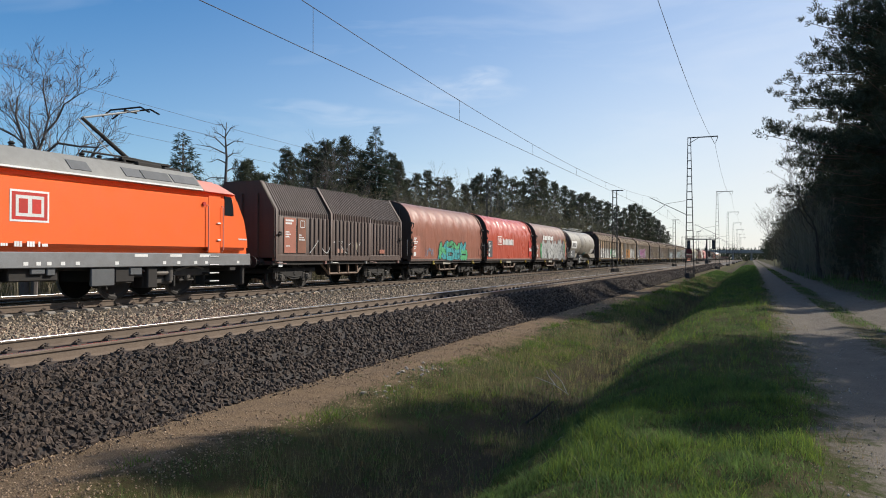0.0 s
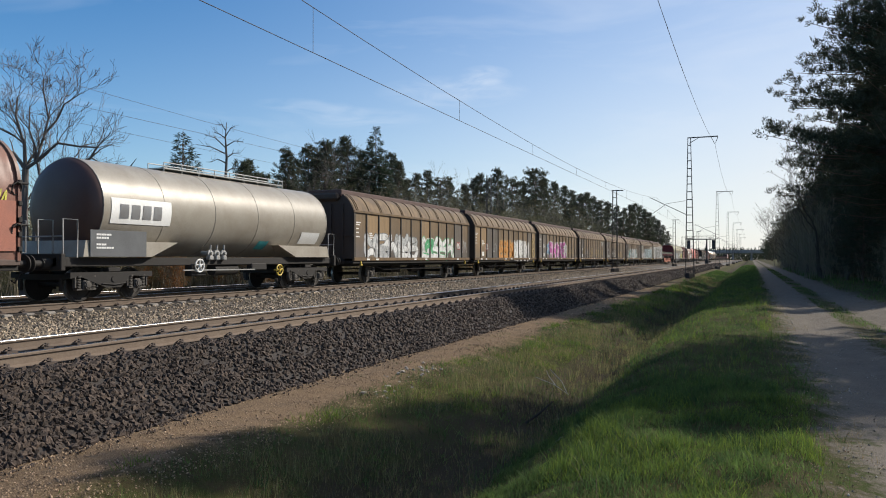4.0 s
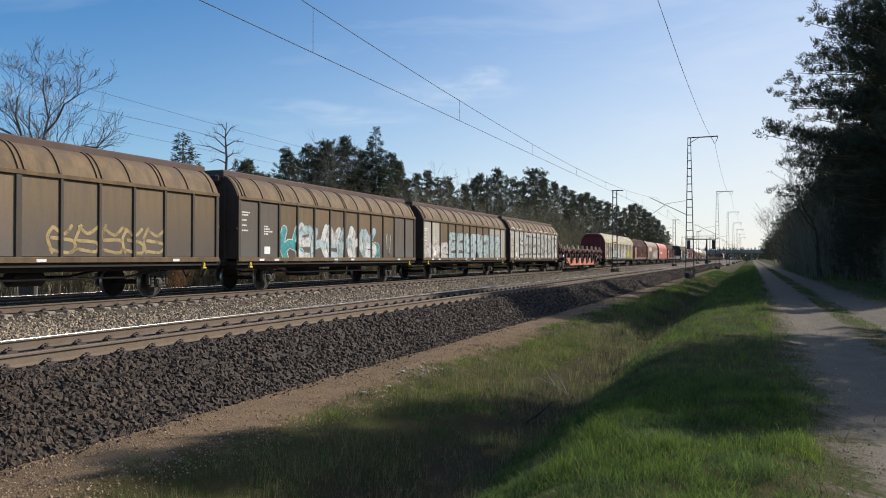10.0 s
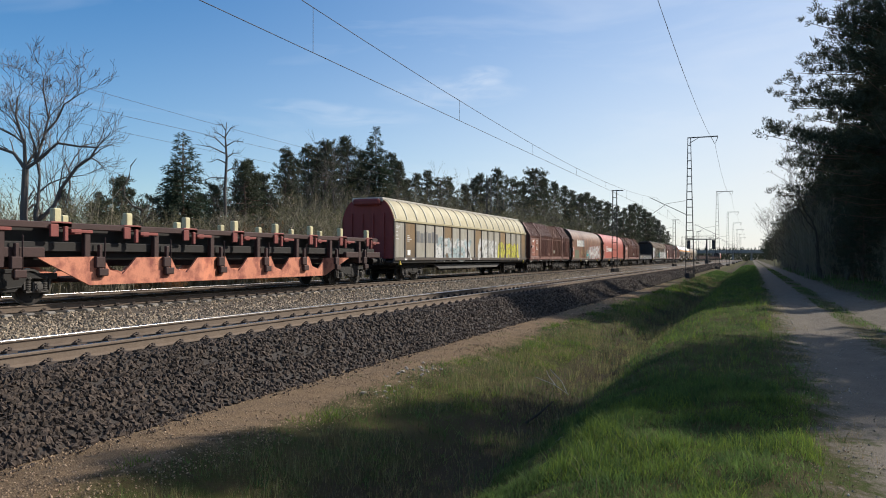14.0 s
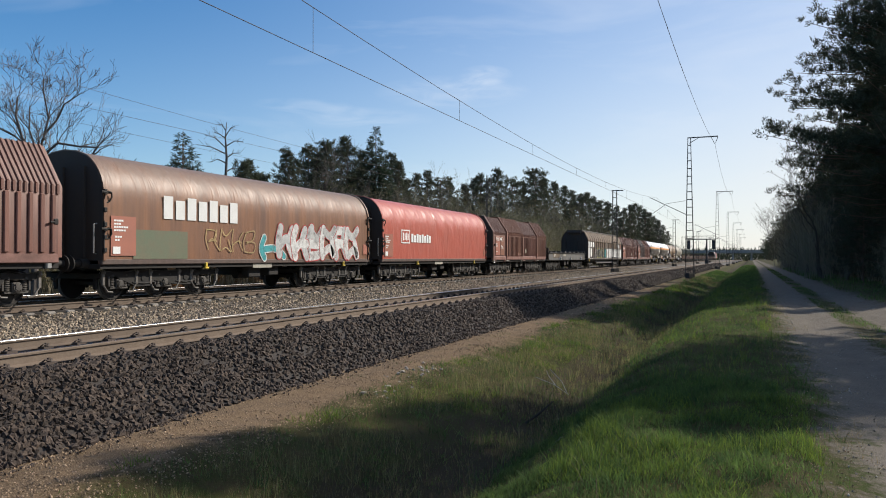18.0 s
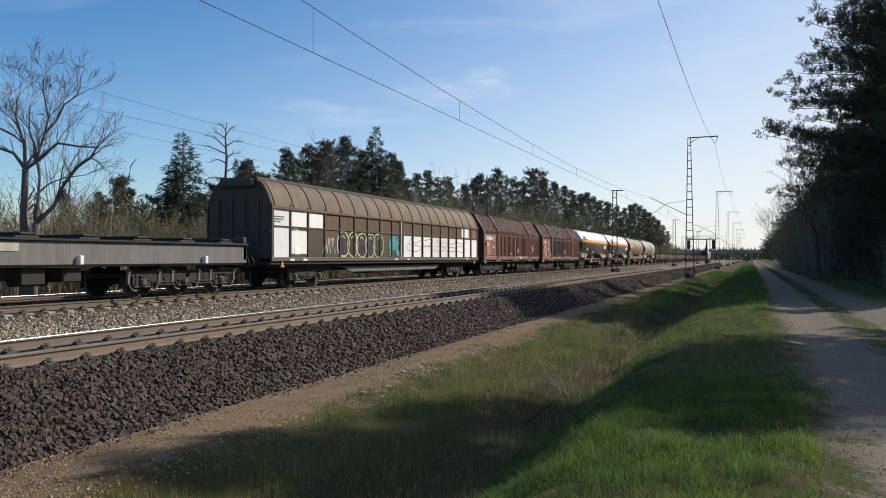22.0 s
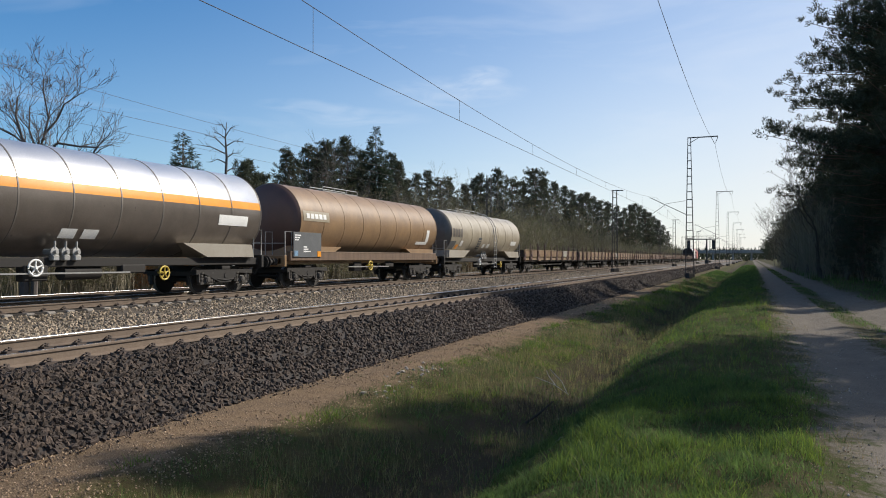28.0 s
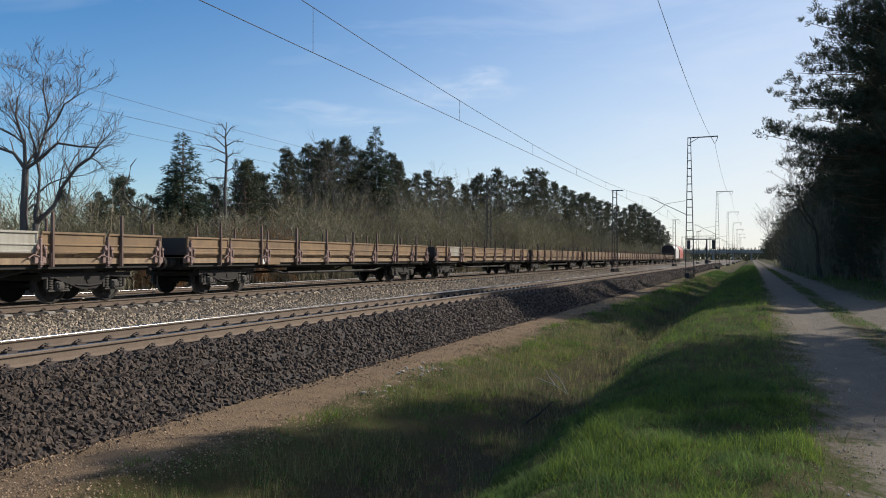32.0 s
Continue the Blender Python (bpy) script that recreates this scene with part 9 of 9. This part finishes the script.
graffiti(H[4], 0.8, 4.8, 1.3, 2.05, None, "tan", 40, n=5, thick=0.07, **G)
graffiti(H[5], -3.6, 2.8, 1.2, 2.4, "white", "grey", 42, n=6, second="paleblue", **G)
graffiti(H[5], -4.7, -3.4, 1.16, 2.3, "teal", "white", 43, n=1, x=1.4405)
graffiti(H[5], 2.2, 3.2, 1.16, 1.8, "teal", "white", 44, n=1, x=1.4405)
tag(H[5], 4.0, 4.5, 1.3, 2.4, "silver", 45, **G)
graffiti(H[6], -3.5, 5.9, 1.16, 2.55, "paleblue", "black", 46, n=7, thick=0.035, **G)
graffiti(H[6], -3.55, 5.95, 1.15, 2.62, None, "white", 47, n=7, thick=0.07, x=1.4395)
graffiti(H[6], -7.0, -3.7, 1.16, 1.95, "white", "red", 48, n=4, thick=0.02, **G)
graffiti(H[7], -5.0, 7.2, 1.3, 3.0, None, "grey", 49, n=7, thick=0.10, **G)
graffiti(H[7], -4.6, 7.0, 1.35, 2.95, None, "silver", 50, n=9, thick=0.05, x=1.458)
graffiti(H[7], -6.8, -5.6, 1.6, 2.7, None, "tan", 149, n=2, thick=0.05, **G)
tag(H[7], -7.1, 7.2, 3.06, 3.40, "white", 51, x=1.492, thick=0.10, strokes=14)

pocket_wagon(210.0, 231.4)

w, l = sliding_wall_wagon(232.67, 255.8, 18, "roofbeige", ("panelpale", "ochre", "panelpale", "panelpale"), "long beige sliding-wall wagon with yellow graffiti", "redend", True, "panelpale", "panelgrey", "ribpale")
graffiti(w, 4.8, 9.6, 1.14, 2.1, "yellow", "tan", 52, n=5, **G)
graffiti(w, -6.3, -0.8, 1.14, 2.2, "white", "silver", 53, n=5, second="paleblue", **G)
graffiti(w, 0.8, 4.4, 1.2, 2.25, "white", "silver", 54, n=4, **G)
word(w, -8.9, -5.9, 2.0, 2.6, 6, "locogrey", x=1.4415)

w, l = hood_wagon(257.0, 270.65, ("hood", "hood", "hoodrust"), Y3, "rust-brown six-axle coil wagon with ribbed hoods")
for k, y in enumerate((-6.3, -2.6, -0.3, 3.2, 5.2)):
    tag(w, y, y + 0.8, 1.08, 1.3 if k else 1.8, "silver", 60 + k, x=1.478, thick=0.035, strokes=3)

w, l = tarp_wagon(271.95, 287.14, "tarpochre", Y3, "ochre-brown tarpaulin wagon with white and red graffiti", 0.012, seed=8)
word(w, -5.4, -1.82, 2.36, 3.05, 7)
graffiti(w, 0.45, 6.5, 1.17, 2.4, "silver", "red", 65, n=6, x=1.478, second="white")
graffiti(w, -0.6, 0.8, 1.16, 1.95, "teal", "white", 66, n=1, x=1.475)
graffiti(w, -3.5, -0.9, 1.35, 2.15, None, "tan", 67, n=4, thick=0.03, x=1.478)
part("paint_ground", B((1.458, 1.464, -6.5, -4.3, 1.16, 2.0)), "pineshade", w, "green overpainted patch")

w, l = tarp_wagon(288.44, 303.47, "tarprose", Y3, "faded red tarpaulin wagon with white emblem and bars", 0.022, seed=9)
emblem(w, -5.39, -4.4, 1.93, 2.62, field="tarprose")
word(w, -4.25, -1.66, 2.0, 2.44, 8)

w, l = hood_wagon(304.9, 318.94, ("hood", "hoodrust"), Y3, "rust-brown six-axle coil wagon with an inscription board")
emblem(w, -6.25, -5.72, 2.40, 2.66, field="plate", x=1.478)
word(w, -5.6, -5.1, 2.42, 2.62, 3, x=1.478)

low_coil_wagon(320.07, 335.33)

w, l = sliding_wall_wagon(336.7, 358.96, 18, "roofdark", ("panelbrown",), "long brown sliding-wall wagon with white and green graffiti", "endwall", True, "rib", "rib")
for y0, y1, z0, z1 in ((-11.08, -9.92, 1.22, 3.0), (-9.85, -8.69, 1.35, 2.24), (-9.85, -8.72, 2.32, 2.98), (-8.62, -7.5, 2.32, 2.98)):
    part("pale_panel", B((1.4388, 1.4398, y0 + 0.04, y1 - 0.04, z0, z1), bev=0.003), "white", w, "repainted pale grey panel")
bars(w, -10.95, 2.7, (8, 7, 5), "grille", x=1.441)
bubbles(w, -6.3, -2.2, 1.18, 2.36, 5, 1.4405)
part("waist_rail", B((1.44, 1.475, -11.0, 11.0, 2.34, 2.40), bev=0.01), "rib", w, "dark rail along the wall")
part("door_edge", B((1.44, 1.50, -0.30, -0.16, 1.18, 3.1), bev=0.01), "panelpale", w, "pale closing edge between the wall halves")
tag(w, -7.5, -6.5, 1.36, 2.06, "white", 72, **G)
graffiti(w, -1.4, -0.5, 1.3, 2.15, "teal", "black", 73, n=1, **G)
for k in range(9):
    y = -0.1 + k * 1.235
    part("paint_ground", B((1.4388, 1.4398, y + 0.06, y + 1.17, 1.24, 2.31)), "white", w, "rolled white paint")
graffiti(w, 0.6, 9.0, 1.5, 2.2, None, "grey", 74, n=5, thick=0.025, **G)
part("rust_panel", B((1.4388, 1.4398, 9.72, 10.9, 2.44, 2.98)), "platebrown", w, "bare rusty panel")
part("pale_panel", B((1.4388, 1.4398, 8.3, 9.5, 2.44, 2.98)), "white", w, "repainted pale grey panel")

w, l = hood_wagon(360.1, 373.8, ("hood",), Y3, "rust-brown six-axle coil wagon with a faded board")
emblem(w, -6.49, -5.95, 2.40, 2.66, field="plate", x=1.478)
word(w, -5.81, -5.1, 2.42, 2.62, 4, x=1.478)
sign(w, 4.62, 4.97, 1.72, 2.12, "white", x=1.50, name="small_plate")
for y in (-1.0, 1.4, 2.9, 5.2):
    sign(w, y, y + 0.35, 1.12, 1.24, "plate" if y > 1.5 else "white", x=1.472, name="small_plate")
w, l = hood_wagon(374.9, 389.14, ("hood", "hooddark", "hoodrust"), Y3, "rust-brown six-axle coil wagon with white tags")
for k, y in enumerate((-6.2, -4.6, -1.9)):
    tag(w, y, y + 0.9, 1.35 if k < 2 else 1.1, 1.85 if k < 2 else 1.75, "white", 80 + k, x=1.50, thick=0.06, strokes=3)

R, Z = 1.5, 2.72
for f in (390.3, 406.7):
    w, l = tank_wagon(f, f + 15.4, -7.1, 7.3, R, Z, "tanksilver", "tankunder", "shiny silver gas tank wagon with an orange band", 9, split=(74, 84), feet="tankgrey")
    tank_word(w, -6.38, -4.37, 3.12, 3.6, 4, R, Z, "locogrey")
    on_tank(w, 5.0, 6.5, 2.28, 2.62, R, Z, "white", "label_plate", "white label strip")
    on_tank(w, -4.3, -3.8, 1.98, 2.26, R, Z, "white", "label_plate", "white label")
    on_tank(w, -0.9, -0.4, 1.70, 1.95, R, Z, "white", "label_plate", "white label")
    on_tank(w, -0.2, 0.3, 1.70, 1.95, R, Z, "white", "label_plate", "white label")
    on_tank(w, -5.3, -4.9, 2.0, 2.2, R, Z, "grille", "label_plate")
    for y, mat in ((-6.0, "white"), (-5.55, "red")):
        o = part("hazard_diamond", box(bmesh.new(), 1.36, 1.372, -0.13, 0.13, -0.13, 0.13, m=Matrix.Rotation(radians(45), 4, "X")), mat, w, "diamond hazard placard")
        o.location = (0, y, 1.42)
    part("hazard_board", B((1.36, 1.375, -5.25, -4.8, 1.10, 1.37)), "orangeband", w, "orange hazard board")

R, Z = 1.46, 2.70
w, l = tank_wagon(423.4, 438.3, -6.6, 7.0, R, Z, "tankbrown", "tankend", "brown rust-stained tank wagon with dark end", 8, feet="tankbrown", beam="tankbrown", sill="sillbrown")
on_tank(w, -6.41, -4.47, 2.66, 3.06, R, Z, "tankbeige", "name_board", "pale beige board with white blocks")
tank_word(w, -6.2, -4.65, 2.76, 2.96, 5, R, Z, "white", 0.024)
b = part("data_board", B((1.38, 1.40, -7.0, -5.0, 1.22, 2.2), bev=0.004), "grille", w, "dark data board with white lettering")
bars(b, -6.9, 2.05, (5, 4, 3), x=1.401)
bars(b, -6.3, 1.6, (3, 4, 6), x=1.401)
sign(b, -6.95, -6.7, 1.27, 1.47, SPRAY["blue"], x=1.401)
sign(b, -5.3, -5.03, 1.24, 1.46, "orangeband", x=1.401)
on_tank(w, 4.5, 5.9, 1.9, 2.05, R, Z, "white", "label_plate", "white label strip")
on_tank(w, 5.6, 5.95, 2.05, 2.68, R, Z, "white", "label_plate")
catwalk(w, -3.16, -0.08, 4.02)

R, Z = 1.42, 2.72
w, l = tank_wagon(439.3, 454.7, -6.8, 7.1, R, Z, "tankbeige", "hoopdark", "beige metallic tank wagon with a ladder", 8)
tank_word(w, -6.6, -4.91, 2.45, 2.95, 4, R, Z, "hoopdark")
on_tank(w, -2.05, -1.45, 1.75, 2.5, R, Z, "grille", "data_board", "dark inscription board with pale lines")
for z in (1.85, 2.0, 2.15, 2.3):
    on_tank(w, -1.98, -1.52, z, z + 0.05, R, Z, "tankbeige", "lettering", lift=0.024)
on_tank(w, -0.95, -0.55, 1.85, 2.1, R, Z, "white", "label_plate", "white label")
on_tank(w, -0.1, 0.4, 1.85, 2.12, R, Z, "white", "label_plate", "white label")
on_tank(w, -5.1, -4.7, 1.92, 2.25, R, Z, "white", "label_plate", "white hazard label")
on_tank(w, -6.8, -5.9, 1.7, 2.2, R, Z, "grille", "data_board", "dark data board")
on_tank(w, -5.7, -5.3, 1.75, 2.0, R, Z, "orangeband", "label_plate", "orange label")
on_tank(w, 4.95, 6.2, 2.1, 2.38, R, Z, "white", "label_plate", "white label strip")
catwalk(w, -3.43, 0.9, 4.02)
bm = bmesh.new()
for y in (0.75, 1.2):
    tube(bm, [(1.5, y, 0.5), (1.5, y, 2.7), (1.42, y, 3.3), (1.15, y, 3.8), (0.7, y, 4.15), (0.3, y, 4.25)], 0.022, 5)
for k in range(9):
    tube(bm, [(1.5, 0.75, 0.6 + k * 0.27), (1.5, 1.2, 0.6 + k * 0.27)], 0.016, 4)
part("ladder", bm, "steel", w, "steel ladder up the tank side")

for i in range(9):
    f = 455.25 + 19.75 * i
    stake_wagon(f, f + 18.75, "empty brown flat wagon with stakes and dropsides", (6,) if i == 0 else (1,) if i % 3 == 2 else ())
tarp_wagon(634.4, 645.3, "tarpwhite", Y25, "white tarpaulin wagon at the back of the train", 0.02, seed=12)
tarp_wagon(646.5, 657.4, "tarprose", Y25, "faded red tarpaulin wagon at the back of the train", 0.02, seed=13)


def motions():
    """The train rolls past at a steady pace, and every wheel turns with it."""
    for t, y in TRAIN:
        walk(t, [(0.0, pose(TRACK2, y, 0)), (SECONDS, pose(TRACK2, y - SPEED * SECONDS, 0))])
        for c in t.animation_data.action.layers[0].strips[0].channelbag(t.animation_data.action_slot).fcurves:
            for k in c.keyframe_points:
                k.interpolation = "LINEAR"
    turn = math.degrees(SPEED / 0.46)
    walk(WHEELS[0], [(i / FPS, pose(0, 0, 0, turn * i / FPS % 360)) for i in range(int(SECONDS * FPS) + 1)])
    a = WHEELS[0].animation_data
    for w in WHEELS[1:]:
        w.rotation_mode = "QUATERNION"
        d = w.animation_data_create()
        d.action = a.action
        d.action_slot = a.action_slot


motions()
